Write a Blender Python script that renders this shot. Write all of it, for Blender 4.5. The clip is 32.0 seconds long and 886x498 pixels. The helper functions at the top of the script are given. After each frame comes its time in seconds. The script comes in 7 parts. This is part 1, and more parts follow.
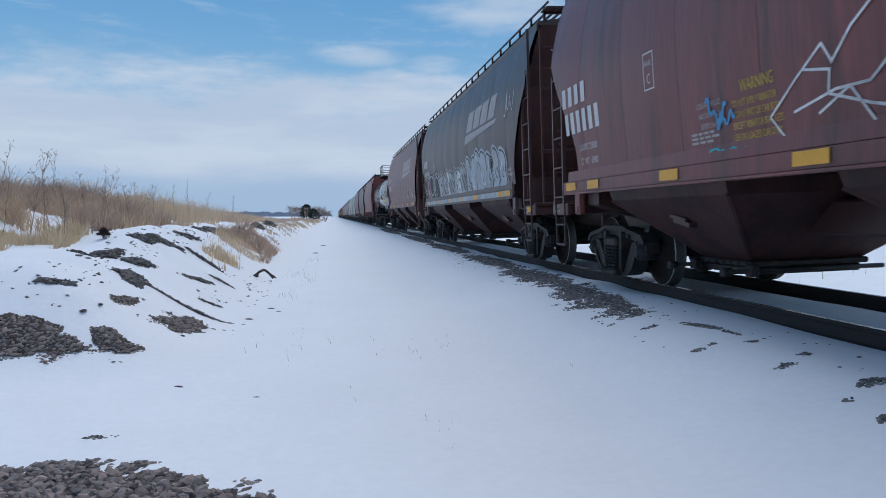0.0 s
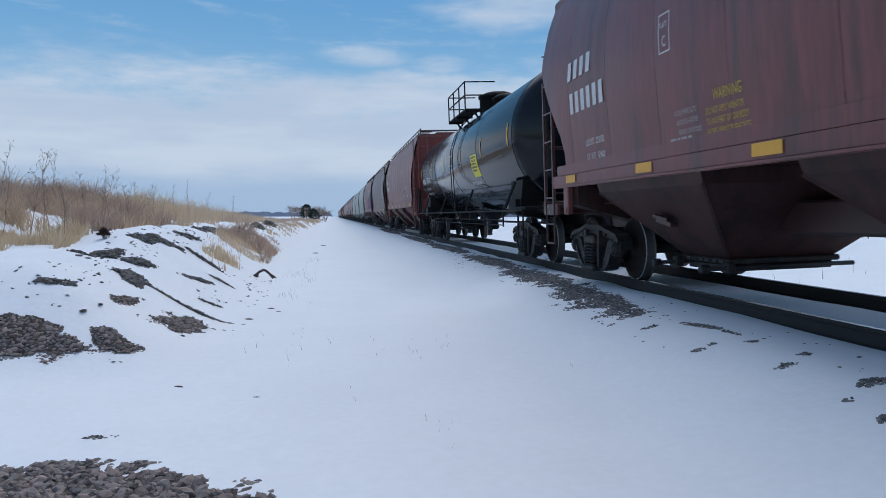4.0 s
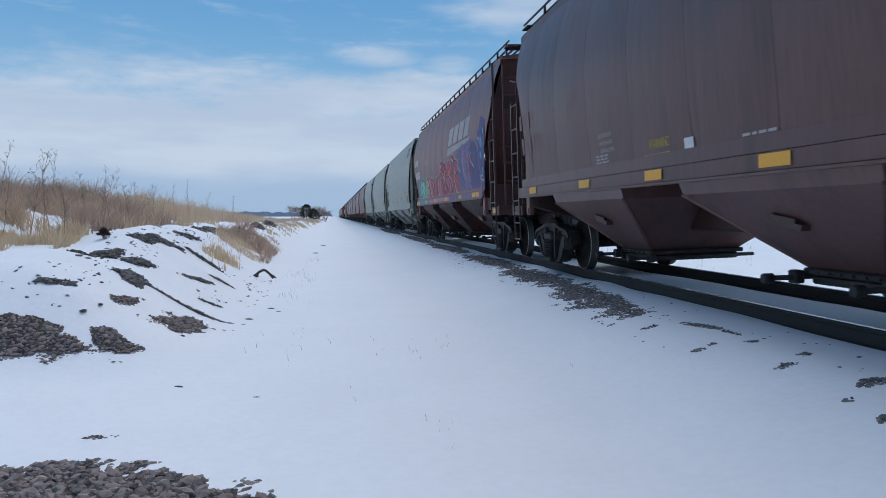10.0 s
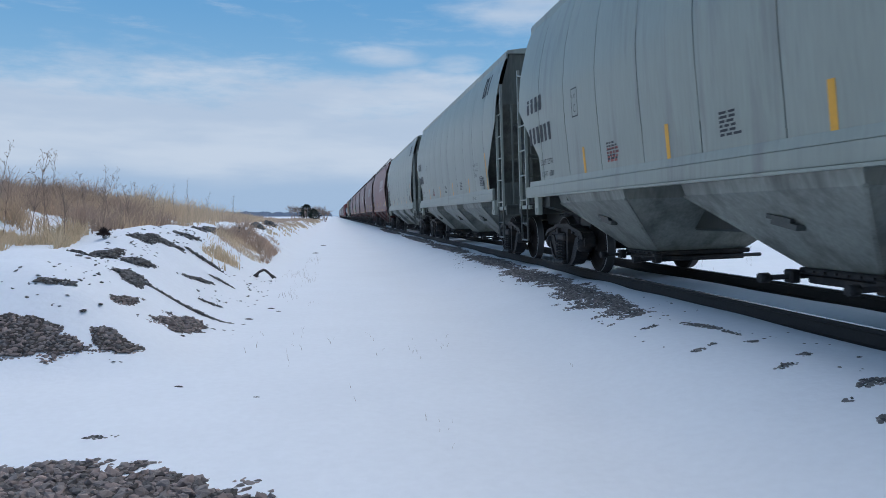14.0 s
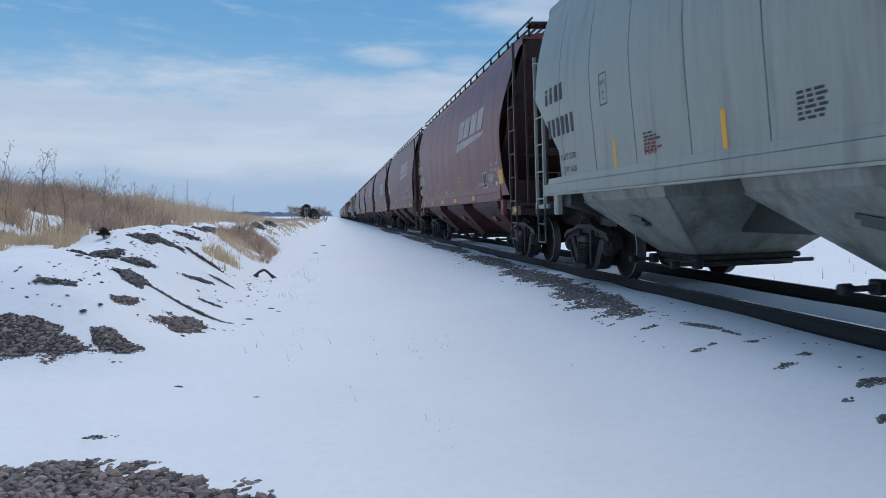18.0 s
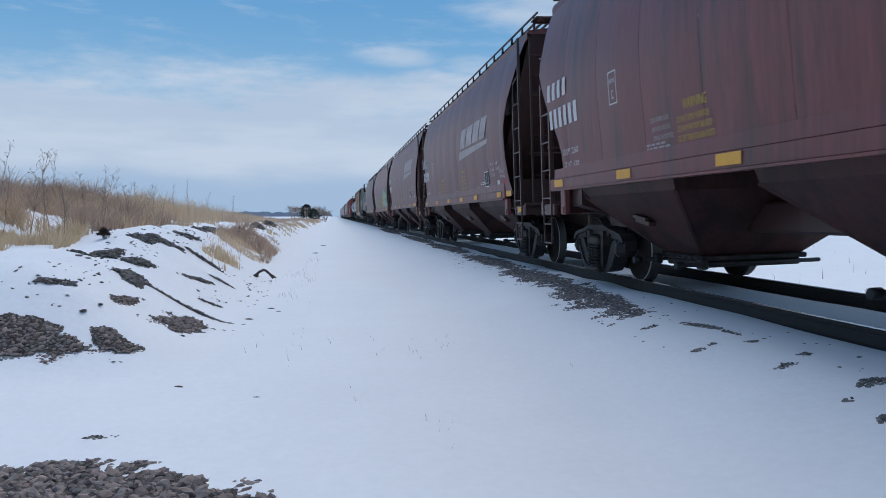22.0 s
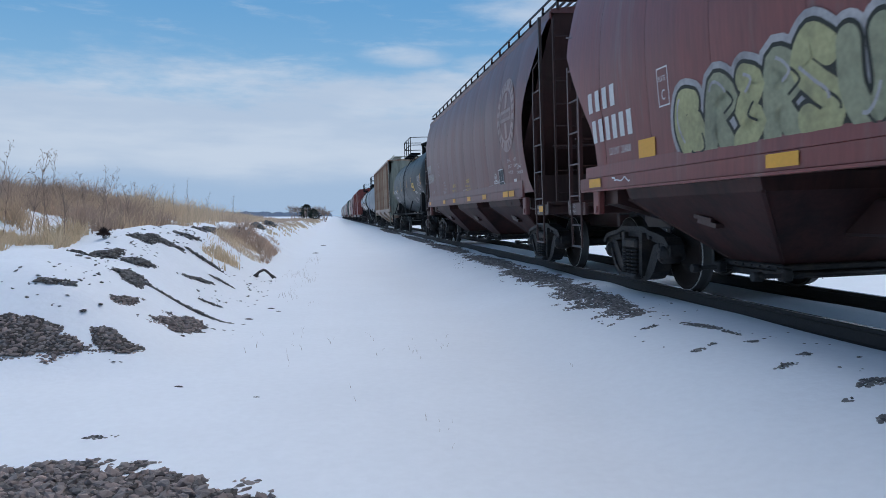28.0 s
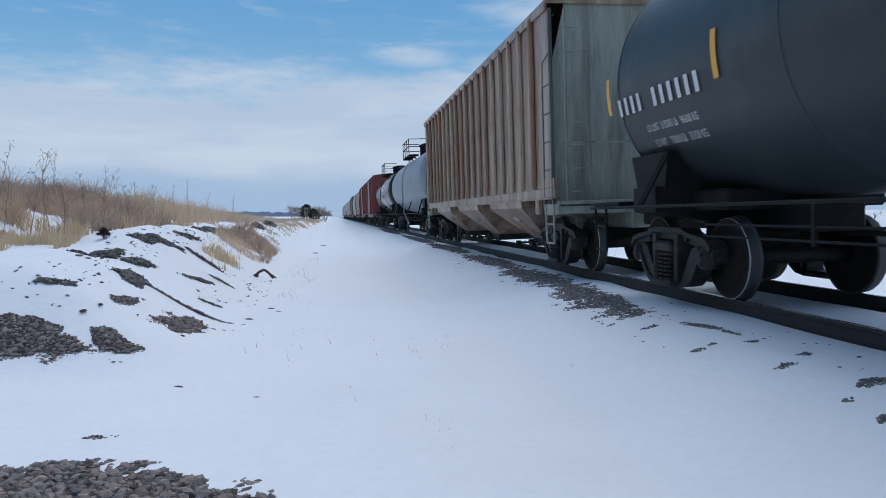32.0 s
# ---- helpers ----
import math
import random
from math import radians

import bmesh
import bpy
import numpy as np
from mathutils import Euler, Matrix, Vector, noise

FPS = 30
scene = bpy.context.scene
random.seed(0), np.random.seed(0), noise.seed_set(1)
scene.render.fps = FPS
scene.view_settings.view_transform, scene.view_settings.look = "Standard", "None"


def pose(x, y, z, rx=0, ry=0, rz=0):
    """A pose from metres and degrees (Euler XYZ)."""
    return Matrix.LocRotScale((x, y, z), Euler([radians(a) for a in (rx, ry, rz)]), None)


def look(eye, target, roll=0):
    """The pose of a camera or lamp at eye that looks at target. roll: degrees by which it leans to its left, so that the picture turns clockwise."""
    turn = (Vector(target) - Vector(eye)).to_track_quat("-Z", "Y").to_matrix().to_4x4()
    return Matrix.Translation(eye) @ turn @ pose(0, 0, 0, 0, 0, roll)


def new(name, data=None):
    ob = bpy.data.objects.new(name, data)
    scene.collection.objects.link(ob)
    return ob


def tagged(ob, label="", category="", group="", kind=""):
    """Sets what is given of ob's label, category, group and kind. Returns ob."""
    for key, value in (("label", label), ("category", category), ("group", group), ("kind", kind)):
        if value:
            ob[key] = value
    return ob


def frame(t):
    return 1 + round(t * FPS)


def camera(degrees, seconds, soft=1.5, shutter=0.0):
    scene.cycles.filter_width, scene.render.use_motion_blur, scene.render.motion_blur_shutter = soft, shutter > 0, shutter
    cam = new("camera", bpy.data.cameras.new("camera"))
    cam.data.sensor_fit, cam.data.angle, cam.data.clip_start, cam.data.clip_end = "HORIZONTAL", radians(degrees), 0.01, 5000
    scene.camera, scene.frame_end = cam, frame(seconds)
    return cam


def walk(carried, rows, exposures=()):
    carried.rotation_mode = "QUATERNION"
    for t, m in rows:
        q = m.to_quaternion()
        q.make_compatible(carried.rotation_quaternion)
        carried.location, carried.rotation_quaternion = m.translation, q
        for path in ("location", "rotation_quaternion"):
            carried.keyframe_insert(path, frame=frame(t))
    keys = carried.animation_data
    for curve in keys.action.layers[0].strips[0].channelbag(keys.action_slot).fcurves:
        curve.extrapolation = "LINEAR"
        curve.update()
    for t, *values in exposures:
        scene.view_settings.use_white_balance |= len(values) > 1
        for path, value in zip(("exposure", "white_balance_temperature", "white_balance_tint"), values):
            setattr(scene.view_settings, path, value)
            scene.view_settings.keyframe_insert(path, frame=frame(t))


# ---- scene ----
cam = camera(61.4, 32.0, soft=0.55, shutter=0.1)
EYE = Vector((0.0, 0.0, 0.93))
YAW, PITCH = radians(8.36), radians(2.53)
AIM = EYE + Vector((math.sin(YAW) * math.cos(PITCH), math.cos(YAW) * math.cos(PITCH), -math.sin(PITCH)))
walk(cam, [(0.0, look(EYE, AIM)), (32.0, look(EYE, AIM))], exposures=[(0.0, 0.12, 6120, 5), (32.0, 0.12, 6120, 5)])

# ---- light: winter sun spread wide by thin cloud, blue sky with thin cloud ----
SUN_AZ, SUN_EL = radians(24), radians(58)          # azimuth from +y towards +x
world = bpy.data.worlds.new("winter_sky")
scene.world = world
world.use_nodes = True
wn = world.node_tree
sky = wn.nodes.new("ShaderNodeTexSky")
sky.sky_type = "NISHITA"
sky.sun_disc = False
sky.sun_elevation = SUN_EL
sky.sun_rotation = SUN_AZ
sky.air_density, sky.dust_density, sky.ozone_density = 1.0, 2.0, 1.0
wn.links.new(sky.outputs[0], wn.nodes["Background"].inputs[0])
wn.nodes["Background"].inputs[1].default_value = 0.15
sun_data = bpy.data.lights.new("sun", "SUN")
sun_data.energy, sun_data.angle, sun_data.color = 0.8, radians(80), (1.0, 0.97, 0.93)
sun = new("sun", sun_data)
sun.matrix_world = look((0, 0, 0), (-math.sin(SUN_AZ) * math.cos(SUN_EL), -math.cos(SUN_AZ) * math.cos(SUN_EL), -math.sin(SUN_EL)))

# ---- materials ----
MATS = {}


def mat(name, color, rough=0.6, metal=0.0, var=0.12, scale=3.0, bump=0.15, fine=60.0, dirt=None, dirt_amount=0.3,
        stretch=(1, 1, 1), objvar=0.0, spec=0.5, island=0.0, color2=None):
    """A painted or natural surface: colour varied at two scales, optional dirt patches, fine relief."""
    if name in MATS:
        return MATS[name]
    m = bpy.data.materials.new(name)
    m.use_nodes = True
    nt = m.node_tree
    n, l = nt.nodes, nt.links
    bsdf = n["Principled BSDF"]
    co = n.new("ShaderNodeTexCoord")
    mp = n.new("ShaderNodeMapping")
    mp.inputs["Scale"].default_value = stretch
    l.new(co.outputs["Object"], mp.inputs[0])
    big = n.new("ShaderNodeTexNoise")
    big.inputs["Scale"].default_value, big.inputs["Detail"].default_value = scale, 5
    l.new(mp.outputs[0], big.inputs["Vector"])
    small = n.new("ShaderNodeTexNoise")
    small.inputs["Scale"].default_value, small.inputs["Detail"].default_value = fine, 3
    l.new(mp.outputs[0], small.inputs["Vector"])
    add = n.new("ShaderNodeMath")
    add.operation = "ADD"
    l.new(big.outputs["Fac"], add.inputs[0])
    l.new(small.outputs["Fac"], add.inputs[1])
    last = add.outputs[0]
    if objvar:
        info = n.new("ShaderNodeObjectInfo")
        k = n.new("ShaderNodeMath")
        k.operation = "MULTIPLY_ADD"
        k.inputs[1].default_value = objvar
        l.new(info.outputs["Random"], k.inputs[0])
        l.new(last, k.inputs[2])
        last = k.outputs[0]
    if island:
        geo = n.new("ShaderNodeNewGeometry")
        k = n.new("ShaderNodeMath")
        k.operation = "MULTIPLY_ADD"
        k.inputs[1].default_value = island
        l.new(geo.outputs["Random Per Island"], k.inputs[0])
        l.new(last, k.inputs[2])
        last = k.outputs[0]
    ramp = n.new("ShaderNodeMapRange")
    ramp.inputs["From Min"].default_value, ramp.inputs["From Max"].default_value = 0.6, 1.4 + objvar + island
    ramp.inputs["To Min"].default_value, ramp.inputs["To Max"].default_value = 1 - var, 1 + var
    l.new(last, ramp.inputs[0])
    base = n.new("ShaderNodeMix")
    base.data_type, base.blend_type = "RGBA", "MULTIPLY"
    base.inputs["Factor"].default_value = 1
    base.inputs[6].default_value = (*color, 1)
    if color2:
        pick = n.new("ShaderNodeMix")
        pick.data_type = "RGBA"
        pick.inputs[6].default_value, pick.inputs[7].default_value = (*color, 1), (*color2, 1)
        src = n.new("ShaderNodeObjectInfo") if objvar else n.new("ShaderNodeNewGeometry")
        spread = n.new("ShaderNodeMath")
        spread.operation = "FRACT"
        many = n.new("ShaderNodeMath")
        many.operation = "MULTIPLY"
        many.inputs[1].default_value = 7.3
        l.new(src.outputs["Random" if objvar else "Random Per Island"], many.inputs[0])
        l.new(many.outputs[0], spread.inputs[0])
        l.new(spread.outputs[0], pick.inputs[0])
        l.new(pick.outputs[2], base.inputs[6])
    l.new(ramp.outputs[0], base.inputs[7])
    col = base.outputs[2]
    if dirt:
        dn = n.new("ShaderNodeTexNoise")
        dn.inputs["Scale"].default_value, dn.inputs["Detail"].default_value, dn.inputs["Roughness"].default_value = scale * 0.7, 8, 0.65
        l.new(mp.outputs[0], dn.inputs["Vector"])
        dr = n.new("ShaderNodeMapRange")
        dr.inputs["From Min"].default_value, dr.inputs["From Max"].default_value = 0.62 - dirt_amount * 0.4, 0.78 - dirt_amount * 0.2
        l.new(dn.outputs["Fac"], dr.inputs[0])
        dm = n.new("ShaderNodeMix")
        dm.data_type = "RGBA"
        dm.inputs[7].default_value = (*dirt, 1)
        l.new(col, dm.inputs[6])
        l.new(dr.outputs[0], dm.inputs[0])
        col = dm.outputs[2]
    l.new(col, bsdf.inputs["Base Color"])
    rr = n.new("ShaderNodeMapRange")
    rr.inputs["To Min"].default_value, rr.inputs["To Max"].default_value = max(rough - 0.1, 0.05), min(rough + 0.1, 1)
    l.new(big.outputs["Fac"], rr.inputs[0])
    l.new(rr.outputs[0], bsdf.inputs["Roughness"])
    bsdf.inputs["Metallic"].default_value = metal
    bsdf.inputs["Specular IOR Level"].default_value = spec
    if bump:
        b = n.new("ShaderNodeBump")
        b.inputs["Strength"].default_value, b.inputs["Distance"].default_value = bump, 0.02
        l.new(add.outputs[0], b.inputs["Height"])
        l.new(b.outputs[0], bsdf.inputs["Normal"])
    MATS[name] = m
    return m


STREAK = (1.0, 1.0, 0.1)      # grime and rain marks run down the sheets


def paint(name, color, dirt=(0.05, 0.035, 0.03), amount=0.25, rough=0.4, var=0.16, spec=0.5):
    return mat(name, color, rough=rough, var=var * 1.7, spec=spec, scale=4.0, bump=0.05, fine=25, dirt=dirt, dirt_amount=amount, stretch=STREAK)


M_SNOW = mat("snow", (0.84, 0.86, 0.89), rough=0.75, var=0.035, scale=0.9, bump=0.25, fine=14, spec=0.2)
M_SOIL = mat("soil_dark", (0.06, 0.05, 0.045), rough=0.95, var=0.4, scale=6, bump=0.5, fine=40)
M_STONE = mat("ballast_stone", (0.16, 0.15, 0.148), color2=(0.27, 0.235, 0.22), rough=0.9, var=0.5, scale=9, bump=0.5, fine=80, objvar=0.8)
M_STONE_RED = mat("ballast_stone_pink", (0.27, 0.155, 0.135), rough=0.9, var=0.3, scale=9, bump=0.5, fine=80, objvar=0.8)
M_RAIL = mat("rail_rust", (0.02, 0.018, 0.018), rough=0.8, metal=0.0, var=0.3, scale=3, bump=0.2, fine=50)
M_RAILTOP = mat("rail_polished", (0.42, 0.42, 0.44), rough=0.25, metal=1.0, var=0.12, scale=4, bump=0.02, fine=90)
M_TIE = mat("tie_timber", (0.05, 0.042, 0.036), rough=0.9, var=0.3, scale=4, bump=0.5, fine=30, stretch=(0.3, 3, 3))
M_STEEL = mat("truck_steel", (0.019, 0.0185, 0.0195), rough=0.55, metal=0.0, spec=0.25, var=0.35, scale=5, bump=0.3, fine=40, dirt=(0.055, 0.043, 0.037), dirt_amount=0.3)
M_WHEEL = mat("wheel_steel", (0.02, 0.017, 0.016), rough=0.7, spec=0.1, var=0.3, scale=5, bump=0.15, fine=40, dirt=(0.02, 0.014, 0.012), dirt_amount=0.3)
def polish_tread(m):
    """The tread and the rim's edge are worn bright by the rail."""
    n, l = m.node_tree.nodes, m.node_tree.links
    bsdf = n["Principled BSDF"]
    co = n.new("ShaderNodeTexCoord")
    flat = n.new("ShaderNodeVectorMath")
    flat.operation = "MULTIPLY"
    flat.inputs[1].default_value = (0, 1, 1)
    l.new(co.outputs["Object"], flat.inputs[0])
    r = n.new("ShaderNodeVectorMath")
    r.operation = "LENGTH"
    l.new(flat.outputs[0], r.inputs[0])
    worn = n.new("ShaderNodeMapRange")
    worn.inputs["From Min"].default_value, worn.inputs["From Max"].default_value = 0.4465, 0.4475
    l.new(r.outputs["Value"], worn.inputs[0])
    mix = n.new("ShaderNodeMix")
    mix.data_type = "RGBA"
    l.new(worn.outputs[0], mix.inputs[0])
    l.new(bsdf.inputs["Base Color"].links[0].from_socket, mix.inputs[6])
    mix.inputs[7].default_value = (0.55, 0.54, 0.53, 1)
    tread = n.new("ShaderNodeMapRange")
    tread.inputs["From Min"].default_value, tread.inputs["From Max"].default_value = -0.0725, -0.0705
    across = n.new("ShaderNodeSeparateXYZ")
    l.new(co.outputs["Object"], across.inputs[0])
    l.new(across.outputs[0], tread.inputs[0])
    both = n.new("ShaderNodeMath")
    both.operation = "MULTIPLY"
    l.new(tread.outputs[0], both.inputs[0])
    l.new(worn.outputs[0], both.inputs[1])
    roll = n.new("ShaderNodeMix")
    roll.data_type = "RGBA"
    l.new(both.outputs[0], roll.inputs[0])
    l.new(mix.outputs[2], roll.inputs[6])
    roll.inputs[7].default_value = (0.11, 0.108, 0.108, 1)
    l.new(roll.outputs[2], bsdf.inputs["Base Color"])
    l.new(worn.outputs[0], bsdf.inputs["Metallic"])


polish_tread(M_WHEEL)
M_YELLOW = mat("reflective_yellow", (0.72, 0.36, 0.035), rough=0.45, var=0.1, scale=3, bump=0.02, fine=30)
M_WHITE = mat("stencil_white", (0.62, 0.61, 0.6), rough=0.6, var=0.12, scale=5, bump=0.02, fine=30)
M_OLDWHITE = mat("faded_white", (0.4, 0.375, 0.37), rough=0.7, var=0.2, scale=3, bump=0.02, fine=30)
M_STENCILY = mat("stencil_yellow", (0.55, 0.38, 0.06), rough=0.6, var=0.1, scale=4, bump=0.02)
M_STENCILK = mat("stencil_black", (0.03, 0.03, 0.035), rough=0.6, var=0.1, scale=4, bump=0.02)


def straw(name, color, var=0.3, scale=0.8):
    """Thin dry blades that let light through."""
    m = mat(name, color, rough=0.8, var=var, scale=scale, bump=0, fine=7, island=1.2)
    n, l = m.node_tree.nodes, m.node_tree.links
    bsdf = n["Principled BSDF"]
    tr = n.new("ShaderNodeBsdfTranslucent")
    l.new(bsdf.inputs["Base Color"].links[0].from_socket, tr.inputs[0])
    mix = n.new("ShaderNodeMixShader")
    mix.inputs[0].default_value = 0.45
    l.new(bsdf.outputs[0], mix.inputs[1])
    l.new(tr.outputs[0], mix.inputs[2])
    l.new(mix.outputs[0], n["Material Output"].inputs[0])
    return m


M_GRASS = straw("dry_grass", (0.62, 0.48, 0.33))
M_WEED = mat("dead_weed", (0.27, 0.205, 0.16), rough=0.85, var=0.3, scale=1.5, bump=0, fine=9)
M_BRUSH = straw("brush_twigs", (0.43, 0.32, 0.25))
M_EVERGREEN = mat("evergreen", (0.035, 0.045, 0.032), rough=0.8, var=0.4, scale=1, bump=0, fine=9)
M_FARWOOD = mat("far_wood", (0.3, 0.33, 0.39), rough=0.95, var=0.15, scale=0.02, bump=0, fine=0.3)

# ---- mesh helpers ----


def box(bm, x0, x1, y0, y1, z0, z1, bevel=0.0):
    vs = [bm.verts.new((x, y, z)) for x in (x0, x1) for y in (y0, y1) for z in (z0, z1)]
    fs = [bm.faces.new([vs[i] for i in f]) for f in ((0, 1, 3, 2), (4, 6, 7, 5), (0, 4, 5, 1), (2, 3, 7, 6), (0, 2, 6, 4), (1, 5, 7, 3))]
    if bevel:
        es = list({e for f in fs for e in f.edges})
        bmesh.ops.bevel(bm, geom=es, offset=bevel, segments=1, affect="EDGES")


def beam(bm, p0, p1, w, h, up=(0, 0, 1)):
    """A square bar from p0 to p1, w wide and h high."""
    p0, p1 = Vector(p0), Vector(p1)
    d = (p1 - p0).normalized()
    side = d.cross(Vector(up))
    side = side.normalized() if side.length > 1e-4 else Vector((1, 0, 0))
    u = side.cross(d).normalized()
    a = [bm.verts.new(p + side * sx * w / 2 + u * sz * h / 2) for p in (p0, p1) for sx, sz in ((-1, -1), (1, -1), (1, 1), (-1, 1))]
    for i in range(4):
        j = (i + 1) % 4
        bm.faces.new((a[i], a[j], a[4 + j], a[4 + i]))
    bm.faces.new(a[3::-1])
    bm.faces.new(a[4:])


def rod(bm, p0, p1, r, n=8, r1=None, caps=True):
    p0, p1 = Vector(p0), Vector(p1)
    r1 = r if r1 is None else r1
    q = (p1 - p0).to_track_quat("Z", "Y")
    a, b = [], []
    for i in range(n):
        c = 2 * math.pi * i / n
        o = q @ Vector((math.cos(c), math.sin(c), 0))
        a.append(bm.verts.new(p0 + o * r))
        b.append(bm.verts.new(p1 + o * r1))
    for i in range(n):
        f = bm.faces.new((a[i], a[(i + 1) % n], b[(i + 1) % n], b[i]))
        f.smooth = n > 6
    if caps:
        bm.faces.new(a[::-1])
        bm.faces.new(b)


def path_rod(bm, pts, r, n=6):
    for a, b in zip(pts, pts[1:]):
        rod(bm, a, b, r, n)


def prism(bm, poly, x0, x1):
    """A plate with outline poly in (y, z) between x0 and x1."""
    a = [bm.verts.new((x0, y, z)) for y, z in poly]
    b = [bm.verts.new((x1, y, z)) for y, z in poly]
    n = len(poly)
    for i in range(n):
        bm.faces.new((a[i], a[(i + 1) % n], b[(i + 1) % n], b[i]))
    bm.faces.new(a[::-1])
    bm.faces.new(b)


def lathe(bm, prof, center, axis_x=1, n=32):
    """Turn (radius, along) pairs about the x axis through center."""
    cx, cy, cz = center
    rings = []
    for r, a in prof:
        rings.append([bm.verts.new((cx + a * axis_x, cy + r * math.cos(2 * math.pi * i / n), cz + r * math.sin(2 * math.pi * i / n))) for i in range(n)])
    for p, q in zip(rings, rings[1:]):
        for i in range(n):
            bm.faces.new((p[i], p[(i + 1) % n], q[(i + 1) % n], q[i])).smooth = True
    bm.faces.new(rings[0])
    bm.faces.new(rings[-1][::-1])


CACHE = {}


def mesh_of(key, build):
    """The mesh that build(bm) makes, made once for each key."""
    if key not in CACHE:
        bm = bmesh.new()
        build(bm)
        bmesh.ops.recalc_face_normals(bm, faces=bm.faces[:])
        me = bpy.data.meshes.new(key.split(":")[0])
        bm.to_mesh(me)
        bm.free()
        me.materials.append(None)
        CACHE[key] = me
    return CACHE[key]


def part(name, mesh, material, parent, label="", m=None):
    """One mesh object under a thing or a part. mesh: a mesh, or a function that fills a bmesh."""
    if callable(mesh):
        mesh = mesh_of(name + ":" + str(len(CACHE)), mesh)
    ob = new(name, mesh)
    if not mesh.materials:
        mesh.materials.append(None)
    ob.material_slots[0].link = "OBJECT"
    ob.material_slots[0].material = material
    ob.parent = parent
    if m is not None:
        ob.matrix_basis = m
    if label:
        tagged(ob, label)
    return ob


def thing(name, m, label, category, group="", kind=""):
    ob = new(name)
    ob.empty_display_size = 0.2
    ob.matrix_basis = m
    return tagged(ob, label, category, group, kind)


def smooth(me):
    me.polygons.foreach_set("use_smooth", np.ones(len(me.polygons), bool))
    return me

# ---- the plan: track along y, the camera beside it ----
TRACK_X = 5.20                 # centre line of the track
CANT = 0.05                    # the far rail lies this much higher
ROLL = -math.degrees(math.atan(CANT / 1.5))
SPEED = 8.95


def snow_height(x, y):
    """Height of the snow; the near rail's head is at 0."""
    def step(a, b, v):
        k = min(max((v - a) / (b - a), 0), 1)
        return k * k * (3 - 2 * k)
    bed = -0.19
    z = -0.55 + (bed + 0.55) * step(1.7, 3.7, x)                       # shoulder up to the track
    z += (-0.75 - bed) * step(6.9, 10.0, x)                             # falls away on the far side
    z += 0.25 * step(30, 120, x)
    z += (2.0 + 0.25 * noise.noise((x * 0.1, y * 0.08, 6))) * step(12.5, 27, x) * step(140, 60, y)      # low bank beyond the track
    z += 0.04 * step(3.9, 4.3, x) * step(4.75, 4.6, x) * (0.85 + 0.3 * noise.noise((y * 0.9, x, 2)))
    if 4.2 < x < 7.4:
        z += CANT * min(max((x - 4.4) / 1.5, 0), 1) * step(7.4, 6.6, x)
        z += 0.075 * step(4.5, 4.7, x) * step(5.95, 5.6, x)           # snow lies higher between the rails
    # spoil bank along the left: foot, crest and field behind
    edge = -1.3 + 0.22 * noise.noise((y * 0.25, 3.1, 0)) - x * 0
    nose = 6.9 + 0.10 * (x + 3.0) + 0.3 * noise.noise((x * 0.5, 1.3, 8))
    d1, d2 = edge - x, (y - nose) * 0.95
    k = 0.5
    h = min(max(0.5 + 0.5 * (d2 - d1) / k, 0), 1)
    inside = d2 + (d1 - d2) * h - k * h * (1 - h)
    top = 0.98 + 0.25 * step(10, 16, y) - 0.25 * step(25, 60, y)
    rise = step(-0.15, 2.3, inside)
    z += top * rise
    z += rise * (0.13 * noise.noise((x * 0.8, y * 0.8, 1.7)) + 0.07 * noise.noise((x * 1.9, y * 1.9, 4)) + 0.03 * noise.noise((x * 4.5, y * 4.5, 2)))
    z += (0.5 * step(-4.2, -6.0, x) * step(10.5, 14, y) * step(42, 22, y) - 0.15 * step(-12, -40, x) * step(8, 14, y))
    z += 0.025 * noise.noise((x * 0.5, y * 0.35, 0)) + 0.010 * noise.noise((x * 1.7, y * 1.1, 5))
    return z


def axis_steps(lo, hi, center, fine, grow):
    out, s, v = [center], fine, center
    while v < hi:
        v += s
        s *= grow
        out.append(v)
    s, v = fine, center
    while v > lo:
        v -= s
        s *= grow
        out.insert(0, v)
    return out


def build_ground():
    xs = axis_steps(-2600, 2600, -0.5, 0.11, 1.032)
    xs = sorted([x for x in xs if not 4.05 < x < 6.25] + [4.05 + 0.055 * k for k in range(41)])
    ys = axis_steps(-60, 4200, 6.5, 0.13, 1.030)
    verts = [(x, y, snow_height(x, y)) for y in ys for x in xs]
    w = len(xs)
    faces = [(j * w + i, j * w + i + 1, (j + 1) * w + i + 1, (j + 1) * w + i) for j in range(len(ys) - 1) for i in range(w - 1)]
    me = bpy.data.meshes.new("ground")
    me.from_pydata(verts, [], faces)
    smooth(me)
    me.materials.append(M_SNOW)
    tagged(new("ground", me), "wind-smoothed white snow over the trackside and fields", "snow ground", kind="structure")


build_ground()


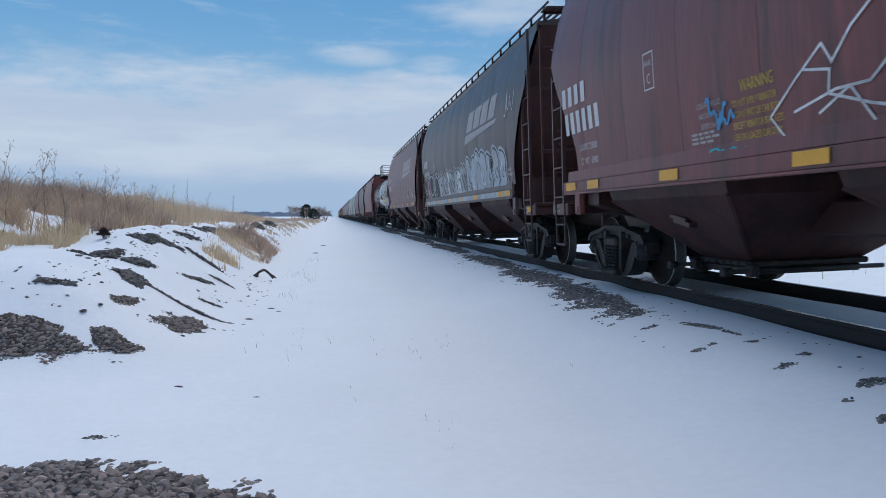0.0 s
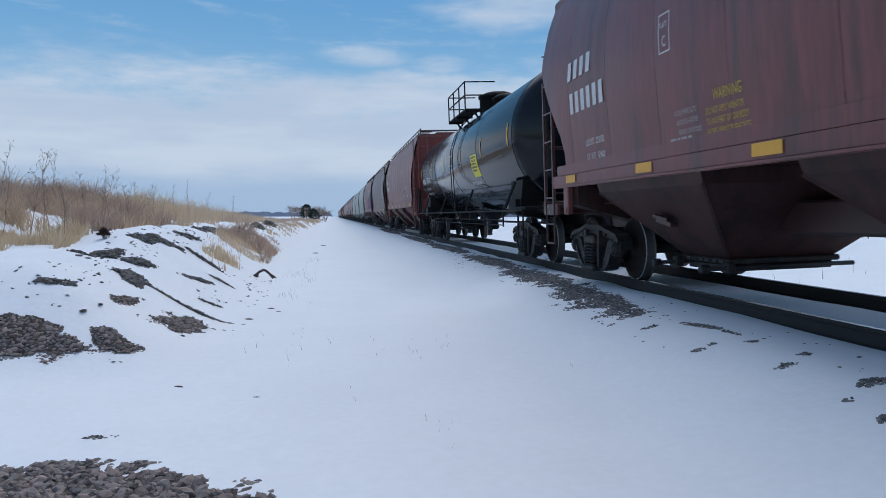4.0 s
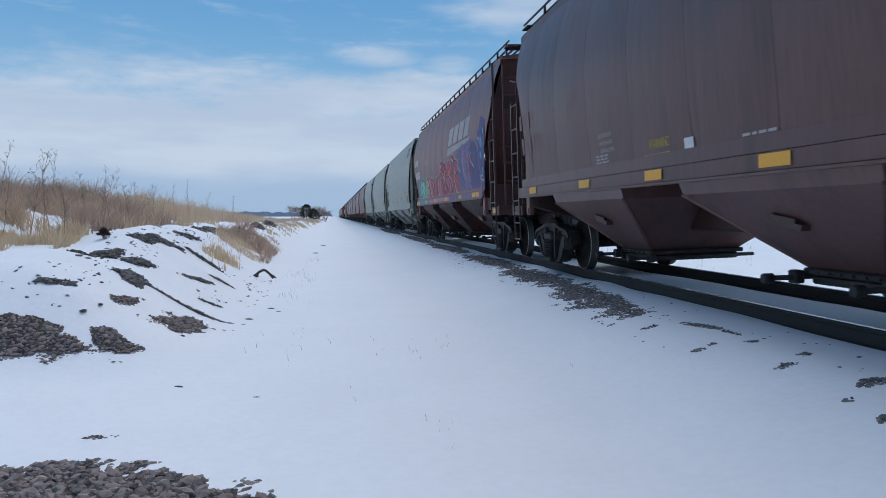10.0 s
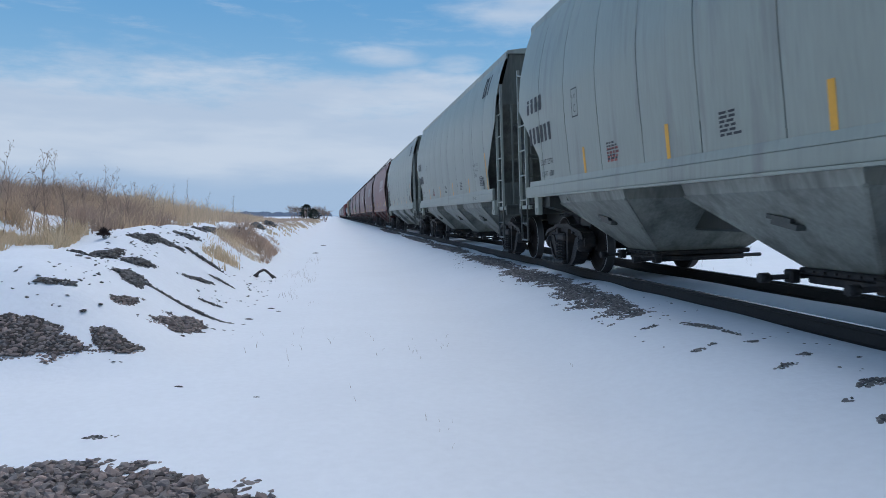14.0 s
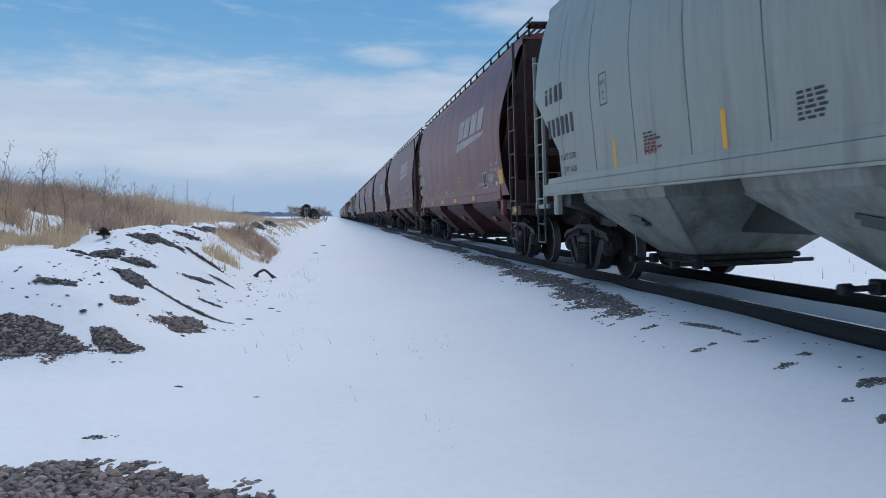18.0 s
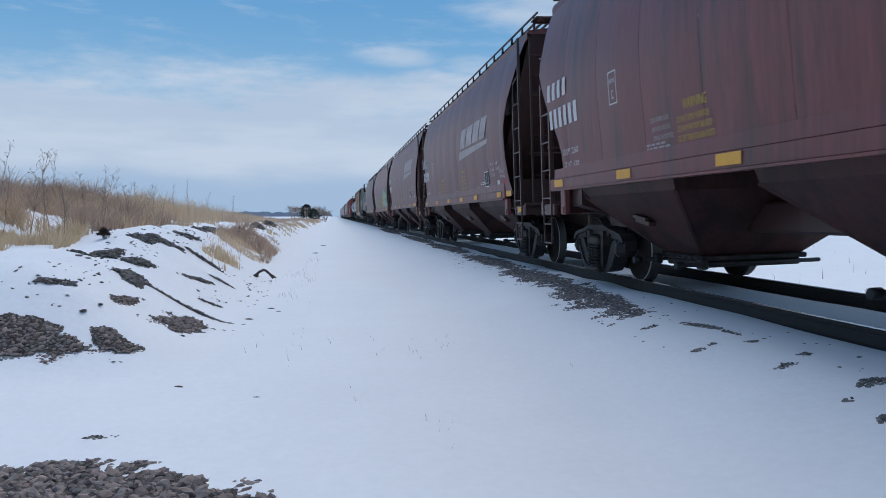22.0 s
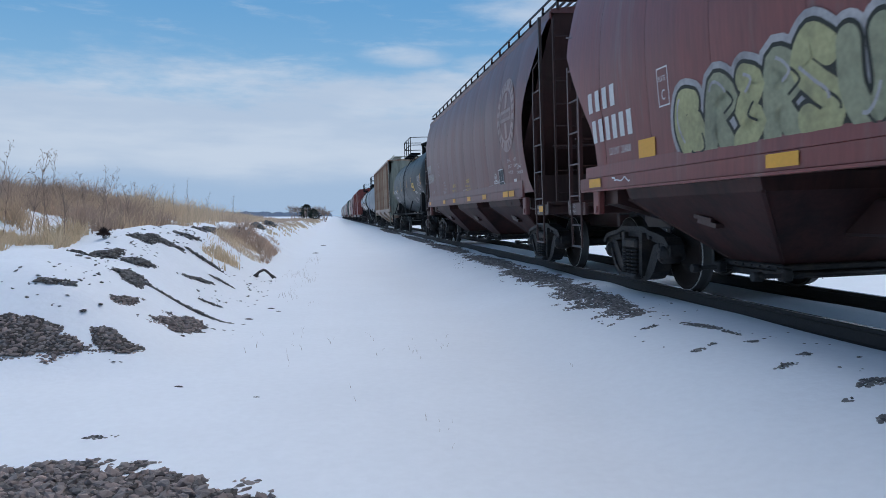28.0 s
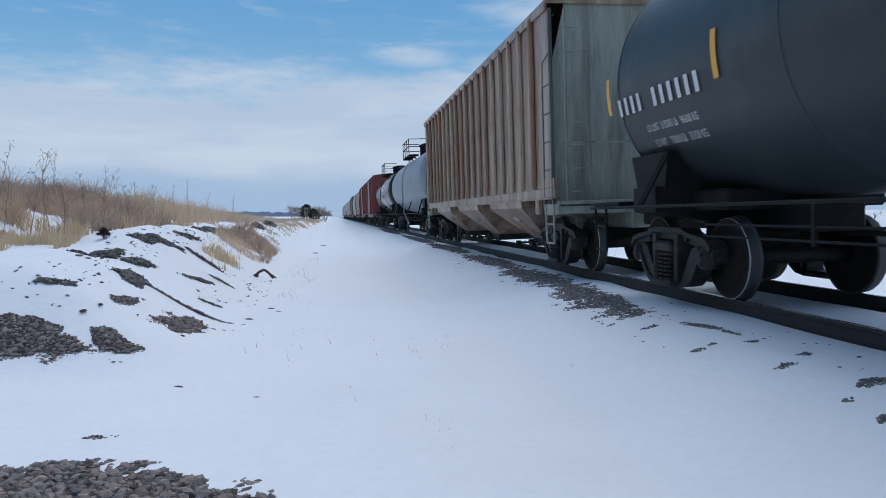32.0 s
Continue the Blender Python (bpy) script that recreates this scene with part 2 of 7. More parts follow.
def build_rail(name, x, z, label):
    prof = ((-0.075, -0.185), (-0.075, -0.172), (-0.012, -0.145), (-0.012, -0.045), (-0.036, -0.035), (-0.036, -0.006), (-0.028, -0.001),
            (0.028, -0.001), (0.036, -0.006), (0.036, -0.035), (0.012, -0.045), (0.012, -0.145), (0.075, -0.172), (0.075, -0.185))
    ys = [-40, 0, 10, 30, 80, 200, 500, 1200]

    def build(bm):
        rows = [[bm.verts.new((px, y, pz)) for px, pz in prof] for y in ys]
        for a, b in zip(rows, rows[1:]):
            for i in range(len(prof)):
                j = (i + 1) % len(prof)
                bm.faces.new((a[i], a[j], b[j], b[i]))
    rail = part(name, build, M_RAIL, None, m=pose(x, 0, z))
    tagged(rail, label, "rail", "rails", "structure")
    part("rail_running_surface", lambda bm: [box(bm, -0.024, 0.024, a, b, -0.001, 0.0015) for a, b in zip(ys, ys[1:])], M_RAILTOP, rail, "polished steel strip")


build_rail("rail_near", TRACK_X - 0.755, 0.0, "dark rusty steel rail half sunk in snow")
build_rail("rail_far", TRACK_X + 0.755, CANT, "dark rusty steel rail beyond the first")

# ties: only tips and dark edges break the snow between the rails
def build_ties():
    tie = mesh_of("tie", lambda bm: box(bm, -1.28, 1.28, -0.115, 0.115, -0.17, 0.0, 0.012))
    bed = thing("railway_ties", pose(TRACK_X, 0, 0), "dark timber ties mostly under snow between the rails", "railway ties", kind="structure")
    rng = random.Random(4)
    for i in range(60):
        y = 5 + i * 0.5
        part("tie", tie, M_TIE, bed, m=pose(0, y, -0.205 + 0.006 * rng.random(), 0, ROLL))


build_ties()

# ---- running gear ----
WHEEL_R = 0.457


def wheel_mesh(bm):
    # outer face at -x; hub, dished plate, rim, tread, flange
    lathe(bm, ((0.05, -0.115), (0.125, -0.11), (0.135, -0.075), (0.25, -0.035), (0.36, -0.06), (0.385, -0.078), (0.452, -0.08), (0.455, -0.07),
               (0.459, 0.03), (0.468, 0.042), (0.484, 0.05), (0.484, 0.058), (0.46, 0.062), (0.38, 0.058), (0.33, 0.02), (0.2, 0.03), (0.13, 0.06), (0.05, 0.06)), (0, 0, 0))


def side_frame_mesh(bm):
    """A cast frame: arched top, deep curved belly, two windows, and a basket that carries the springs; outer face at -x."""
    w = 0.09
    top = ((-1.06, 0.44), (-1.07, 0.58), (-0.98, 0.665), (-0.8, 0.70), (-0.55, 0.735), (-0.36, 0.79), (0.36, 0.79), (0.55, 0.735), (0.8, 0.70), (0.98, 0.665), (1.07, 0.58), (1.06, 0.44))
    inner = ((-0.76, 0.44), (-0.77, 0.53), (-0.84, 0.575), (-0.74, 0.585), (-0.55, 0.615), (-0.36, 0.66), (0.36, 0.66), (0.55, 0.615), (0.74, 0.585), (0.84, 0.575), (0.77, 0.53), (0.76, 0.44))
    for i in range(len(top) - 1):
        prism(bm, (top[i], top[i + 1], inner[i + 1], inner[i]), -w, w)
    low = ((-0.76, 0.60), (-0.62, 0.57), (-0.47, 0.36), (-0.36, 0.20), (-0.25, 0.155), (0.25, 0.155), (0.36, 0.20), (0.47, 0.36), (0.62, 0.57), (0.76, 0.60))
    lin = ((-0.80, 0.44), (-0.74, 0.36), (-0.64, 0.22), (-0.5, 0.125), (-0.3, 0.09), (0.3, 0.09), (0.5, 0.125), (0.64, 0.22), (0.74, 0.36), (0.80, 0.44))
    for i in range(len(low) - 1):
        prism(bm, (low[i], low[i + 1], lin[i + 1], lin[i]), -w - 0.02, w)
    # raised ribs along the outer edges of the casting
    for pts in (top[1:-1], lin):
        for p, q in zip(pts, pts[1:]):
            beam(bm, (-w - 0.03, p[0], p[1] - 0.015 if pts is not lin else p[1] + 0.02), (-w - 0.03, q[0], q[1] - 0.015 if pts is not lin else q[1] + 0.02), 0.06, 0.035, (1, 0, 0))
    for s in (-1, 1):
        prism(bm, ((s * 0.22, 0.12), (s * 0.33, 0.12), (s * 0.35, 0.72), (s * 0.25, 0.72)), -w - 0.06, w)
        box(bm, -0.1, 0.1, s * 0.89 - 0.13, s * 0.89 + 0.13, 0.53, 0.6, 0.015)
        rod(bm, (-0.13, s * 0.5, 0.665), (-0.08, s * 0.5, 0.665), 0.03, 8)
    box(bm, -0.24, 0.1, -0.29, 0.29, 0.1, 0.17, 0.025)          # spring seat
    box(bm, -0.2, 0.1, -0.24, 0.24, 0.5, 0.64, 0.03)               # end of the bolster


def spring_mesh(bm):
    for x in (-0.155, -0.02):
        for k in range(3):
            y = -0.155 + 0.155 * k
            rod(bm, (x, y, 0.16), (x, y, 0.5), 0.03, 8)
            for j in range(7):
                lathe_z(bm, (x, y, 0.185 + 0.049 * j), 0.062, 0.016)


def lathe_z(bm, c, r, t, n=10):
    prof = ((r - t, 0), (r, -t), (r + t * 0.4, 0), (r, t))
    rings = [[bm.verts.new((c[0] + q * math.cos(2 * math.pi * i / n), c[1] + q * math.sin(2 * math.pi * i / n), c[2] + dz)) for i in range(n)] for q, dz in prof]
    for k in range(4):
        a, b = rings[k], rings[(k + 1) % 4]
        for i in range(n):
            bm.faces.new((a[i], a[(i + 1) % n], b[(i + 1) % n], b[i])).smooth = True


def bearing_mesh(bm):
    lathe(bm, ((0.02, -0.165), (0.05, -0.165), (0.055, -0.15), (0.09, -0.145), (0.096, -0.13), (0.112, -0.12), (0.118, 0.09), (0.02, 0.09)), (0, 0, 0), n=18)
    for k in range(3):
        a = k * 2.094
        rod(bm, (-0.165, 0.072 * math.cos(a), 0.072 * math.sin(a)), (-0.14, 0.072 * math.cos(a), 0.072 * math.sin(a)), 0.016, 6)


def bolster_mesh(bm):
    box(bm, -1.05, 1.05, -0.2, 0.2, 0.47, 0.66, 0.03)
    box(bm, -0.45, 0.45, -0.32, 0.32, 0.62, 0.8, 0.03)


def brake_mesh(bm):
    for s in (-1, 1):
        beam(bm, (-0.8, s * 0.36, 0.4), (0.8, s * 0.36, 0.4), 0.07, 0.09)
        for k in (-1, 1):
            box(bm, k * 0.75 - 0.05, k * 0.75 + 0.05, s * 0.38, s * 0.44, 0.28, 0.54, 0.01)
    beam(bm, (-0.1, -0.36, 0.42), (0.1, 0.36, 0.55), 0.04, 0.06)


WHEELSETS = []


def add_truck(car, y, i, detail=True):
    part("bolster", mesh_of("bolster", bolster_mesh), M_STEEL, car, m=pose(0, y, 0))
    if detail:
        part("brake_rigging", mesh_of("brake_rigging", brake_mesh), M_STEEL, car, m=pose(0, y, 0))
    for s in (-1, 1):
        frame_side = part("side_frame", mesh_of("side_frame", side_frame_mesh), M_STEEL, car, m=pose(s * 1.0, y, 0, 0, 0, 180 if s > 0 else 0))
        if detail and s < 0:
            part("spring_nest", mesh_of("spring_nest", spring_mesh), M_STEEL, frame_side)
            for a in (-0.89, 0.89):
                part("bearing_cap", mesh_of("bearing_cap", bearing_mesh), M_STEEL, frame_side, m=pose(0, a, WHEEL_R))
    for a in (-0.89, 0.89):
        axle = part("wheelset", mesh_of("axle", lambda bm: rod(bm, (-0.95, 0, 0), (0.95, 0, 0), 0.085, 12)), M_STEEL, car, m=pose(0, y + a, WHEEL_R))
        for s in (-1, 1):
            wheel = part("wheel", mesh_of("wheel", wheel_mesh), M_WHEEL, axle, m=pose(s * 0.737, 0, 0, 0, 0, 180 if s > 0 else 0))
        WHEELSETS.append((axle, y + a, i))


def add_coupler(car, y, s):
    def build(bm):
        box(bm, -0.09, 0.09, -0.75, 0.0, 0.78, 0.95, 0.02)
        box(bm, -0.16, 0.16, 0.0, 0.3, 0.7, 1.0, 0.05)
        beam(bm, (0.12, 0.1, 0.85), (0.12, 0.42, 0.85), 0.1, 0.26)
        rod(bm, (-0.7, -0.25, 0.95), (-0.1, 0.1, 0.98), 0.014, 6)
        path_rod(bm, [(-0.25, -0.2, 0.72), (-0.25, 0.1, 0.5), (-0.2, 0.35, 0.4), (-0.1, 0.45, 0.5)], 0.022)
    part("coupler", mesh_of("coupler", build), M_STEEL, car, m=pose(0, y, 0, 0, 0, 0 if s > 0 else 180))


# ---- lettering and marks that follow a car's curved side ----
def flat_side(z):
    return 1.55


def lay(bm, side, lift):
    """Turn (along, height) in the xy plane into the near side of a car: along runs towards the leading end."""
    for v in bm.verts:
        a, z = v.co.x, v.co.y
        v.co = (-(side(z) + lift), -a, z)


TEXTS = {}


def text_mesh(words, size, align="LEFT", squeeze=1.0):
    key = (words, size, align, squeeze)
    if key not in TEXTS:
        cu = bpy.data.curves.new("lettering", "FONT")
        cu.body, cu.size, cu.align_x, cu.resolution_u = words, size, align, 3
        ob = new("lettering_source", cu)
        bpy.context.view_layer.update()
        me = bpy.data.meshes.new_from_object(ob.evaluated_get(bpy.context.evaluated_depsgraph_get()))
        bpy.data.objects.remove(ob)
        TEXTS[key] = me
    return TEXTS[key]


def stencil(car, words, size, a, z, side, material, lift=0.012, squeeze=0.8, name="stencil", label=""):
    """Lettering whose lower left corner is at (a, z): a is metres towards the leading end from the car's middle."""
    bm = bmesh.new()
    bm.from_mesh(text_mesh(words, size))
    for v in bm.verts:
        v.co = (v.co.x * squeeze + a, v.co.y + z, 0)
    lay(bm, side, lift)
    me = bpy.data.meshes.new(name)
    bm.to_mesh(me)
    bm.free()
    me.materials.append(None)
    return part(name, me, material, car, label)


def marks(car, name, polys, side, material, lift=0.012, label=""):
    """Flat shapes on the side: each poly a list of (along, height)."""
    bm = bmesh.new()
    for poly in polys:
        vs = [bm.verts.new((a, z, 0)) for a, z in poly]
        bm.faces.new(vs)
    bmesh.ops.remove_doubles(bm, verts=bm.verts[:], dist=1e-4)
    bmesh.ops.triangulate(bm, faces=bm.faces[:])
    for _ in range(4):
        long_edges = [e for e in bm.edges if abs(e.verts[0].co.y - e.verts[1].co.y) > 0.22]
        if not long_edges:
            break
        bmesh.ops.subdivide_edges(bm, edges=long_edges, cuts=1)
        bmesh.ops.triangulate(bm, faces=[f for f in bm.faces if len(f.verts) > 3])
    lay(bm, side, lift)
    me = bpy.data.meshes.new(name)
    bm.to_mesh(me)
    bm.free()
    me.materials.append(None)
    return part(name, me, material, car, label)


def bar(a, z, w, h, lean=0.0):
    return [(a, z), (a + w, z), (a + w + lean, z + h), (a + lean, z + h)]


def bars_row(a, z, n, w, h, gap, lean=0.0):
    return [bar(a + i * (w + gap), z, w, h, lean) for i in range(n)]


def stroke(pts, w):
    """A ribbon along a line of (along, height) points, its joints mitred."""
    pts = [p for k, p in enumerate(pts) if k == 0 or math.dist(p, pts[k - 1]) > 1e-5]
    closed = len(pts) > 2 and math.dist(pts[0], pts[-1]) < 1e-5
    n = len(pts)
    side = []
    for k in range(n):
        p0 = pts[k - 1] if k else (pts[-2] if closed else None)
        p1 = pts[k + 1] if k < n - 1 else (pts[1] if closed else None)
        dirs = []
        for p, q in ((p0, pts[k]), (pts[k], p1)):
            if p is not None and q is not None:
                l = math.dist(p, q) or 1
                dirs.append((-(q[1] - p[1]) / l, (q[0] - p[0]) / l))
        nx, ny = sum(d[0] for d in dirs), sum(d[1] for d in dirs)
        l = math.hypot(nx, ny)
        if l < 0.5:
            nx, ny, l = dirs[0][0], dirs[0][1], 1
        g = min(1 / max((nx * dirs[0][0] + ny * dirs[0][1]) / l, 0.4), 1.8) * w / 2 / l
        side.append((nx * g, ny * g))
    return [[(a + u[0], b + u[1]), (a - u[0], b - u[1]), (c - v[0], d - v[1]), (c + v[0], d + v[1])]
            for (a, b), (c, d), u, v in zip(pts, pts[1:], side, side[1:])]


def ring(a, z, ra, rz, w, n=28):
    out = []
    for i in range(n):
        t0, t1 = 2 * math.pi * i / n, 2 * math.pi * (i + 1) / n
        out.append([(a + ra * math.cos(t0), z + rz * math.sin(t0)), (a + ra * math.cos(t1), z + rz * math.sin(t1)),
                    (a + (ra - w) * math.cos(t1), z + (rz - w) * math.sin(t1)), (a + (ra - w) * math.cos(t0), z + (rz - w) * math.sin(t0))])
    return out


def disc(a, z, ra, rz, n=24):
    return [[(a + ra * math.cos(2 * math.pi * i / n), z + rz * math.sin(2 * math.pi * i / n)) for i in range(n)]]


# ---- covered hopper ----
SIDE_Z = (1.40, 1.9, 2.5, 2.95, 3.5, 4.0, 4.4, 4.52)
SIDE_X = (1.52, 1.56, 1.61, 1.625, 1.58, 1.47, 1.33, 1.27)


def hopper_side(z):
    return float(np.interp(z, SIDE_Z, SIDE_X))


END_Z = (1.40, 1.62, 2.0, 2.45, 2.95, 3.35, 3.6, 4.52)
ANG_Z = (1.40, 1.595, 1.605, 1.94, 2.21, 2.97, 3.35, 4.52)
END_ANGLED = (1.25, 1.25, 1.08, 1.06, 0.93, 0.31, 0.0, 0.0)
END_CURVE = (0.62, 0.86, 1.02, 1.06, 0.95, 0.66, 0.4, 0.0)
HEX_Z = (1.40, 1.65, 1.98, 2.71, 2.95, 4.52)
END_HEX = (1.12, 1.15, 1.15, 0.32, 0.03, 0.0)


SILL_LIFT = {0: 0.05, 1: 0.08, 2: 0.17, 4: 0.15, 5: 0.07, 6: 0.15, 7: 0.06, 8: 0.06, 9: 0.06, 10: 0.06, 11: 0.13, 12: 0.07, 13: 0.12, 14: 0.06, 15: 0.06, 17: 0.0}
BAYS = {"round": (-4.45, 0.12, 4.75), "curve": (-4.25, 0.35, 4.8), "hex": (-4.2, 0.15, 3.9), "rib": (-4.5, 0.0, 4.5)}
TRUCK_INSET = {0: 2.22, 1: 2.17, 2: 2.16, 4: 2.3, 6: 2.1, 11: 2.2, 14: 2.12, 15: 2.3, 17: 2.5}


def hopper(i, y_front, y_rear, body, dark, style, label, bay_mat=None, sill_mat=None, walkway="rail", full=True):
    """A covered hopper between two coupling points; style: round, hex or rib."""
    length = y_rear - y_front
    car = thing("covered_hopper_car", Matrix(), label, "hopper car", "cars of the train")
    half = min(length / 2, 9.1) - 0.55           # end of the platform
    htop = half - (0.48 if style == "hex" else 0.3)   # end of the roof
    truck = length / 2 - TRUCK_INSET.get(i, 2.06)
    lift = SILL_LIFT.get(i, 0.06)                # how high the side sill lies on this car
    hex_end = {"hex": END_HEX, "curve": END_CURVE}.get(style, END_ANGLED)
    end_z = {"hex": HEX_Z, "curve": END_Z}.get(style, ANG_Z)
    side = flat_side if style == "rib" else hopper_side
    key = "%s%.2f%.2f" % (style, length, lift)
    sill_mat = sill_mat or body
    recess = lambda z: float(np.interp(z, end_z, hex_end)) * (0.0 if style == "rib" else 1)
    zs = sorted([1.40 + (4.52 - 1.40) * k / 13 for k in range(14)] + ([1.595, 1.605, 1.94, 2.21, 3.35] if style == "round" else [1.98, 2.71, 2.95] if style == "hex" else []))
    end_paint = body if i == 4 else (END_BROWN if style == "round" else SHADED_GRIMY_GREY if style == "hex" else dark)
    n_pan = 11
    pitch = 2 * htop / n_pan

    gap = 0.007 if style == "hex" else 0.003

    def panel(a0, a1, ends):
        def build(bm):
            for s in ends:
                cols = []
                for k in range(5):
                    col = []
                    for z in zs:
                        y0, y1 = a0, a1
                        if a0 <= -htop + 1e-3:
                            y0 = a0 + recess(z)
                        if a1 >= htop - 1e-3:
                            y1 = a1 - recess(z)
                        y0, y1 = y0 + gap, y1 - gap
                        f = k / 4
                        bulge = 0.009 * (1 - (2 * f - 1) ** 4) if style != "rib" else 0
                        col.append(bm.verts.new((s * (side(z) + bulge), y0 + (y1 - y0) * f, z)))
                    cols.append(col)
                for p, q in zip(cols, cols[1:]):
                    for r in range(len(zs) - 1):
                        bm.faces.new((p[r], q[r], q[r + 1], p[r + 1])).smooth = True
        return build
    for k in range(n_pan):
        a0, a1 = -htop + k * pitch, -htop + (k + 1) * pitch
        part("side_sheet", mesh_of("side_sheet:%s%d" % (key, k), panel(a0, a1, (-1,))), body, car)
    part("far_side_sheet", mesh_of("far_side_sheet:" + key, panel(-htop, htop, (1,))), body, car)

    for e in (-1, 1):
        d1, d2 = (0.08, 0.12) if style == "rib" else ((0.3, 2.0) if style == "round" else (0.2, 2.5))

        def slope(bm, s=e):
            a = [bm.verts.new(p) for p in ((-1.24, s * (htop - 0.04), 4.5), (1.24, s * (htop - 0.04), 4.5), (1.5, s * (htop - d1), 3.4), (-1.5, s * (htop - d1), 3.4),
                                           (-1.5, s * (htop - d2), 1.2), (1.5, s * (htop - d2), 1.2))]
            bm.faces.new((a[0], a[1], a[2], a[3]))
            bm.faces.new((a[3], a[2], a[5], a[4]))
        part("end_slope_sheet", mesh_of("end_slope_sheet:%s%d" % (key, e), slope), end_paint, car)

    def roof(bm):
        prof = ((-side(4.52) - 0.03, 4.46), (-side(4.52) - 0.035, 4.53), (-1.0, 4.57), (-0.5, 4.6), (0.5, 4.6), (1.0, 4.57), (side(4.52) + 0.035, 4.53), (side(4.52) + 0.03, 4.46))
        rows = [[bm.verts.new((x, y, z)) for x, z in prof] for y in (-htop - 0.02, htop + 0.02)]
        for k in range(len(prof) - 1):
            bm.faces.new((rows[0][k], rows[0][k + 1], rows[1][k + 1], rows[1][k]))
        bm.faces.new(rows[0])
        bm.faces.new(rows[1][::-1])
    part("roof", mesh_of("roof:" + key, roof), body, car)
    part("eave_rail", mesh_of("eave_rail:" + key, lambda bm: box(bm, -side(4.5) - 0.05, -side(4.5) - 0.012, -htop, htop, 4.36, 4.50, 0.008)), body, car)

    def hatches(bm):
        for k in range(4):
            y = -htop + (k + 0.5) * htop / 2
            box(bm, -0.45, 0.45, y - htop / 4 + 0.15, y + htop / 4 - 0.15, 4.6, 4.68, 0.02)
    part("roof_hatches", mesh_of("roof_hatches:" + key, hatches), body, car)
    if walkway and style != "hex":
        def boards(bm):
            for s in (-1, 1):
                for j in range(4):
                    x = s * (0.72 + 0.13 * j)
                    box(bm, x - 0.02, x + 0.02, -half + 0.02, half - 0.02, 4.70, 4.73)
                for j in range(int(2 * half / 0.9)):
                    y = -half + 0.3 + j * 0.9
                    box(bm, s * 1.2, s * 1.16, y - 0.02, y + 0.02, 4.5, 4.80)
                    box(bm, s * 0.66, s * 1.2, y - 0.02, y + 0.02, 4.66, 4.70)
                box(bm, s * 1.17, s * 1.2, -half + 0.02, half - 0.02, 4.79, 4.82)
            for s in (-1, 1):
                for j in range(6):
                    y = s * (half - 0.02 - 0.07 * j)
                    box(bm, -1.22, 1.22, y - 0.02, y + 0.02, 4.70, 4.73)
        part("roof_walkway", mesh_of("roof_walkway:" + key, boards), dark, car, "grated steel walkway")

    # side sill, corner brackets, end platform
    front_cut = {"hex": 1.25, "rib": 0.12}.get(style, 1.6)
    for s in (-1, 1):
        def sill(bm):
            tall = 0.09 if style == "hex" else 0.15
            box(bm, s * 1.50, s * 1.56, -half + front_cut, half - 0.65, 1.26 + lift, 1.43 + lift, 0.01)
            # the sheet's flare runs down into the sill's upper lip
            prism_x(bm, ((s * 1.50, 1.43 + lift), (s * 1.56, 1.43 + lift), (s * (side(1.43 + lift + tall) + 0.012), 1.43 + lift + tall), (s * 1.50, 1.43 + lift + tall)), -half + front_cut, half - 0.95)
            box(bm, s * 1.44, s * 1.585, -half + front_cut + 0.05, half - 0.8, 1.235 + lift, 1.262 + lift)
        rail_side = part("side_sill", mesh_of("side_sill:%s%d" % (key, s), sill), sill_mat, car)
        for e in (-1, 1):
            def bracket(bm):
                box(bm, -0.045, 0.045, -0.11, 0.11, 0.98, 1.25 + lift, 0.015)
                box(bm, -0.06, -0.045, -0.05, 0.05, 1.01, 1.1)
            part("jacking_bracket", mesh_of("jacking_bracket:%.2f" % lift, bracket), sill_mat, rail_side, m=pose(s * 1.5, e * (half - (max(front_cut, 1.3) - 0.05 if e < 0 else 1.3)), 0, 0, 0, 0 if s < 0 else 180))
    for e in (-1, 1):
        def platform(bm):
            box(bm, -1.5, 1.5, e * (half - 0.8), e * half, 1.10, 1.15, 0.01)
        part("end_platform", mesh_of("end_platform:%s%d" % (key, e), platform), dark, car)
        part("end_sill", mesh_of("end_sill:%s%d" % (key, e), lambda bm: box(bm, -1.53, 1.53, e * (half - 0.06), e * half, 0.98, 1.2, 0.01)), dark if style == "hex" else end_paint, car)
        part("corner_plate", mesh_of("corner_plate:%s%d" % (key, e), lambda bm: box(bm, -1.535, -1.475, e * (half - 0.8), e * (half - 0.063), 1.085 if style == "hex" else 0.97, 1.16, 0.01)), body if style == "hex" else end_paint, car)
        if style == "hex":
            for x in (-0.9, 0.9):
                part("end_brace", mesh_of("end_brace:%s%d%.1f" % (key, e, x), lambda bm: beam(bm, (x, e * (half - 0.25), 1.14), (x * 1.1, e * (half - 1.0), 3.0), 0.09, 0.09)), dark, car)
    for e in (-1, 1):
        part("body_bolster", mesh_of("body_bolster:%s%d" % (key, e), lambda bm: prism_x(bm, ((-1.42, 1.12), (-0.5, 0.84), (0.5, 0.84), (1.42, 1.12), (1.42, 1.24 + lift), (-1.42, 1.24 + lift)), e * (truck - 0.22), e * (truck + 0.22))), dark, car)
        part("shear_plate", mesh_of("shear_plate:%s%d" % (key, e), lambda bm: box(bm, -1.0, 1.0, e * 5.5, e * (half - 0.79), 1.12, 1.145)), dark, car)
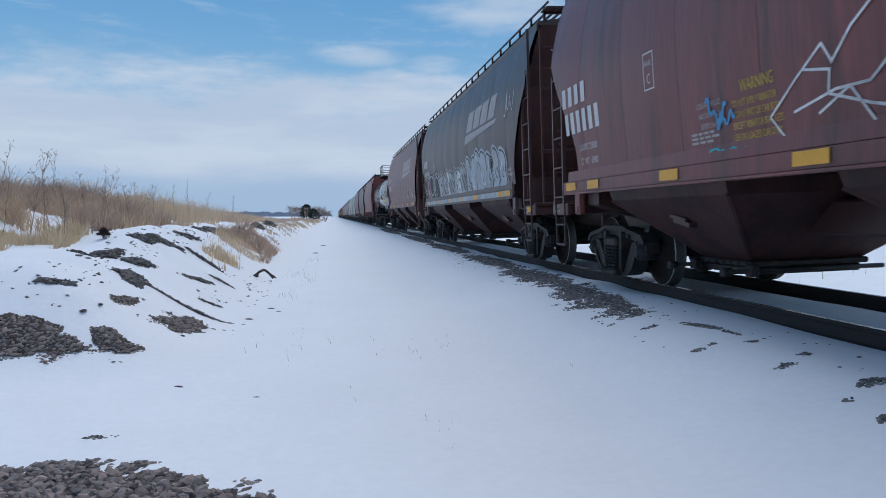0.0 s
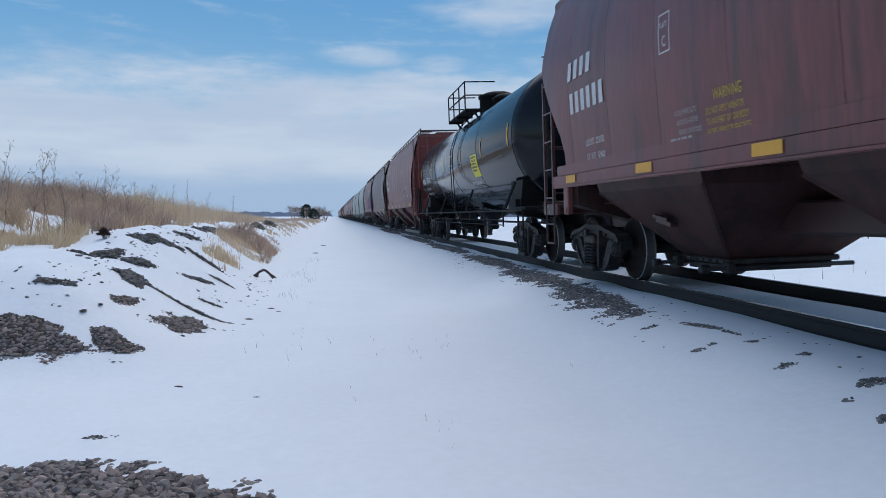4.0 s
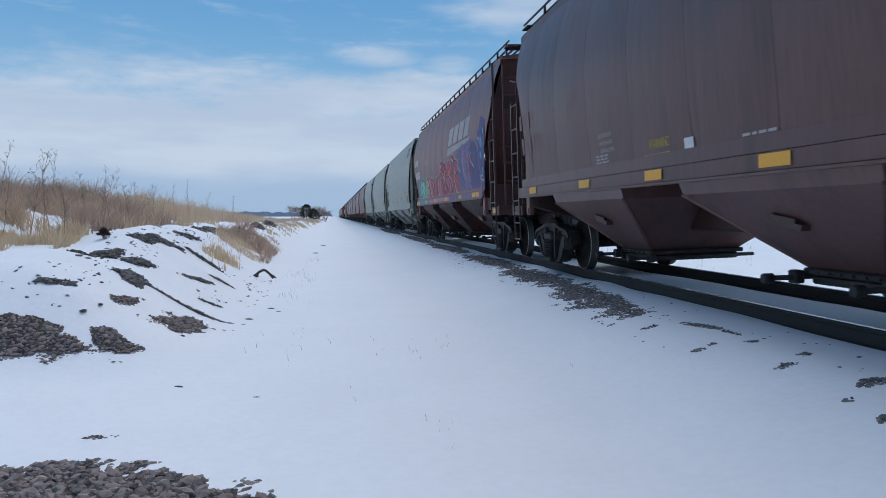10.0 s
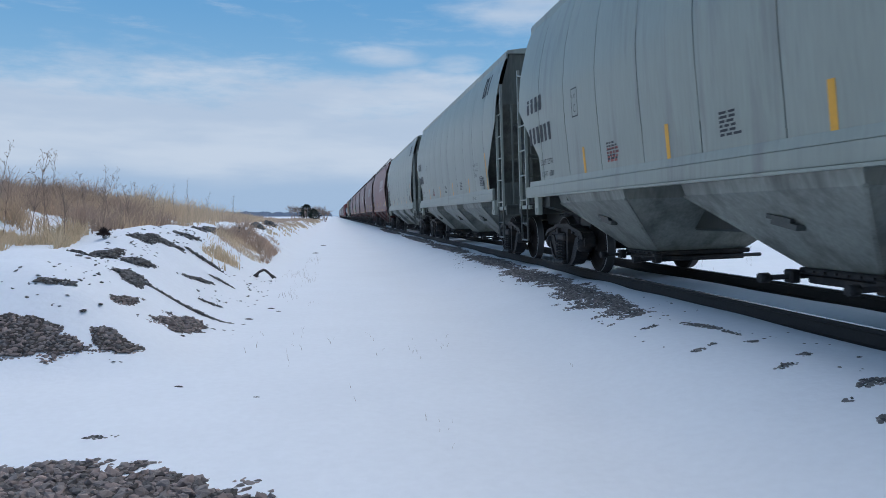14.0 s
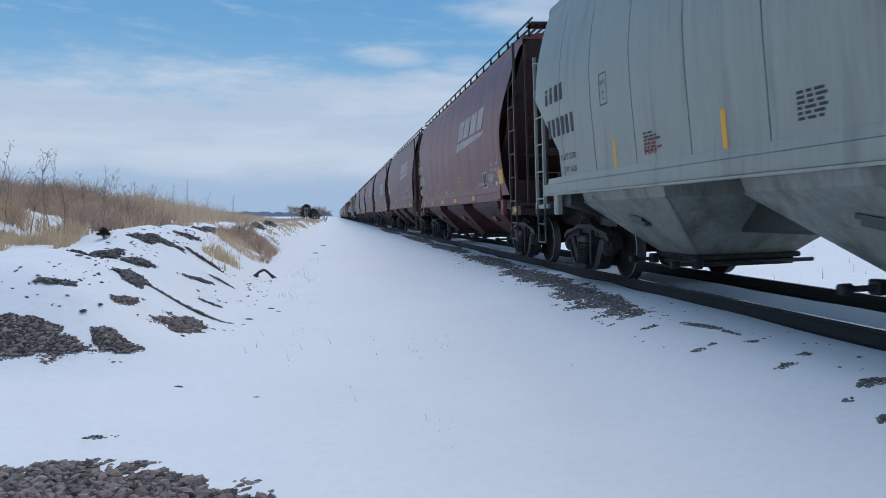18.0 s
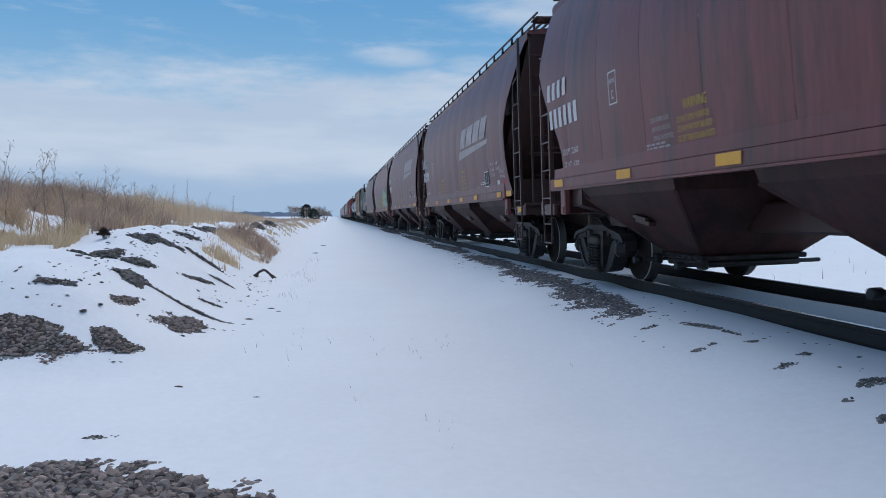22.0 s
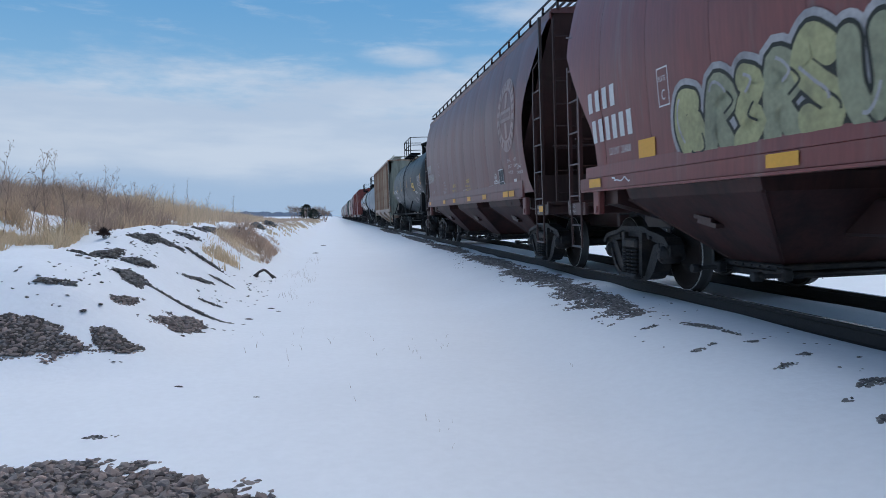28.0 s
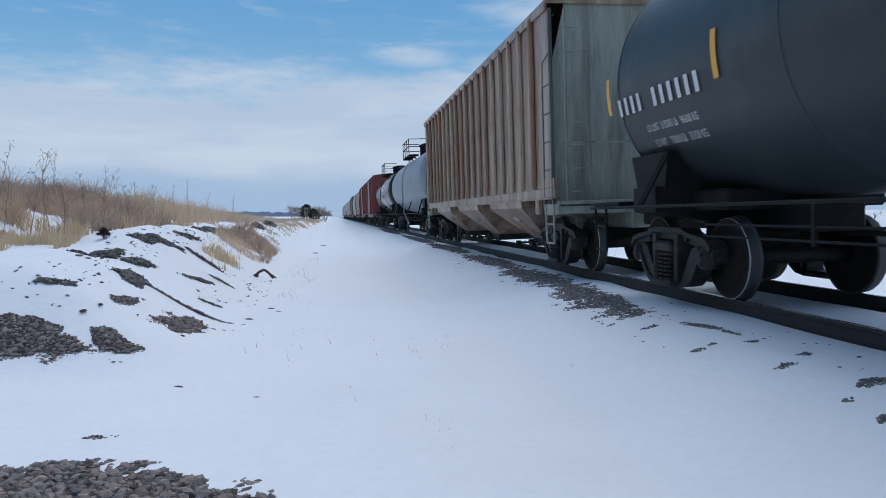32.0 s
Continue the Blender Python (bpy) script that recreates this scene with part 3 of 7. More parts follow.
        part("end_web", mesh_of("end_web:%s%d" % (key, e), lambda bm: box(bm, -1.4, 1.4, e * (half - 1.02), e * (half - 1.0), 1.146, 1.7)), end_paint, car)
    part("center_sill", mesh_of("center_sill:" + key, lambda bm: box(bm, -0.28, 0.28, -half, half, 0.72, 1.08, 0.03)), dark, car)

    # three outlet bays, with dark slope sheets that rise to a ridge between them
    bays = BAYS.get(style, BAYS["round"])
    wide = 1.38 if style == "hex" else 1.5
    for a0, a1 in zip(bays, bays[1:]):
        def ridge(bm, y0=-a1 + wide, y1=-a0 - wide):
            m = (y0 + y1) / 2
            zt = 1.272 + lift
            row = [[bm.verts.new((x, y, z)) for x in (-1.49, 1.49)] for y, z in ((y0 - 0.02, zt), (m, zt + 0.62), (y1 + 0.02, zt))]
            for p, q in zip(row, row[1:]):
                bm.faces.new((p[0], p[1], q[1], q[0]))
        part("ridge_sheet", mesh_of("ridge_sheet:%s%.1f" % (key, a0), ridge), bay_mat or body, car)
    for a0 in bays:
        def bay(bm, h=wide):
            zt, zb, tb = 1.27 + lift, 0.43, 0.5
            lip = zt - 0.16
            t = [bm.verts.new((sx * 1.52, sy * h, zt)) for sx, sy in ((-1, -1), (1, -1), (1, 1), (-1, 1))]
            l = [bm.verts.new((sx * 1.47, sy * (h - 0.03), lip)) for sx, sy in ((-1, -1), (1, -1), (1, 1), (-1, 1))]
            b = [bm.verts.new((sx * 0.66, sy * tb, zb)) for sx, sy in ((-1, -1), (1, -1), (1, 1), (-1, 1))]
            for q in range(4):
                r = (q + 1) % 4
                bm.faces.new((t[q], t[r], l[r], l[q]))
                bm.faces.new((l[q], l[r], b[r], b[q]))
            bm.faces.new(b)
            bm.faces.new(t[::-1])
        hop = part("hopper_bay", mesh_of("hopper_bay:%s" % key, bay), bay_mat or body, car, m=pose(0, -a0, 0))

        for sy in (-1, 1) if full else ():         # rolled edge where the side meets the slope
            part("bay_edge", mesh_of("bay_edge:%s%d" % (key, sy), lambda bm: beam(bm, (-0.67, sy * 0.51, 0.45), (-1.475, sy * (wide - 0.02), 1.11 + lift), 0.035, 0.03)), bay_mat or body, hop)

        def gate(bm):
            box(bm, -0.71, 0.71, -0.56, 0.56, 0.37, 0.434, 0.015)
            box(bm, -0.66, 0.66, -0.5, 0.5, 0.28, 0.37, 0.02)
            for k in range(7):
                rod(bm, (-0.73, -0.48 + 0.16 * k, 0.402), (-0.7, -0.48 + 0.16 * k, 0.402), 0.013, 6)
            for sy in (-0.66, 0.6):
                rod(bm, (-1.02, sy, 0.34), (0.8, sy, 0.34), 0.026, 8)
                rod(bm, (-1.1, sy, 0.34), (-1.0, sy, 0.34), 0.05, 8)
                box(bm, -0.8, -0.7, sy - 0.07, sy + 0.07, 0.28, 0.41, 0.015)
        part("outlet_gate", mesh_of("outlet_gate", gate), M_STEEL, hop)
        if full:
            def vib(bm):
                beam(bm, (-1.16, -0.16, 0.84), (-1.2, 0.16, 0.9), 0.1, 0.05)
                beam(bm, (-1.2, -0.1, 0.9), (-1.24, 0.2, 0.95), 0.06, 0.04)
            part("vibrator_bracket", mesh_of("vibrator_bracket", vib), dark, hop)
    # ladders, posts, steps
    for s in (-1, 1):
        for e in (-1, 1):
            if s > 0 and not full:
                continue

            def ladder(bm):
                for y in (0.06, 0.53):
                    box(bm, -0.025, 0.025, y - 0.025, y + 0.025, 0.0, (2.6 if style == "hex" else 3.2 if e < 0 else 2.05) if y > 0.2 else 2.0)
                for j in range(5):
                    z = 0.1 + j * 0.47
                    if z < 2.1:
                        rod(bm, (-0.012, 0.06, z), (-0.012, 0.53, z), 0.014, 6)
                path_rod(bm, [(-0.012, 0.06, 1.98), (-0.012, 0.1, 2.4), (-0.012, 0.53, 2.5)], 0.014)
            lad = part("ladder", mesh_of("ladder:%s%d" % (style[:3], e), ladder), (body if style == "hex" else SHADED_GRIMY_GREY if style == "rib" else end_paint), car, m=pose(s * 1.54, e * (half - 0.74), 1.16) @ Matrix.Diagonal((1, e, 1, 1)))

            def step(bm):
                path_rod(bm, [(0, 0.06, 1.16), (0, 0.08, 0.5), (0, 0.5, 0.5), (0, 0.53, 1.16)], 0.018)
                rod(bm, (0, 0.07, 0.82), (0, 0.52, 0.82), 0.014, 6)
            part("sill_step", mesh_of("sill_step", step), dark, lad, m=pose(0, 0, -1.16))
    if full:
        for e in (-1, 1):
            def endladder(bm):
                for x in (-1.35, -0.95):
                    rod(bm, (x, e * (half - 0.05), 1.15), (x, e * (half - 0.05), 3.3 if style == "hex" or e > 0 else 4.3), 0.022, 6)
                for j in range(5 if style == "hex" or e > 0 else 8):
                    rod(bm, (-1.35, e * (half - 0.05), 1.35 + j * 0.38), (-0.95, e * (half - 0.05), 1.35 + j * 0.38), 0.012, 6)
                rod(bm, (-1.4, e * (half - 0.05), 2.15), (1.4, e * (half - 0.05), 2.15), 0.018, 6)
                for x in (1.35, 0.3):
                    rod(bm, (x, e * (half - 0.05), 1.15), (x, e * (half - 0.05), 2.15), 0.018, 6)
            part("end_ladder", mesh_of("end_ladder:%s%d" % (key, e), endladder), end_paint, car)

        def brake_wheel(bm):
            for q in range(16):
                a, b = 2 * math.pi * q / 16, 2 * math.pi * (q + 1) / 16
                rod(bm, (0.28 * math.cos(a), 0, 0.28 * math.sin(a)), (0.28 * math.cos(b), 0, 0.28 * math.sin(b)), 0.018, 6, caps=False)
            for q in range(4):
                a = math.pi * q / 2 + 0.4
                rod(bm, (0, 0, 0), (0.28 * math.cos(a), 0, 0.28 * math.sin(a)), 0.014, 6)
            rod(bm, (0, -0.12, 0), (0, 0.04, 0), 0.05, 8)
            box(bm, -0.14, 0.14, -0.26, -0.1, -0.2, 0.16, 0.02)
        part("brake_wheel", mesh_of("brake_wheel", brake_wheel), dark, car, m=pose(-0.45, half - 0.1, 2.55))
        part("air_reservoir", mesh_of("air_reservoir", lambda bm: (rod(bm, (-0.6, 0, 0), (0.6, 0, 0), 0.2, 14), rod(bm, (-0.72, 0, 0), (-0.6, 0, 0), 0.1, 14, 0.2))), dark, car, m=pose(-0.2, half - 1.0, 1.62))
        part("valve_box", mesh_of("valve_box", lambda bm: box(bm, -0.12, 0.12, -0.2, 0.2, -0.16, 0.16, 0.03)), dark, car, m=pose(-1.1, half - 0.9, 1.4))
    for e in (-1, 1):
        add_truck(car, e * truck + (0.22 if i == 15 and e > 0 else 0.0), i, full)
        add_coupler(car, e * (length / 2 - 0.3), e)
    car["half"] = half
    return car


# darker brown for end sheets, end sills, corner plates and ladders
END_BROWN = paint("dark_end_brown", (0.085, 0.038, 0.035))
# grey whose colour takes in both the shade of the hex ends and grime
SHADED_GRIMY_GREY = paint("shaded_grimed_grey", (0.125, 0.133, 0.118), dirt=(0.07, 0.07, 0.064), amount=0.4, rough=0.6, spec=0.25)


# ---- tank car ----
TANK_GRIME = mat("grimed_black_steel", (0.012, 0.0125, 0.0135), rough=0.6, var=0.3, scale=4, bump=0.1, fine=30, spec=0.12, dirt=(0.025, 0.022, 0.02), dirt_amount=0.25)


def tank_car(i, y_front, y_rear, body, label, rad=1.5, zc=2.62, dome=True, dark=None, full=True, posts=False):
    length = y_rear - y_front
    car = thing("tank_car", Matrix(), label, "tank car", "cars of the train")
    dark = dark or TANK_GRIME
    half = length / 2 - 0.55
    th = half - 0.35
    truck = length / 2 - 2.03
    key = "%.2f%.2f" % (length, rad)

    def shell(bm):
        prof = [(0.02, -th)]
        for k in range(1, 9):
            c = math.pi / 2 * k / 8
            prof.append((rad * math.sin(c), -th + 0.62 * (1 - math.cos(c))))
        prof += [(r, -a) for r, a in prof[::-1]]
        n = 56
        rings = [[bm.verts.new((r * math.cos(2 * math.pi * q / n), a, zc + r * math.sin(2 * math.pi * q / n))) for q in range(n)] for r, a in prof]
        for p, q in zip(rings, rings[1:]):
            for k in range(n):
                bm.faces.new((p[k], p[(k + 1) % n], q[(k + 1) % n], q[k])).smooth = True
        bm.faces.new(rings[0])
        bm.faces.new(rings[-1][::-1])
    part("tank", mesh_of("tank:" + key, shell), body, car)

    def seam(bm):
        n = 56
        prof = ((rad, -0.02), (rad + 0.007, -0.01), (rad + 0.007, 0.01), (rad, 0.02))
        rings = [[bm.verts.new((r * math.cos(2 * math.pi * q / n), a, r * math.sin(2 * math.pi * q / n))) for q in range(n)] for r, a in prof]
        for p, q in zip(rings, rings[1:]):
            for k in range(n):
                bm.faces.new((p[k], p[(k + 1) % n], q[(k + 1) % n], q[k])).smooth = True
    for k in range(5):
        part("weld_seam", mesh_of("weld_seam:%.2f" % rad, seam), body, car, m=pose(0, (-th + 0.62) + (2 * th - 1.24) * k / 4, zc))

    for e in (-1, 1):
        def frame_low(bm):
            box(bm, -0.3, 0.3, e * (th - 2.8), e * half, 0.75, 1.1, 0.03)
            box(bm, -1.5, 1.5, e * (half - 0.9), e * half, 1.08, 1.14, 0.01)
            prism(bm, ((e * (truck - 0.3), 1.0), (e * (truck + 0.3), 1.0), (e * (truck + 0.6), 1.7), (e * (truck - 0.45), 1.7)), -1.3, 1.3)
            if i == 16 and e < 0:                 # tall saddle at the leading end, enlarged to stand in for shadow and grime
                prism(bm, ((e * (truck - 0.15), 1.08), (e * (truck + 0.3), 1.08), (e * (truck + 0.35), 1.95), (e * (truck - 0.25), 1.85)), -1.45, -1.3)
        part("body_bolster", mesh_of("tank_bolster:%s%d" % (key, e), lambda bm: prism_x(bm, ((-1.4, 1.0), (-0.5, 0.82), (0.5, 0.82), (1.4, 1.0), (1.4, 1.3), (-1.4, 1.3)), e * (truck - 0.32), e * (truck + 0.32))), dark, car)
        part("draft_pad", mesh_of("draft_pad:%s%d" % (key, e), lambda bm: box(bm, -0.95, 0.95, e * (truck - 1.15), e * (half - 0.2), 1.0, 1.24, 0.03)), dark, car)
        part("stub_sill", mesh_of("stub_sill:%s%d" % (key, e), frame_low), dark, car)

    def sidebar(bm):
        for s in (-1, 1):
            box(bm, s * 1.52, s * 1.57, -half, half, 1.05, 1.085, 0.008)
            for k in range(4):
                y = -th + 1.3 + (2 * th - 2.6) * k / 3
                beam(bm, (s * 1.53, y, 1.08), (s * 1.38, y - 0.42, 1.66), 0.03, 0.06)
    part("side_walk_bar", mesh_of("side_walk_bar:" + key, sidebar), dark, car)

    def lowrods(bm):
        lo = truck - 1.3
        for s in (-1,):
            for z in (0.74, 0.86):
                rod(bm, (s * 1.3, -lo, z), (s * 1.3, lo, z), 0.014, 6)
            k = -lo
            while k < lo:
                box(bm, s * 1.3 - 0.015, s * 1.3 + 0.015, k - 0.02, k + 0.02, 0.7, 1.06)
                k += 2.1
            rod(bm, (0.3, -lo, 0.72), (0.3, lo, 0.72), 0.035, 6)
    part("underside_piping", mesh_of("underside_piping:" + key, lowrods), dark, car)

    def valve(bm):
        lathe_v = ((0.55, 1.12), (0.5, 0.98), (0.3, 0.88), (0.12, 0.8), (0.12, 0.62), (0.16, 0.6), (0.1, 0.5))
        n = 20
        rings = [[bm.verts.new((r * math.cos(2 * math.pi * q / n), r * math.sin(2 * math.pi * q / n), z)) for q in range(n)] for r, z in lathe_v]
        for p, q in zip(rings, rings[1:]):
            for k in range(n):
                bm.faces.new((p[k], p[(k + 1) % n], q[(k + 1) % n], q[k])).smooth = True
        bm.faces.new(rings[-1])
    part("bottom_valve", mesh_of("bottom_valve", valve), dark, car, m=pose(-0.2, 0, 0))

    def chain(bm):
        for k in range(14):
            f = k / 13
            p = Vector((-0.4, -0.1 - 0.4 * f, 0.62 - 0.2 * math.sin(math.pi * f)))
            beam(bm, p, p + Vector((0, -0.028, 0.012 * (k - 7) / 7)), 0.012 + 0.012 * (k % 2), 0.024 - 0.012 * (k % 2))
    if full:
        part("valve_chain", mesh_of("valve_chain", chain), dark, car)

    def ladder(bm):
        for y in (-0.2, 0.2):
            pts = [(-1.34, y, 0.55), (-1.58, y, 1.15)] + [(-(rad + 0.13) * math.sin(c), y, zc - (rad + 0.13) * math.cos(c)) for c in (1.5, 1.75, 2.0, 2.25, 2.5, 2.7)]
            path_rod(bm, pts, 0.015)
        for k in range(12):
            f = k / 11
            if f < 0.3:
                p = (-1.36 - 0.2 * f / 0.3, 0.6 + 0.5 * f / 0.3)
            else:
                c = 1.35 + (f - 0.3) / 0.7 * 1.3
                p = (-(rad + 0.13) * math.sin(c), zc - (rad + 0.13) * math.cos(c))
            rod(bm, (p[0], -0.2, p[1]), (p[0], 0.2, p[1]), 0.014, 6)
    part("side_ladder", mesh_of("side_ladder:%.2f" % rad, ladder), body, car, m=pose(0, -0.75, 0))
    top = zc + rad
    if dome:
        def manway(bm):
            n = 24
            for c, r, h in (((0, 0), 0.55, 0.5), ((0, -0.95), 0.32, 0.3)):
                prof = ((r, -0.15), (r, h - 0.08), (r + 0.04, h - 0.08), (r + 0.04, h), (r * 0.6, h + 0.1), (0.02, h + 0.12))
                rings = [[bm.verts.new((c[0] + q * math.cos(2 * math.pi * k / n), c[1] + q * math.sin(2 * math.pi * k / n), z)) for k in range(n)] for q, z in prof]
                for p, q in zip(rings, rings[1:]):
                    for k in range(n):
                        bm.faces.new((p[k], p[(k + 1) % n], q[(k + 1) % n], q[k])).smooth = True
        part("manway_housing", mesh_of("manway_housing", manway), dark, car, m=pose(0, 0, top))

        def deck(bm):
            for x in (-1.05, 1.05):
                for j in range(4):
                    xx = x + (j - 1.5) * 0.12
                    box(bm, xx - 0.05, xx + 0.05, -1.5, 1.5, 0.0, 0.04)
                for y in (-1.45, 0, 1.45):
                    box(bm, x - 0.25, x + 0.25, y - 0.03, y + 0.03, -0.06, 0.0)
                    beam(bm, (x, y, 0), (x * 0.75, y, -0.4), 0.05, 0.05)
                for y in (-1.5, -0.5, 0.5, 1.5):
                    xo = x + (0.24 if x > 0 else -0.24)
                    rod(bm, (xo, y, -0.05), (xo, y, 0.8), 0.02, 6)
                xo = x + (0.24 if x > 0 else -0.24)
                for z in (0.42, 0.8):
                    rod(bm, (xo, -1.5, z), (xo, 1.5, z), 0.02, 6)
            for e in (-1, 1):
                for z in (0.42, 0.8):
                    rod(bm, (-1.29, e * 1.5, z), (-0.4, e * 1.5, z), 0.02, 6)
        part("top_platform", mesh_of("top_platform", deck), dark, car, "railed steel platform", m=pose(0, 0, top - 0.12))

    for e in (-1, 1):
        def ends(bm):
            for y in (half - 0.1, half - 0.5):
                rod(bm, (-1.52, e * y, 1.1), (-1.52, e * y, 0.5), 0.018, 6)
            for z in (0.5, 0.82):
                rod(bm, (-1.52, e * (half - 0.1), z), (-1.52, e * (half - 0.5), z), 0.016, 6)
        part("sill_step", mesh_of("tank_sill_step:%s%d" % (key, e), ends), dark, car)
    if posts:
        def post(bm):
            box(bm, -0.03, 0.03, -0.055, 0.055, 1.0, 2.08, 0.012)
            path_rod(bm, [(-0.05, 0.05, 1.0), (-0.06, 0.09, 1.05), (-0.06, 0.09, 2.1), (-0.03, 0.04, 2.14), (0, -0.03, 2.08)], 0.012)
        for y in (half + 0.3, half - 0.25):
            part("end_post", mesh_of("tank_end_post", post), dark, car, "black upright post with a grab iron", m=pose(-1.5, y, 0))
        part("end_walk", mesh_of("tank_end_walk:" + key, lambda bm: box(bm, -1.52, 1.2, half - 0.3, half + 0.36, 1.0, 1.06, 0.01)), dark, car)
    for e in (-1, 1):
        add_truck(car, e * truck + (0.35 if i == 16 and e < 0 else 0), i, full)
        add_coupler(car, e * (length / 2 - 0.3), e)
    return car


def tank_side(rad, zc):
    return lambda z: math.sqrt(max(rad * rad - (z - zc) ** 2, 0.01))


# ---- boxcar ----
def boxcar(i, y_front, y_rear, body, dark, label, top=4.7):
    length = y_rear - y_front
    car = thing("boxcar", Matrix(), label, "boxcar", "cars of the train")
    half = length / 2 - 0.6
    key = "%.2f%.1f" % (length, top)
    part("body", mesh_of("boxcar_body:" + key, lambda bm: box(bm, -1.5, 1.5, -half, half, 1.1, top - 0.15, 0.02)), body, car)
    part("roof", mesh_of("boxcar_roof:" + key, lambda bm: prism_x(bm, ((-1.53, top - 0.15), (0, top), (1.53, top - 0.15)), -half, half)), body, car)
    n = int(2 * half / 1.0)
    rib = mesh_of("boxcar_rib:%.1f" % top, lambda bm: box(bm, -1.57, -1.5, -0.06, 0.06, 1.15, top - 0.2))
    for k in range(n + 1):
        part("side_post", rib, body, car, m=pose(0, -half + 0.06 + (2 * half - 0.12) * k / n, 0))
    part("sliding_door", mesh_of("boxcar_door:%.1f" % top, lambda bm: box(bm, -1.63, -1.58, -1.5, 1.5, 1.2, top - 0.35, 0.02)), body, car)
    part("center_sill", mesh_of("boxcar_sill:" + key, lambda bm: (box(bm, -0.3, 0.3, -half, half, 0.7, 1.1), box(bm, -1.52, -1.4, -half * 0.6, half * 0.6, 0.85, 1.1))), dark, car)
    for e in (-1, 1):
        add_truck(car, e * (length / 2 - 2.2), i, False)
        add_coupler(car, e * (length / 2 - 0.3), e)
    return car


def prism_x(bm, prof, y0, y1):
    a = [bm.verts.new((x, y0, z)) for x, z in prof]
    b = [bm.verts.new((x, y1, z)) for x, z in prof]
    n = len(prof)
    for k in range(n):
        bm.faces.new((a[k], a[(k + 1) % n], b[(k + 1) % n], b[k]))
    bm.faces.new(a)
    bm.faces.new(b[::-1])


# ---- the train ----
BROWN = paint("mineral_brown", (0.165, 0.053, 0.05))
BROWN_RED = paint("oxide_red", (0.185, 0.052, 0.046), dirt=(0.2, 0.13, 0.12), amount=0.15)
BROWN_GREY = paint("faded_brown", (0.105, 0.052, 0.048), dirt=(0.055, 0.032, 0.029))
BROWN_DARK = paint("weathered_dark_brown", (0.075, 0.05, 0.047))
BROWN_PINK = paint("chalky_brown", (0.15, 0.055, 0.051), dirt=(0.09, 0.042, 0.038))
GREY = paint("pale_grey", (0.29, 0.31, 0.27), dirt=(0.2, 0.2, 0.185), amount=0.2, var=0.06)
# bay brown: shade of the downward-facing sheets put into the colour, plus grime
SHADED_GRIMY = paint("shaded_grimy_brown", (0.056, 0.024, 0.022), dirt=(0.022, 0.014, 0.013), amount=0.45, rough=0.6, spec=0.22)
# a darker, blotched grey than the body, used on the grey cars' bays
BAY_GREY = paint("darker_bay_grey", (0.24, 0.25, 0.225), dirt=(0.11, 0.11, 0.1), amount=0.35, rough=0.55, spec=0.3)
# oxide red darkened likewise for the bays' shade, with grime streaks
SHADED_GRIMY_RED = paint("shaded_grimy_red", (0.078, 0.027, 0.025), dirt=(0.028, 0.016, 0.015), amount=0.4, rough=0.6, spec=0.25)
# brown with the shade of recesses and underframes put into its colour
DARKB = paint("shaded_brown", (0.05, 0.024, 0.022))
# dark grey for the grey cars' underframes and platforms
DARKG = paint("dark_grey_steel", (0.06, 0.065, 0.06), dirt=(0.05, 0.05, 0.045))
BLACK = mat("gloss_black", (0.008, 0.011, 0.0155), spec=0.28, rough=0.11, var=0.2, scale=1.5, bump=0.006, fine=4)
GREEN_BLACK = mat("dull_green_black", (0.025, 0.032, 0.036), rough=0.42, spec=0.3, var=0.15, scale=1.2, bump=0.02, fine=12, dirt=(0.055, 0.06, 0.06), dirt_amount=0.2)
BEIGE = paint("rust_streaked_beige", (0.4, 0.31, 0.235), dirt=(0.19, 0.08, 0.045), amount=0.55, var=0.3)
SAGE = paint("dusty_sage", (0.29, 0.3, 0.25), dirt=(0.1, 0.09, 0.08), amount=0.3)
TANK_GREY = mat("tank_grey", (0.24, 0.27, 0.3), rough=0.45, var=0.1, scale=1.5, bump=0.02, fine=12)
BOX_RED = paint("boxcar_red", (0.2, 0.035, 0.03))
BOX_GREEN = paint("boxcar_green", (0.05, 0.08, 0.07))

# times at which the coupling behind each car passes the point GATE
GATE = 12.5
T = [-2.0, 0.016, 2.012, 4.11, 6.19, 8.28, 10.355, 12.335, 14.27, 16.206, 18.138, 20.165, 22.095, 24.005, 25.96, 27.925, 29.915, 31.80, 33.95, 35.95, 37.9, 39.9]
while len(T) < 34:
    T.append(T[-1] + 1.98)


def span(i):
    """The car's two coupling points along the track at 0 s."""
    return GATE + SPEED * T[i], GATE + SPEED * T[i + 1]


CARS = []


def roll_in(i, car):
    a, b = span(i)
    CARS.append((car, (a + b) / 2))
    return car


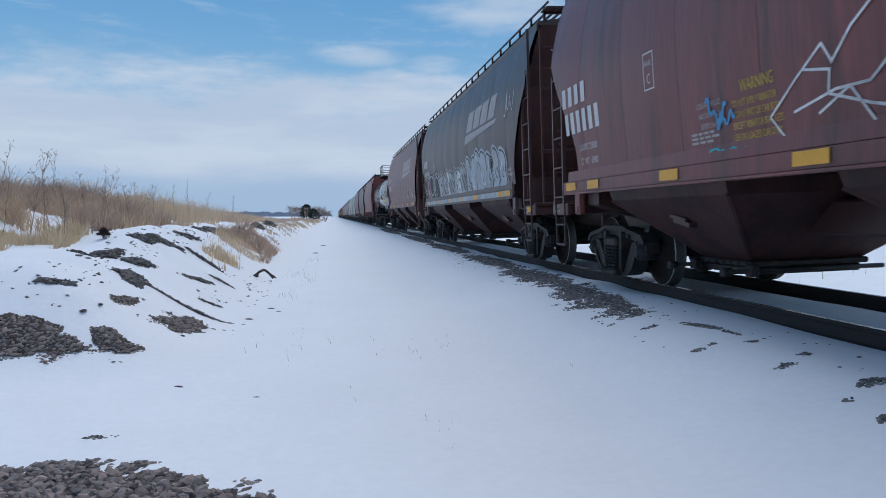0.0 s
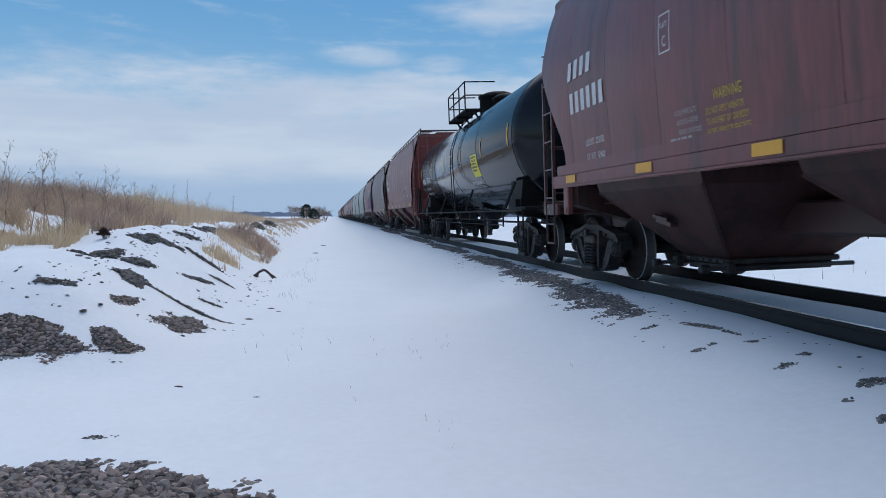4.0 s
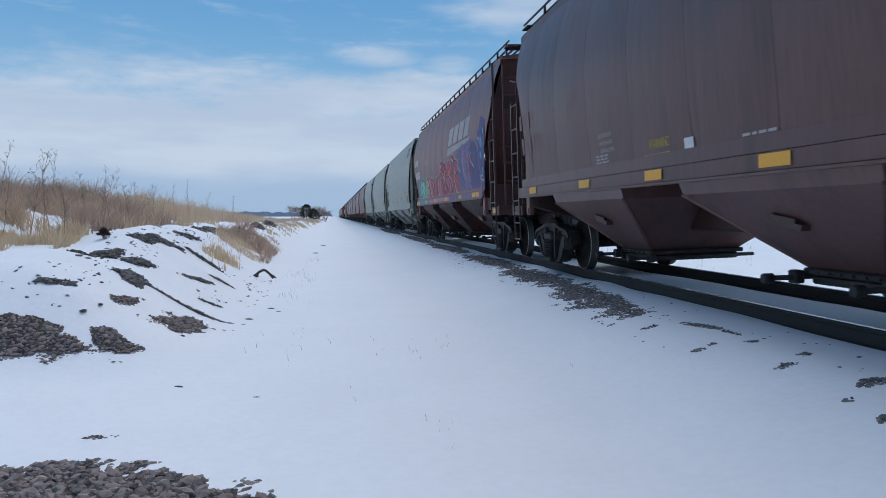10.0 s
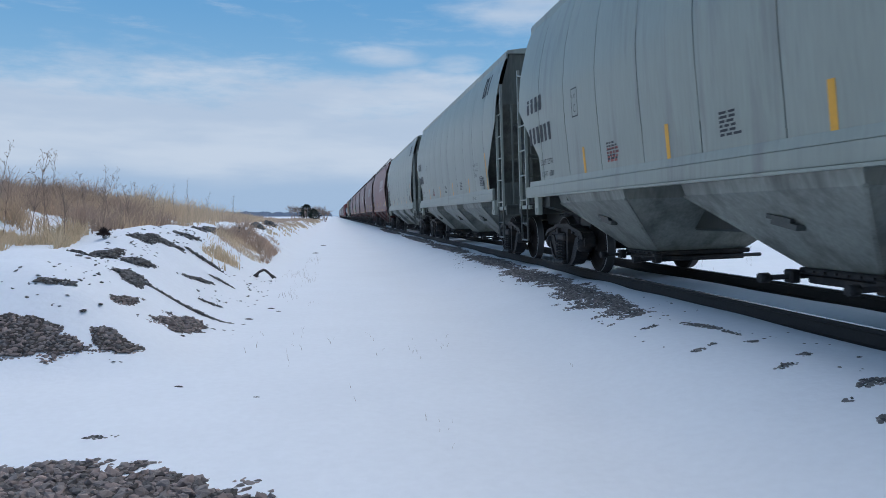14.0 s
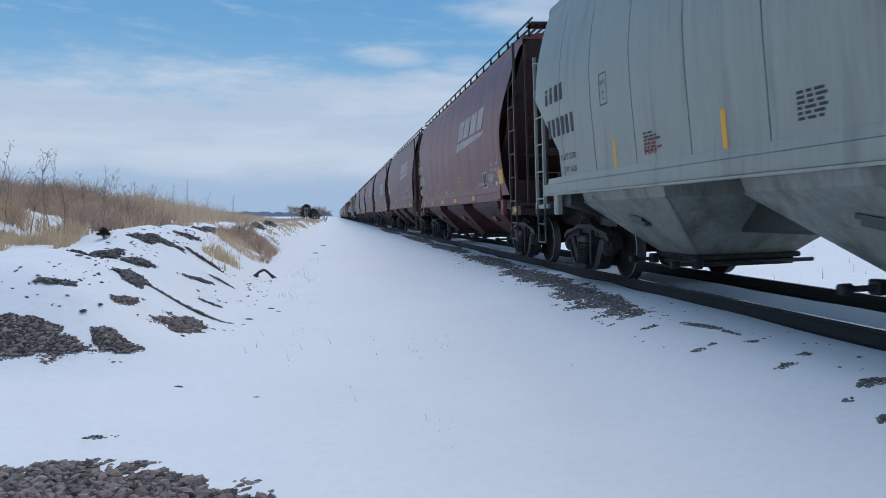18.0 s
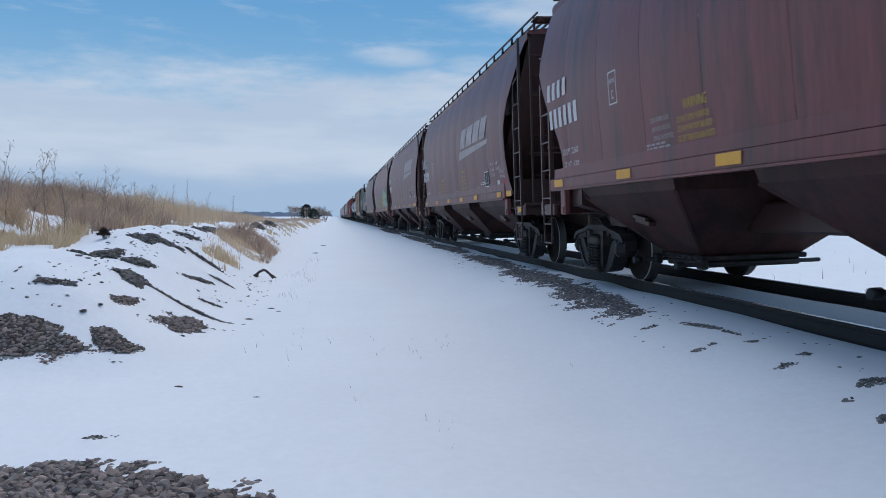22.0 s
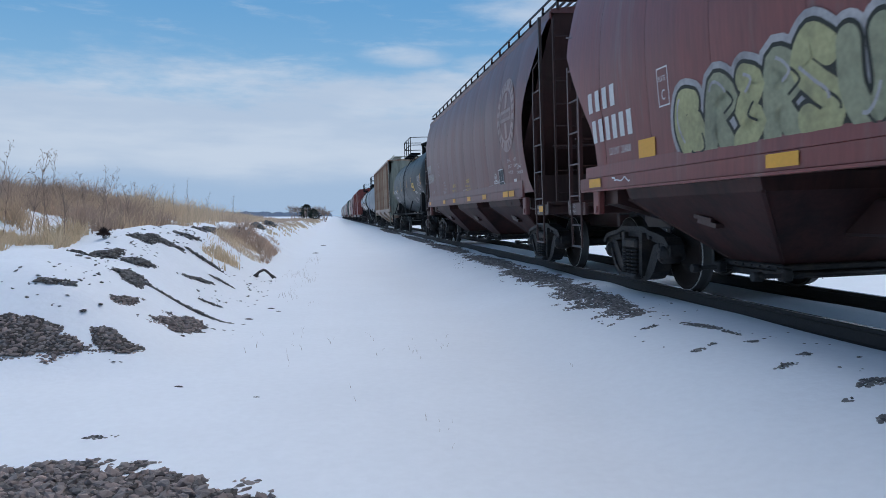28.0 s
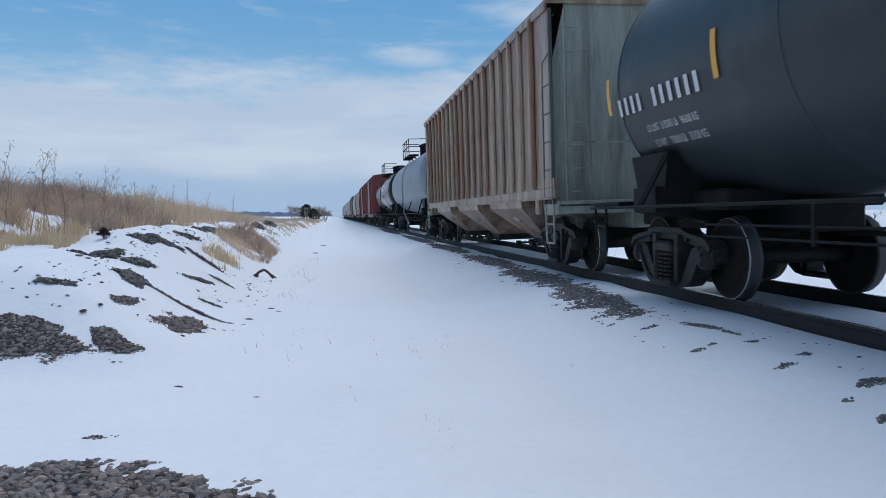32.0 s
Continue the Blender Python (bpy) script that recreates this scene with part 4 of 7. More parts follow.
HOPPER_SPECS = {
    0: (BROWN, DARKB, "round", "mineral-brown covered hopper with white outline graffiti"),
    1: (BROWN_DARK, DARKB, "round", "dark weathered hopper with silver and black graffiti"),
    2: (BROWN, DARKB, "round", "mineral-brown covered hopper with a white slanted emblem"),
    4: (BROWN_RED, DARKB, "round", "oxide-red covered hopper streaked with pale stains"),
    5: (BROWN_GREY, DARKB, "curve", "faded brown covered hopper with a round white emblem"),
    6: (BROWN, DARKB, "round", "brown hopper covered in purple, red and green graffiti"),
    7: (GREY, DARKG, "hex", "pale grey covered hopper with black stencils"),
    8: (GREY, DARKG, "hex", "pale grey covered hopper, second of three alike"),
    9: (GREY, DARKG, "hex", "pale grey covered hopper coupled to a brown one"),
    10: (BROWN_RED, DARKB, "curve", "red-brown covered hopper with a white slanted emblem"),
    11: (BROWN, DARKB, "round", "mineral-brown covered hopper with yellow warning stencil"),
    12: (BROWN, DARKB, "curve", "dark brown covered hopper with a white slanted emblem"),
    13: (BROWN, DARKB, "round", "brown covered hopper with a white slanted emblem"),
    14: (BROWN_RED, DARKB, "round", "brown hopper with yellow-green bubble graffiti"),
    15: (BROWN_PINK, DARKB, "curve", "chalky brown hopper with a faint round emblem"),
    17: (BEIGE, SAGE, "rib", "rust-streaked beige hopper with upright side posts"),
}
for i in range(21):
    a, b = span(i)
    if i in HOPPER_SPECS:
        body, dark, style, label = HOPPER_SPECS[i]
        roll_in(i, hopper(i, a, b, body, dark, style, label, bay_mat=body if i == 5 else SHADED_GRIMY_RED if i in (4, 10) else SHADED_GRIMY if dark is DARKB else (BAY_GREY if dark is DARKG else body)))
    elif i == 3:
        roll_in(i, tank_car(i, a, b, BLACK, "glossy black tank car with yellow strips", posts=True))
    elif i == 16:
        roll_in(i, tank_car(i, a, b, GREEN_BLACK, "dull green-black tank car with yellow strips"))
    elif i == 18:
        roll_in(i, tank_car(i, a, b, TANK_GREY, "grey tank car with a railed top platform", full=False))
    elif i == 19:
        roll_in(i, tank_car(i, a, b, BLACK, "black tank car far back in the train", full=False))
    elif i == 20:
        roll_in(i, boxcar(i, a, b, BOX_RED, DARKB, "red boxcar far back in the train"))
for i in range(21, 33):
    a, b = span(i)
    if i in (21,):
        roll_in(i, boxcar(i, a, b, BOX_RED, DARKB, "red boxcar far back in the train"))
    elif i in (24,):
        roll_in(i, boxcar(i, a, b, BOX_GREEN, DARKB, "dark green boxcar far back in the train"))
    else:
        body = (GREY, BROWN, BEIGE)[i % 3]
        roll_in(i, hopper(i, a, b, body, DARKB, "round", "covered hopper far back in the train", walkway="", full=False))

# ---- sky with drifting cloud, far behind everything ----
def build_sky():
    m = bpy.data.materials.new("cloudy_sky")
    m.use_nodes = True
    nt = m.node_tree
    n, l = nt.nodes, nt.links
    n.clear()
    out = n.new("ShaderNodeOutputMaterial")
    em = n.new("ShaderNodeEmission")
    l.new(em.outputs[0], out.inputs[0])
    co = n.new("ShaderNodeTexCoord")
    sep = n.new("ShaderNodeSeparateXYZ")
    l.new(co.outputs["Object"], sep.inputs[0])

    def math_node(op, a, b=None, c=None, clamp=False):
        k = n.new("ShaderNodeMath")
        k.operation = op
        k.use_clamp = clamp
        for q, v in enumerate((a, b, c)):
            if v is None:
                continue
            if isinstance(v, (int, float)):
                k.inputs[q].default_value = v
            else:
                l.new(v, k.inputs[q])
        return k.outputs[0]

    def span_node(v, a, b, smooth_step=True):
        k = n.new("ShaderNodeMapRange")
        k.interpolation_type = "SMOOTHSTEP" if smooth_step else "LINEAR"
        k.inputs["From Min"].default_value, k.inputs["From Max"].default_value = a, b
        l.new(v, k.inputs[0])
        return k.outputs[0]
    az = math_node("MULTIPLY", math_node("ARCTAN2", sep.outputs[0], sep.outputs[1]), 57.2958)
    flat = math_node("SQRT", math_node("ADD", math_node("MULTIPLY", sep.outputs[0], sep.outputs[0]), math_node("MULTIPLY", sep.outputs[1], sep.outputs[1])))
    el = math_node("MULTIPLY", math_node("ARCTAN2", sep.outputs[2], flat), 57.2958)

    def noise_at(sx, sy, seed, detail=6, rough=0.55, dist=0.0):
        c = n.new("ShaderNodeCombineXYZ")
        l.new(math_node("MULTIPLY", az, sx), c.inputs[0])
        l.new(math_node("MULTIPLY", el, sy), c.inputs[1])
        c.inputs[2].default_value = seed
        t = n.new("ShaderNodeTexNoise")
        t.inputs["Scale"].default_value, t.inputs["Detail"].default_value, t.inputs["Roughness"].default_value = 1, detail, rough
        t.inputs["Distortion"].default_value = dist
        l.new(c.outputs[0], t.inputs["Vector"])
        return t.outputs["Fac"]

    def blob(a0, e0, wa, we):
        da = math_node("DIVIDE", math_node("SUBTRACT", az, a0), wa)
        de = math_node("DIVIDE", math_node("SUBTRACT", el, e0), we)
        r = math_node("ADD", math_node("MULTIPLY", da, da), math_node("MULTIPLY", de, de))
        return math_node("SUBTRACT", 1.0, r)
    edge_noise = noise_at(0.13, 0.5, 3.3, 7, 0.58)
    # bank of cloud: its upper edge undulates about 10.5 degrees
    bank = span_node(math_node("ADD", math_node("SUBTRACT", 10.6, el), math_node("MULTIPLY", math_node("SUBTRACT", edge_noise, 0.5), 9.0)), -1.6, 2.6)
    wisp_n = noise_at(0.16, 0.75, 8.1, 7, 0.6, 0.3)
    wisps = math_node("MULTIPLY", span_node(wisp_n, 0.5, 0.8), 0.5)
    cover = math_node("MAXIMUM", bank, wisps)
    for a0, e0, wa, we in ((12.5, 15.6, 6.5, 2.0), (2.0, 11.8, 4.0, 0.9), (7.5, 11.3, 2.5, 0.8)):
        b = math_node("ADD", blob(a0, e0, wa, we), math_node("MULTIPLY", math_node("SUBTRACT", edge_noise, 0.5), 3.5))
        cover = math_node("MAXIMUM", cover, math_node("MULTIPLY", span_node(b, -0.3, 1.5), 0.85))

    def mix(f, a, b):
        k = n.new("ShaderNodeMix")
        k.data_type = "RGBA"
        l.new(f, k.inputs[0])
        for q, v in ((6, a), (7, b)):
            if isinstance(v, tuple):
                k.inputs[q].default_value = (*v, 1)
            else:
                l.new(v, k.inputs[q])
        return k.outputs[2]
    blue = mix(span_node(el, 5, 18), (0.36, 0.59, 0.84), (0.17, 0.41, 0.74))
    inner = noise_at(0.07, 0.35, 5.0, 6)
    white = mix(span_node(inner, 0.35, 0.68), (0.575, 0.667, 0.835), (0.70, 0.765, 0.90))
    low = mix(span_node(math_node("ADD", el, math_node("MULTIPLY", math_node("SUBTRACT", inner, 0.5), 3.0)), 1.6, 4.2), (0.46, 0.59, 0.80), white)
    l.new(mix(cover, blue, low), em.inputs[0])
    em.inputs[1].default_value = 0.76
    me = bpy.data.meshes.new("sky")
    verts, faces = [], []
    na, ne, r = 48, 16, 4300
    for j in range(ne + 1):
        e = radians(-1.5 + 36.5 * j / ne)
        for q in range(na + 1):
            a = radians(-62 + 140 * q / na)
            verts.append((r * math.sin(a) * math.cos(e), r * math.cos(a) * math.cos(e), r * math.sin(e)))
    for j in range(ne):
        for q in range(na):
            k = j * (na + 1) + q
            faces.append((k, k + 1, k + na + 2, k + na + 1))
    me.from_pydata(verts, [], faces)
    smooth(me)
    me.materials.append(m)
    return tagged(new("backdrop", me), "blue winter sky with a pale bank of cloud", "sky", kind="structure")


SKY = build_sky()

# ---- stones and bare gravel that break through the snow ----
def stone_shapes(seed, count):
    rng = np.random.RandomState(seed)
    out = []
    for _ in range(count):
        bm = bmesh.new()
        bmesh.ops.create_icosphere(bm, subdivisions=1, radius=1.0)
        v = np.array([tuple(q.co) for q in bm.verts])
        f = np.array([[q.index for q in p.verts] for p in bm.faces])
        bm.free()
        v *= rng.uniform(0.78, 1.2, (len(v), 1))
        v *= rng.uniform(0.65, 1.15, 3) * np.array([1.15, 0.9, 0.5])
        out.append((v, f))
    return out


STONES = stone_shapes(3, 8)


def mesh_from(name, verts, faces, material, soft=False):
    me = bpy.data.meshes.new(name)
    n, k = len(faces), faces.shape[1]
    me.vertices.add(len(verts))
    me.vertices.foreach_set("co", np.ascontiguousarray(verts, np.float32).ravel())
    me.loops.add(n * k)
    me.loops.foreach_set("vertex_index", np.ascontiguousarray(faces, np.int32).ravel())
    me.polygons.add(n)
    me.polygons.foreach_set("loop_start", np.arange(0, n * k, k, dtype=np.int32))
    me.polygons.foreach_set("use_smooth", np.full(n, soft))
    me.update(calc_edges=True)
    me.validate()
    me.materials.append(material)
    return me


def in_patch(x, y, cx, cy, ra, rb, angle):
    """Positive inside the ragged patch."""
    c, s = math.cos(radians(angle)), math.sin(radians(angle))
    u, v = ((x - cx) * c + (y - cy) * s) / ra, (-(x - cx) * s + (y - cy) * c) / rb
    return 0.84 - math.hypot(u, v) + 0.38 * noise.noise((x * 2.2, y * 2.2, 11)) + 0.42 * noise.noise((x * 5.5, y * 5.5, 5))


def rock_matrix(rng):
    a, b, c = rng.uniform(0, 6.28, 3)
    return np.array(Euler((a * 0.12, b * 0.12, c)).to_matrix())


def gravel(label, cx, cy, ra, rb, angle, size, parts=0, lump=0.0, material=None, sparse=0.0):
    """A bare patch: dark ground with broken stones lying on it."""
    rng = np.random.RandomState(int(abs(cx * 131 + cy * 17) * 10) % 99991)
    reach = max(ra, rb) * 1.5
    step = max(size * 0.62, 0.02)
    verts, faces, base = [], [], 0
    soil_v, soil_f = [], []
    picks = []
    n = int(reach * 2 / step)
    for i in range(n):
        for j in range(n):
            x, y = cx - reach + (i + rng.uniform(0, 1)) * step, cy - reach + (j + rng.uniform(0, 1)) * step
            d = in_patch(x, y, cx, cy, ra, rb, angle)
            if d < -0.02 - 0.06 * rng.rand() or rng.rand() < sparse:
                continue
            s = size * rng.uniform(0.32, 0.72) * (1.25 if rng.rand() < 0.12 else 1)
            z = snow_height(x, y) + lump * max(d, 0) + s * (0.02 - 2.6 * max(0.16 - d, 0))
            picks.append((x, y, z, s))
            q = step * 0.9
            if d > 0.12 and not sparse:
                k = len(soil_v)
                soil_v += [(x + ax * q, y + ay * q, snow_height(x + ax * q, y + ay * q) + lump * max(d, 0) + 0.006) for ax, ay in ((-1, -1), (1, -1), (1, 1), (-1, 1))]
                soil_f.append((k, k + 1, k + 2, k + 3))
    picks.sort(key=lambda p: p[0] ** 2 + p[1] ** 2)
    patch = thing("gravel_patch", pose(cx, cy, snow_height(cx, cy)), label, "gravel", "bare gravel patches")
    inv = np.array([cx, cy, snow_height(cx, cy)])
    for k, (x, y, z, s) in enumerate(picks):
        v, f = STONES[rng.randint(8)]
        r = rock_matrix(rng)
        if k < parts:
            me = STONE_MESH[rng.randint(8)]
            a = rng.uniform(0, 360)
            part("stone", me, M_STONE_RED if rng.rand() < 0.25 else M_STONE, patch,
                 m=pose(x - inv[0], y - inv[1], z - inv[2], rng.uniform(-15, 15), rng.uniform(-15, 15), a) @ Matrix.Scale(s, 4))
            continue
        verts.append(v @ r.T * s + (np.array([x, y, z]) - inv))
        faces.append(f + base)
        base += len(v)
    if verts:
        me = mesh_from("loose_gravel", np.vstack(verts), np.vstack(faces), material or M_STONE)
        tagged(part("loose_gravel", me, material or M_STONE, patch), kind="stuff")
    if soil_v:
        me = bpy.data.meshes.new("bare_soil")
        me.from_pydata([(a - inv[0], b - inv[1], c - inv[2]) for a, b, c in soil_v], [], soil_f)
        me.materials.append(M_SOIL)
        tagged(part("bare_soil", me, M_SOIL, patch, "dark bare soil"), kind="stuff")
    return patch


STONE_MESH = []
for v, f in STONES:
    STONE_MESH.append(mesh_from("stone", v, f, M_STONE))
M_STONE_MIX = mat("ballast_mix", (0.17, 0.158, 0.152), color2=(0.29, 0.225, 0.2), rough=0.9, var=0.5, island=1.6, scale=7, bump=0.5, fine=22)
M_DARKROCK = mat("dark_rubble", (0.09, 0.088, 0.09), color2=(0.2, 0.19, 0.18), rough=0.9, var=0.55, island=1.6, scale=7, bump=0.5, fine=22)
M_BALLAST = mat("track_ballast", (0.12, 0.112, 0.11), color2=(0.25, 0.225, 0.215), rough=0.9, var=0.5, island=1.6, scale=7, bump=0.5, fine=22)

gravel("coarse pinkish-grey ballast bare of snow", -1.25, 4.0, 1.25, 0.6, -24, 0.07, parts=300, material=M_STONE_MIX)
for cx, cy, ra, rb, an, sz, lump, mt in (
        (-3.15, 7.72, 0.85, 0.36, -8, 0.085, 0.05, M_STONE_MIX), (-2.17, 7.8, 0.42, 0.17, -33, 0.08, 0.04, M_STONE_MIX),
        (-1.85, 9.3, 0.6, 0.26, 75, 0.08, 0.05, M_STONE_MIX), (-2.68, 10.4, 0.55, 0.2, 102, 0.085, 0.06, M_DARKROCK),
        (-1.9, 10.42, 0.6, 0.10, -2, 0.08, 0.03, M_DARKROCK), (-2.4, 9.1, 0.5, 0.09, 79, 0.08, 0.04, M_STONE_MIX),
        (-3.02, 13.5, 0.9, 0.2, 70, 0.08, 0.08, M_DARKROCK), (-2.4, 14.45, 0.45, 0.12, 8, 0.09, 0.06, M_DARKROCK),
        (-3.3, 11.6, 0.32, 0.18, 60, 0.08, 0.1, M_DARKROCK), (-2.88, 11.65, 0.32, 0.15, 55, 0.09, 0.1, M_DARKROCK),
        (-3.0, 8.6, 0.26, 0.06, 20, 0.07, 0.03, M_DARKROCK), (-3.5, 11.0, 0.2, 0.06, 30, 0.08, 0.05, M_DARKROCK),
        (-2.2, 12.6, 0.45, 0.08, 60, 0.08, 0.03, M_DARKROCK), (-1.95, 13.4, 0.3, 0.06, 30, 0.08, 0.03, M_DARKROCK),
        (-1.8, 11.5, 0.2, 0.05, 20, 0.08, 0.02, M_DARKROCK), (-2.9, 15.6, 0.8, 0.1, 80, 0.1, 0.06, M_DARKROCK),
        (-3.1, 19.0, 1.4, 0.16, 88, 0.11, 0.08, M_DARKROCK), (-2.9, 24.5, 1.6, 0.18, 85, 0.12, 0.12, M_DARKROCK),
        (-3.0, 30.5, 1.8, 0.2, 88, 0.14, 0.2, M_DARKROCK), (-3.1, 38.0, 2.5, 0.25, 90, 0.16, 0.25, M_DARKROCK)):
    gravel("dark broken rubble poking out of the snowy bank", cx, cy, ra, rb, an, sz * (0.68 if cy < 15 else 0.85), 0, lump * 0.7, mt)
for cx, cy, ra, rb, an, sz in (
        (3.58, 10.2, 2.3, 0.46, 86, 0.05), (3.72, 13.4, 2.6, 0.46, 90, 0.05), (3.82, 18.0, 3.4, 0.4, 90, 0.065), (3.9, 25.5, 4.6, 0.34, 90, 0.085),
        (3.95, 36, 6.4, 0.3, 90, 0.11), (4.0, 54, 10.0, 0.3, 90, 0.16)):
    gravel("grey track ballast bare of snow beside the rail", cx, cy, ra, rb, an, sz, 0, 0.0, M_BALLAST, 0.38)
for cx, cy, ra, rb, an, sz in (
        (3.68, 7.05, 0.36, 0.09, 108, 0.035), (3.74, 6.55, 0.16, 0.05, 100, 0.035), (3.77, 5.5, 0.13, 0.06, 30, 0.035), (3.4, 5.2, 0.2, 0.045, 20, 0.035),
        (3.62, 4.52, 0.2, 0.1, 10, 0.035), (3.27, 7.35, 0.15, 0.045, 15, 0.035), (3.17, 6.1, 0.07, 0.035, 10, 0.035), (3.68, 6.1, 0.1, 0.04, 10, 0.035),
        (3.2, 3.9, 0.08, 0.05, 10, 0.035), (3.25, 4.3, 0.08, 0.04, 10, 0.035), (3.05, 7.9, 0.1, 0.04, 10, 0.035), (3.35, 6.2, 0.06, 0.03, 10, 0.035),
        (-1.55, 5.2, 0.12, 0.05, 5, 0.035)):
    gravel("few small stones showing through thin snow", cx, cy, ra, rb, an, sz, 0, 0.0, M_DARKROCK, 0.35)


def clod(x, y, s, label):
    me = STONE_MESH[int(abs(x * 37 + y * 11)) % 8]
    tagged(part("clod", me, M_SOIL, None, m=pose(x, y, snow_height(x, y) + s * 0.05, 0, 0, 25 + 40 * x) @ Matrix.Diagonal((s * 1.5, s * 0.8, s * 0.6, 1))), label, "clod")


clod(-1.33, 6.66, 0.035, "small dark clod lying on clean snow")
clod(-0.63, 6.2, 0.018, "tiny dark clod lying on clean snow")
for x, y, s in ((-1.65, 15.2, 0.05), (-1.2, 10.9, 0.05), (-1.0, 12.2, 0.05), (-0.85, 11.8, 0.035), (-1.55, 14.2, 0.05), (-2.75, 9.4, 0.05), (-3.3, 9.6, 0.04),
                (-2.6, 8.25, 0.05), (-2.45, 7.6, 0.05), (-2.5, 8.5, 0.045), (-1.7, 8.7, 0.04), (-0.7, 30, 0.1), (-0.5, 38, 0.12)):
    clod(x, y, s, "dark clod poking out of the snow on the bank")


def branch():
    def build(bm):
        pts = [(0, 0, 0), (0.05, 0, 0.11), (0.17, 0.02, 0.16), (0.27, 0.03, 0.08), (0.36, 0.05, -0.03)]
        for a, b in zip(pts, pts[1:]):
            rod(bm, a, b, 0.028, 7)
        rod(bm, (0.27, 0.03, 0.08), (0.42, 0.0, -0.02), 0.018, 6)
        rod(bm, (0.05, 0, 0.11), (-0.08, 0.03, 0.0), 0.02, 6)
    tagged(part("broken_branch", build, M_SOIL, None, m=pose(-1.66, 16.55, snow_height(-1.66, 16.55) + 0.01)), "dark bent broken branch lying on the snow", "branch")


branch()


def specks():
    """Pebbles and crumbs that poke through the thin snow of the bank and the track's shoulder."""
    rng = np.random.RandomState(77)
    verts, faces, base = [], [], 0
    while len(verts) < 520:
        if rng.rand() < 0.6:
            x, y = rng.uniform(-3.5, -1.2), rng.uniform(7.4, 17)
            if noise.noise((x * 1.1, y * 0.7, 6)) < 0.05:
                continue
            s = rng.uniform(0.008, 0.03) * (1.5 if rng.rand() < 0.1 else 1)
        else:
            x, y = rng.uniform(2.9, 4.25), rng.uniform(4.2, 22)
            if noise.noise((x * 1.6, y * 0.9, 16)) < 0.02:
                continue
            s = rng.uniform(0.006, 0.022)
        v, f = STONES[rng.randint(8)]
        verts.append(v @ rock_matrix(rng).T * s * np.array([1.3, 1, 0.7]) + np.array([x, y, snow_height(x, y)]))
        faces.append(f + base)
        base += len(v)
    me = mesh_from("pebbles_in_snow", np.vstack(verts), np.vstack(faces), M_DARKROCK)
    tagged(new("pebbles_in_snow", me), "small dark pebbles poking through thin snow", "pebbles", kind="stuff")


specks()


# ---- dry grass ----
def blades(name, spots, material, label, width=0.006, seed=1, droop=1.0):
    """Bent tapering blades; spots: rows of x, y, height."""
    rng = np.random.RandomState(seed)
    p = np.array(spots, float)
    n = len(p)
    z = np.array([snow_height(x, y) for x, y in p[:, :2]]) - 0.02
    a = rng.uniform(0, 2 * math.pi, n)
    lean = droop * np.abs(rng.normal(0.16, 0.16, n)) * p[:, 2] + rng.uniform(0, 0.03, n)
    wind = rng.normal(0.05, 0.09, n) * p[:, 2]
    dx, dy = np.cos(a) * lean + wind, np.sin(a) * lean * 0.8
    w = width * rng.uniform(0.7, 1.4, n) * (1 + p[:, 1] / 22)
    sx = np.cos(a * 3.1) * 0.35 + 0.9
    v = np.zeros((n, 5, 3))
    for k, (f, g) in enumerate(((0, 1.0), (0, 1.0), (0.55, 0.8), (0.55, 0.8), (1, 0))):
        side = (-1 if k % 2 == 0 else 1) * w * g * (0 if k == 4 else 1)
        v[:, k, 0] = p[:, 0] + dx * f * f + side * sx
        v[:, k, 1] = p[:, 1] + dy * f * f + side * 0.3
        v[:, k, 2] = z + p[:, 2] * f * (1 - 0.12 * f * np.abs(dx) / (p[:, 2] + 0.01))
    base = (np.arange(n) * 5)[:, None]
    tri = np.array([[0, 1, 3], [0, 3, 2], [2, 3, 4]])
    faces = (base[:, :, None] + tri[None]).reshape(-1, 3)
    me = mesh_from(name, v.reshape(-1, 3), faces, material, True)
    return tagged(new(name, me), label, "dry grass", kind="stuff")


def grass_spots(n, x0, x1, y0, y1, h0, h1, seed, keep=-0.1, freq=(0.45, 0.3), oval=False):
    rng = np.random.RandomState(seed)
    out = []
    while len(out) < n:
        y = y0 + (y1 - y0) * rng.rand()
        x = x0 + (x1 - x0) * rng.rand()
        if x < -0.52 * y - 0.8:
            continue
        if oval:
            u, v = (2 * x - x0 - x1) / (x1 - x0), (2 * y - y0 - y1) / (y1 - y0)
            if rng.rand() < (u * u + v * v) * 1.1 + 0.35 * noise.noise((x * 2, y, 4)):
                continue
        elif y < y0 + 1.5 * (0.5 + noise.noise((x * 1.3, 3, seed))) or (x1 < 0 and x > x1 - 0.5 * (0.5 + noise.noise((1, y * 0.9, seed)))):
            continue
        thin = 0.14 if seed != 5 and x < -4.0 and 11.3 < y < 14.2 else 0.0          # snow shows between the tufts on the slope
        if noise.noise((x * freq[0], y * freq[1], seed)) + 0.35 * noise.noise((x * 1.7, y * 1.2, seed)) < keep + thin:
            continue
        h = h0 + (h1 - h0) * rng.rand() ** 1.3
        if y > 18:                       # lower growth towards the open side of the bank
            h *= min(max((-0.045 * y - 0.9 - x) / (0.06 * y), 0.28), 1)
        h *= 0.75 + 0.75 * noise.noise((x * 1.3, y * 0.9, 2.2)) + 0.3 * noise.noise((x * 4, y * 3, 7))
        out.append((x, y, max(h, 0.12)))
    return out


M_GRASS_PALE = straw("pale_straw", (0.66, 0.53, 0.36))
M_GRASS_BROWN = straw("brown_grass", (0.55, 0.41, 0.3))
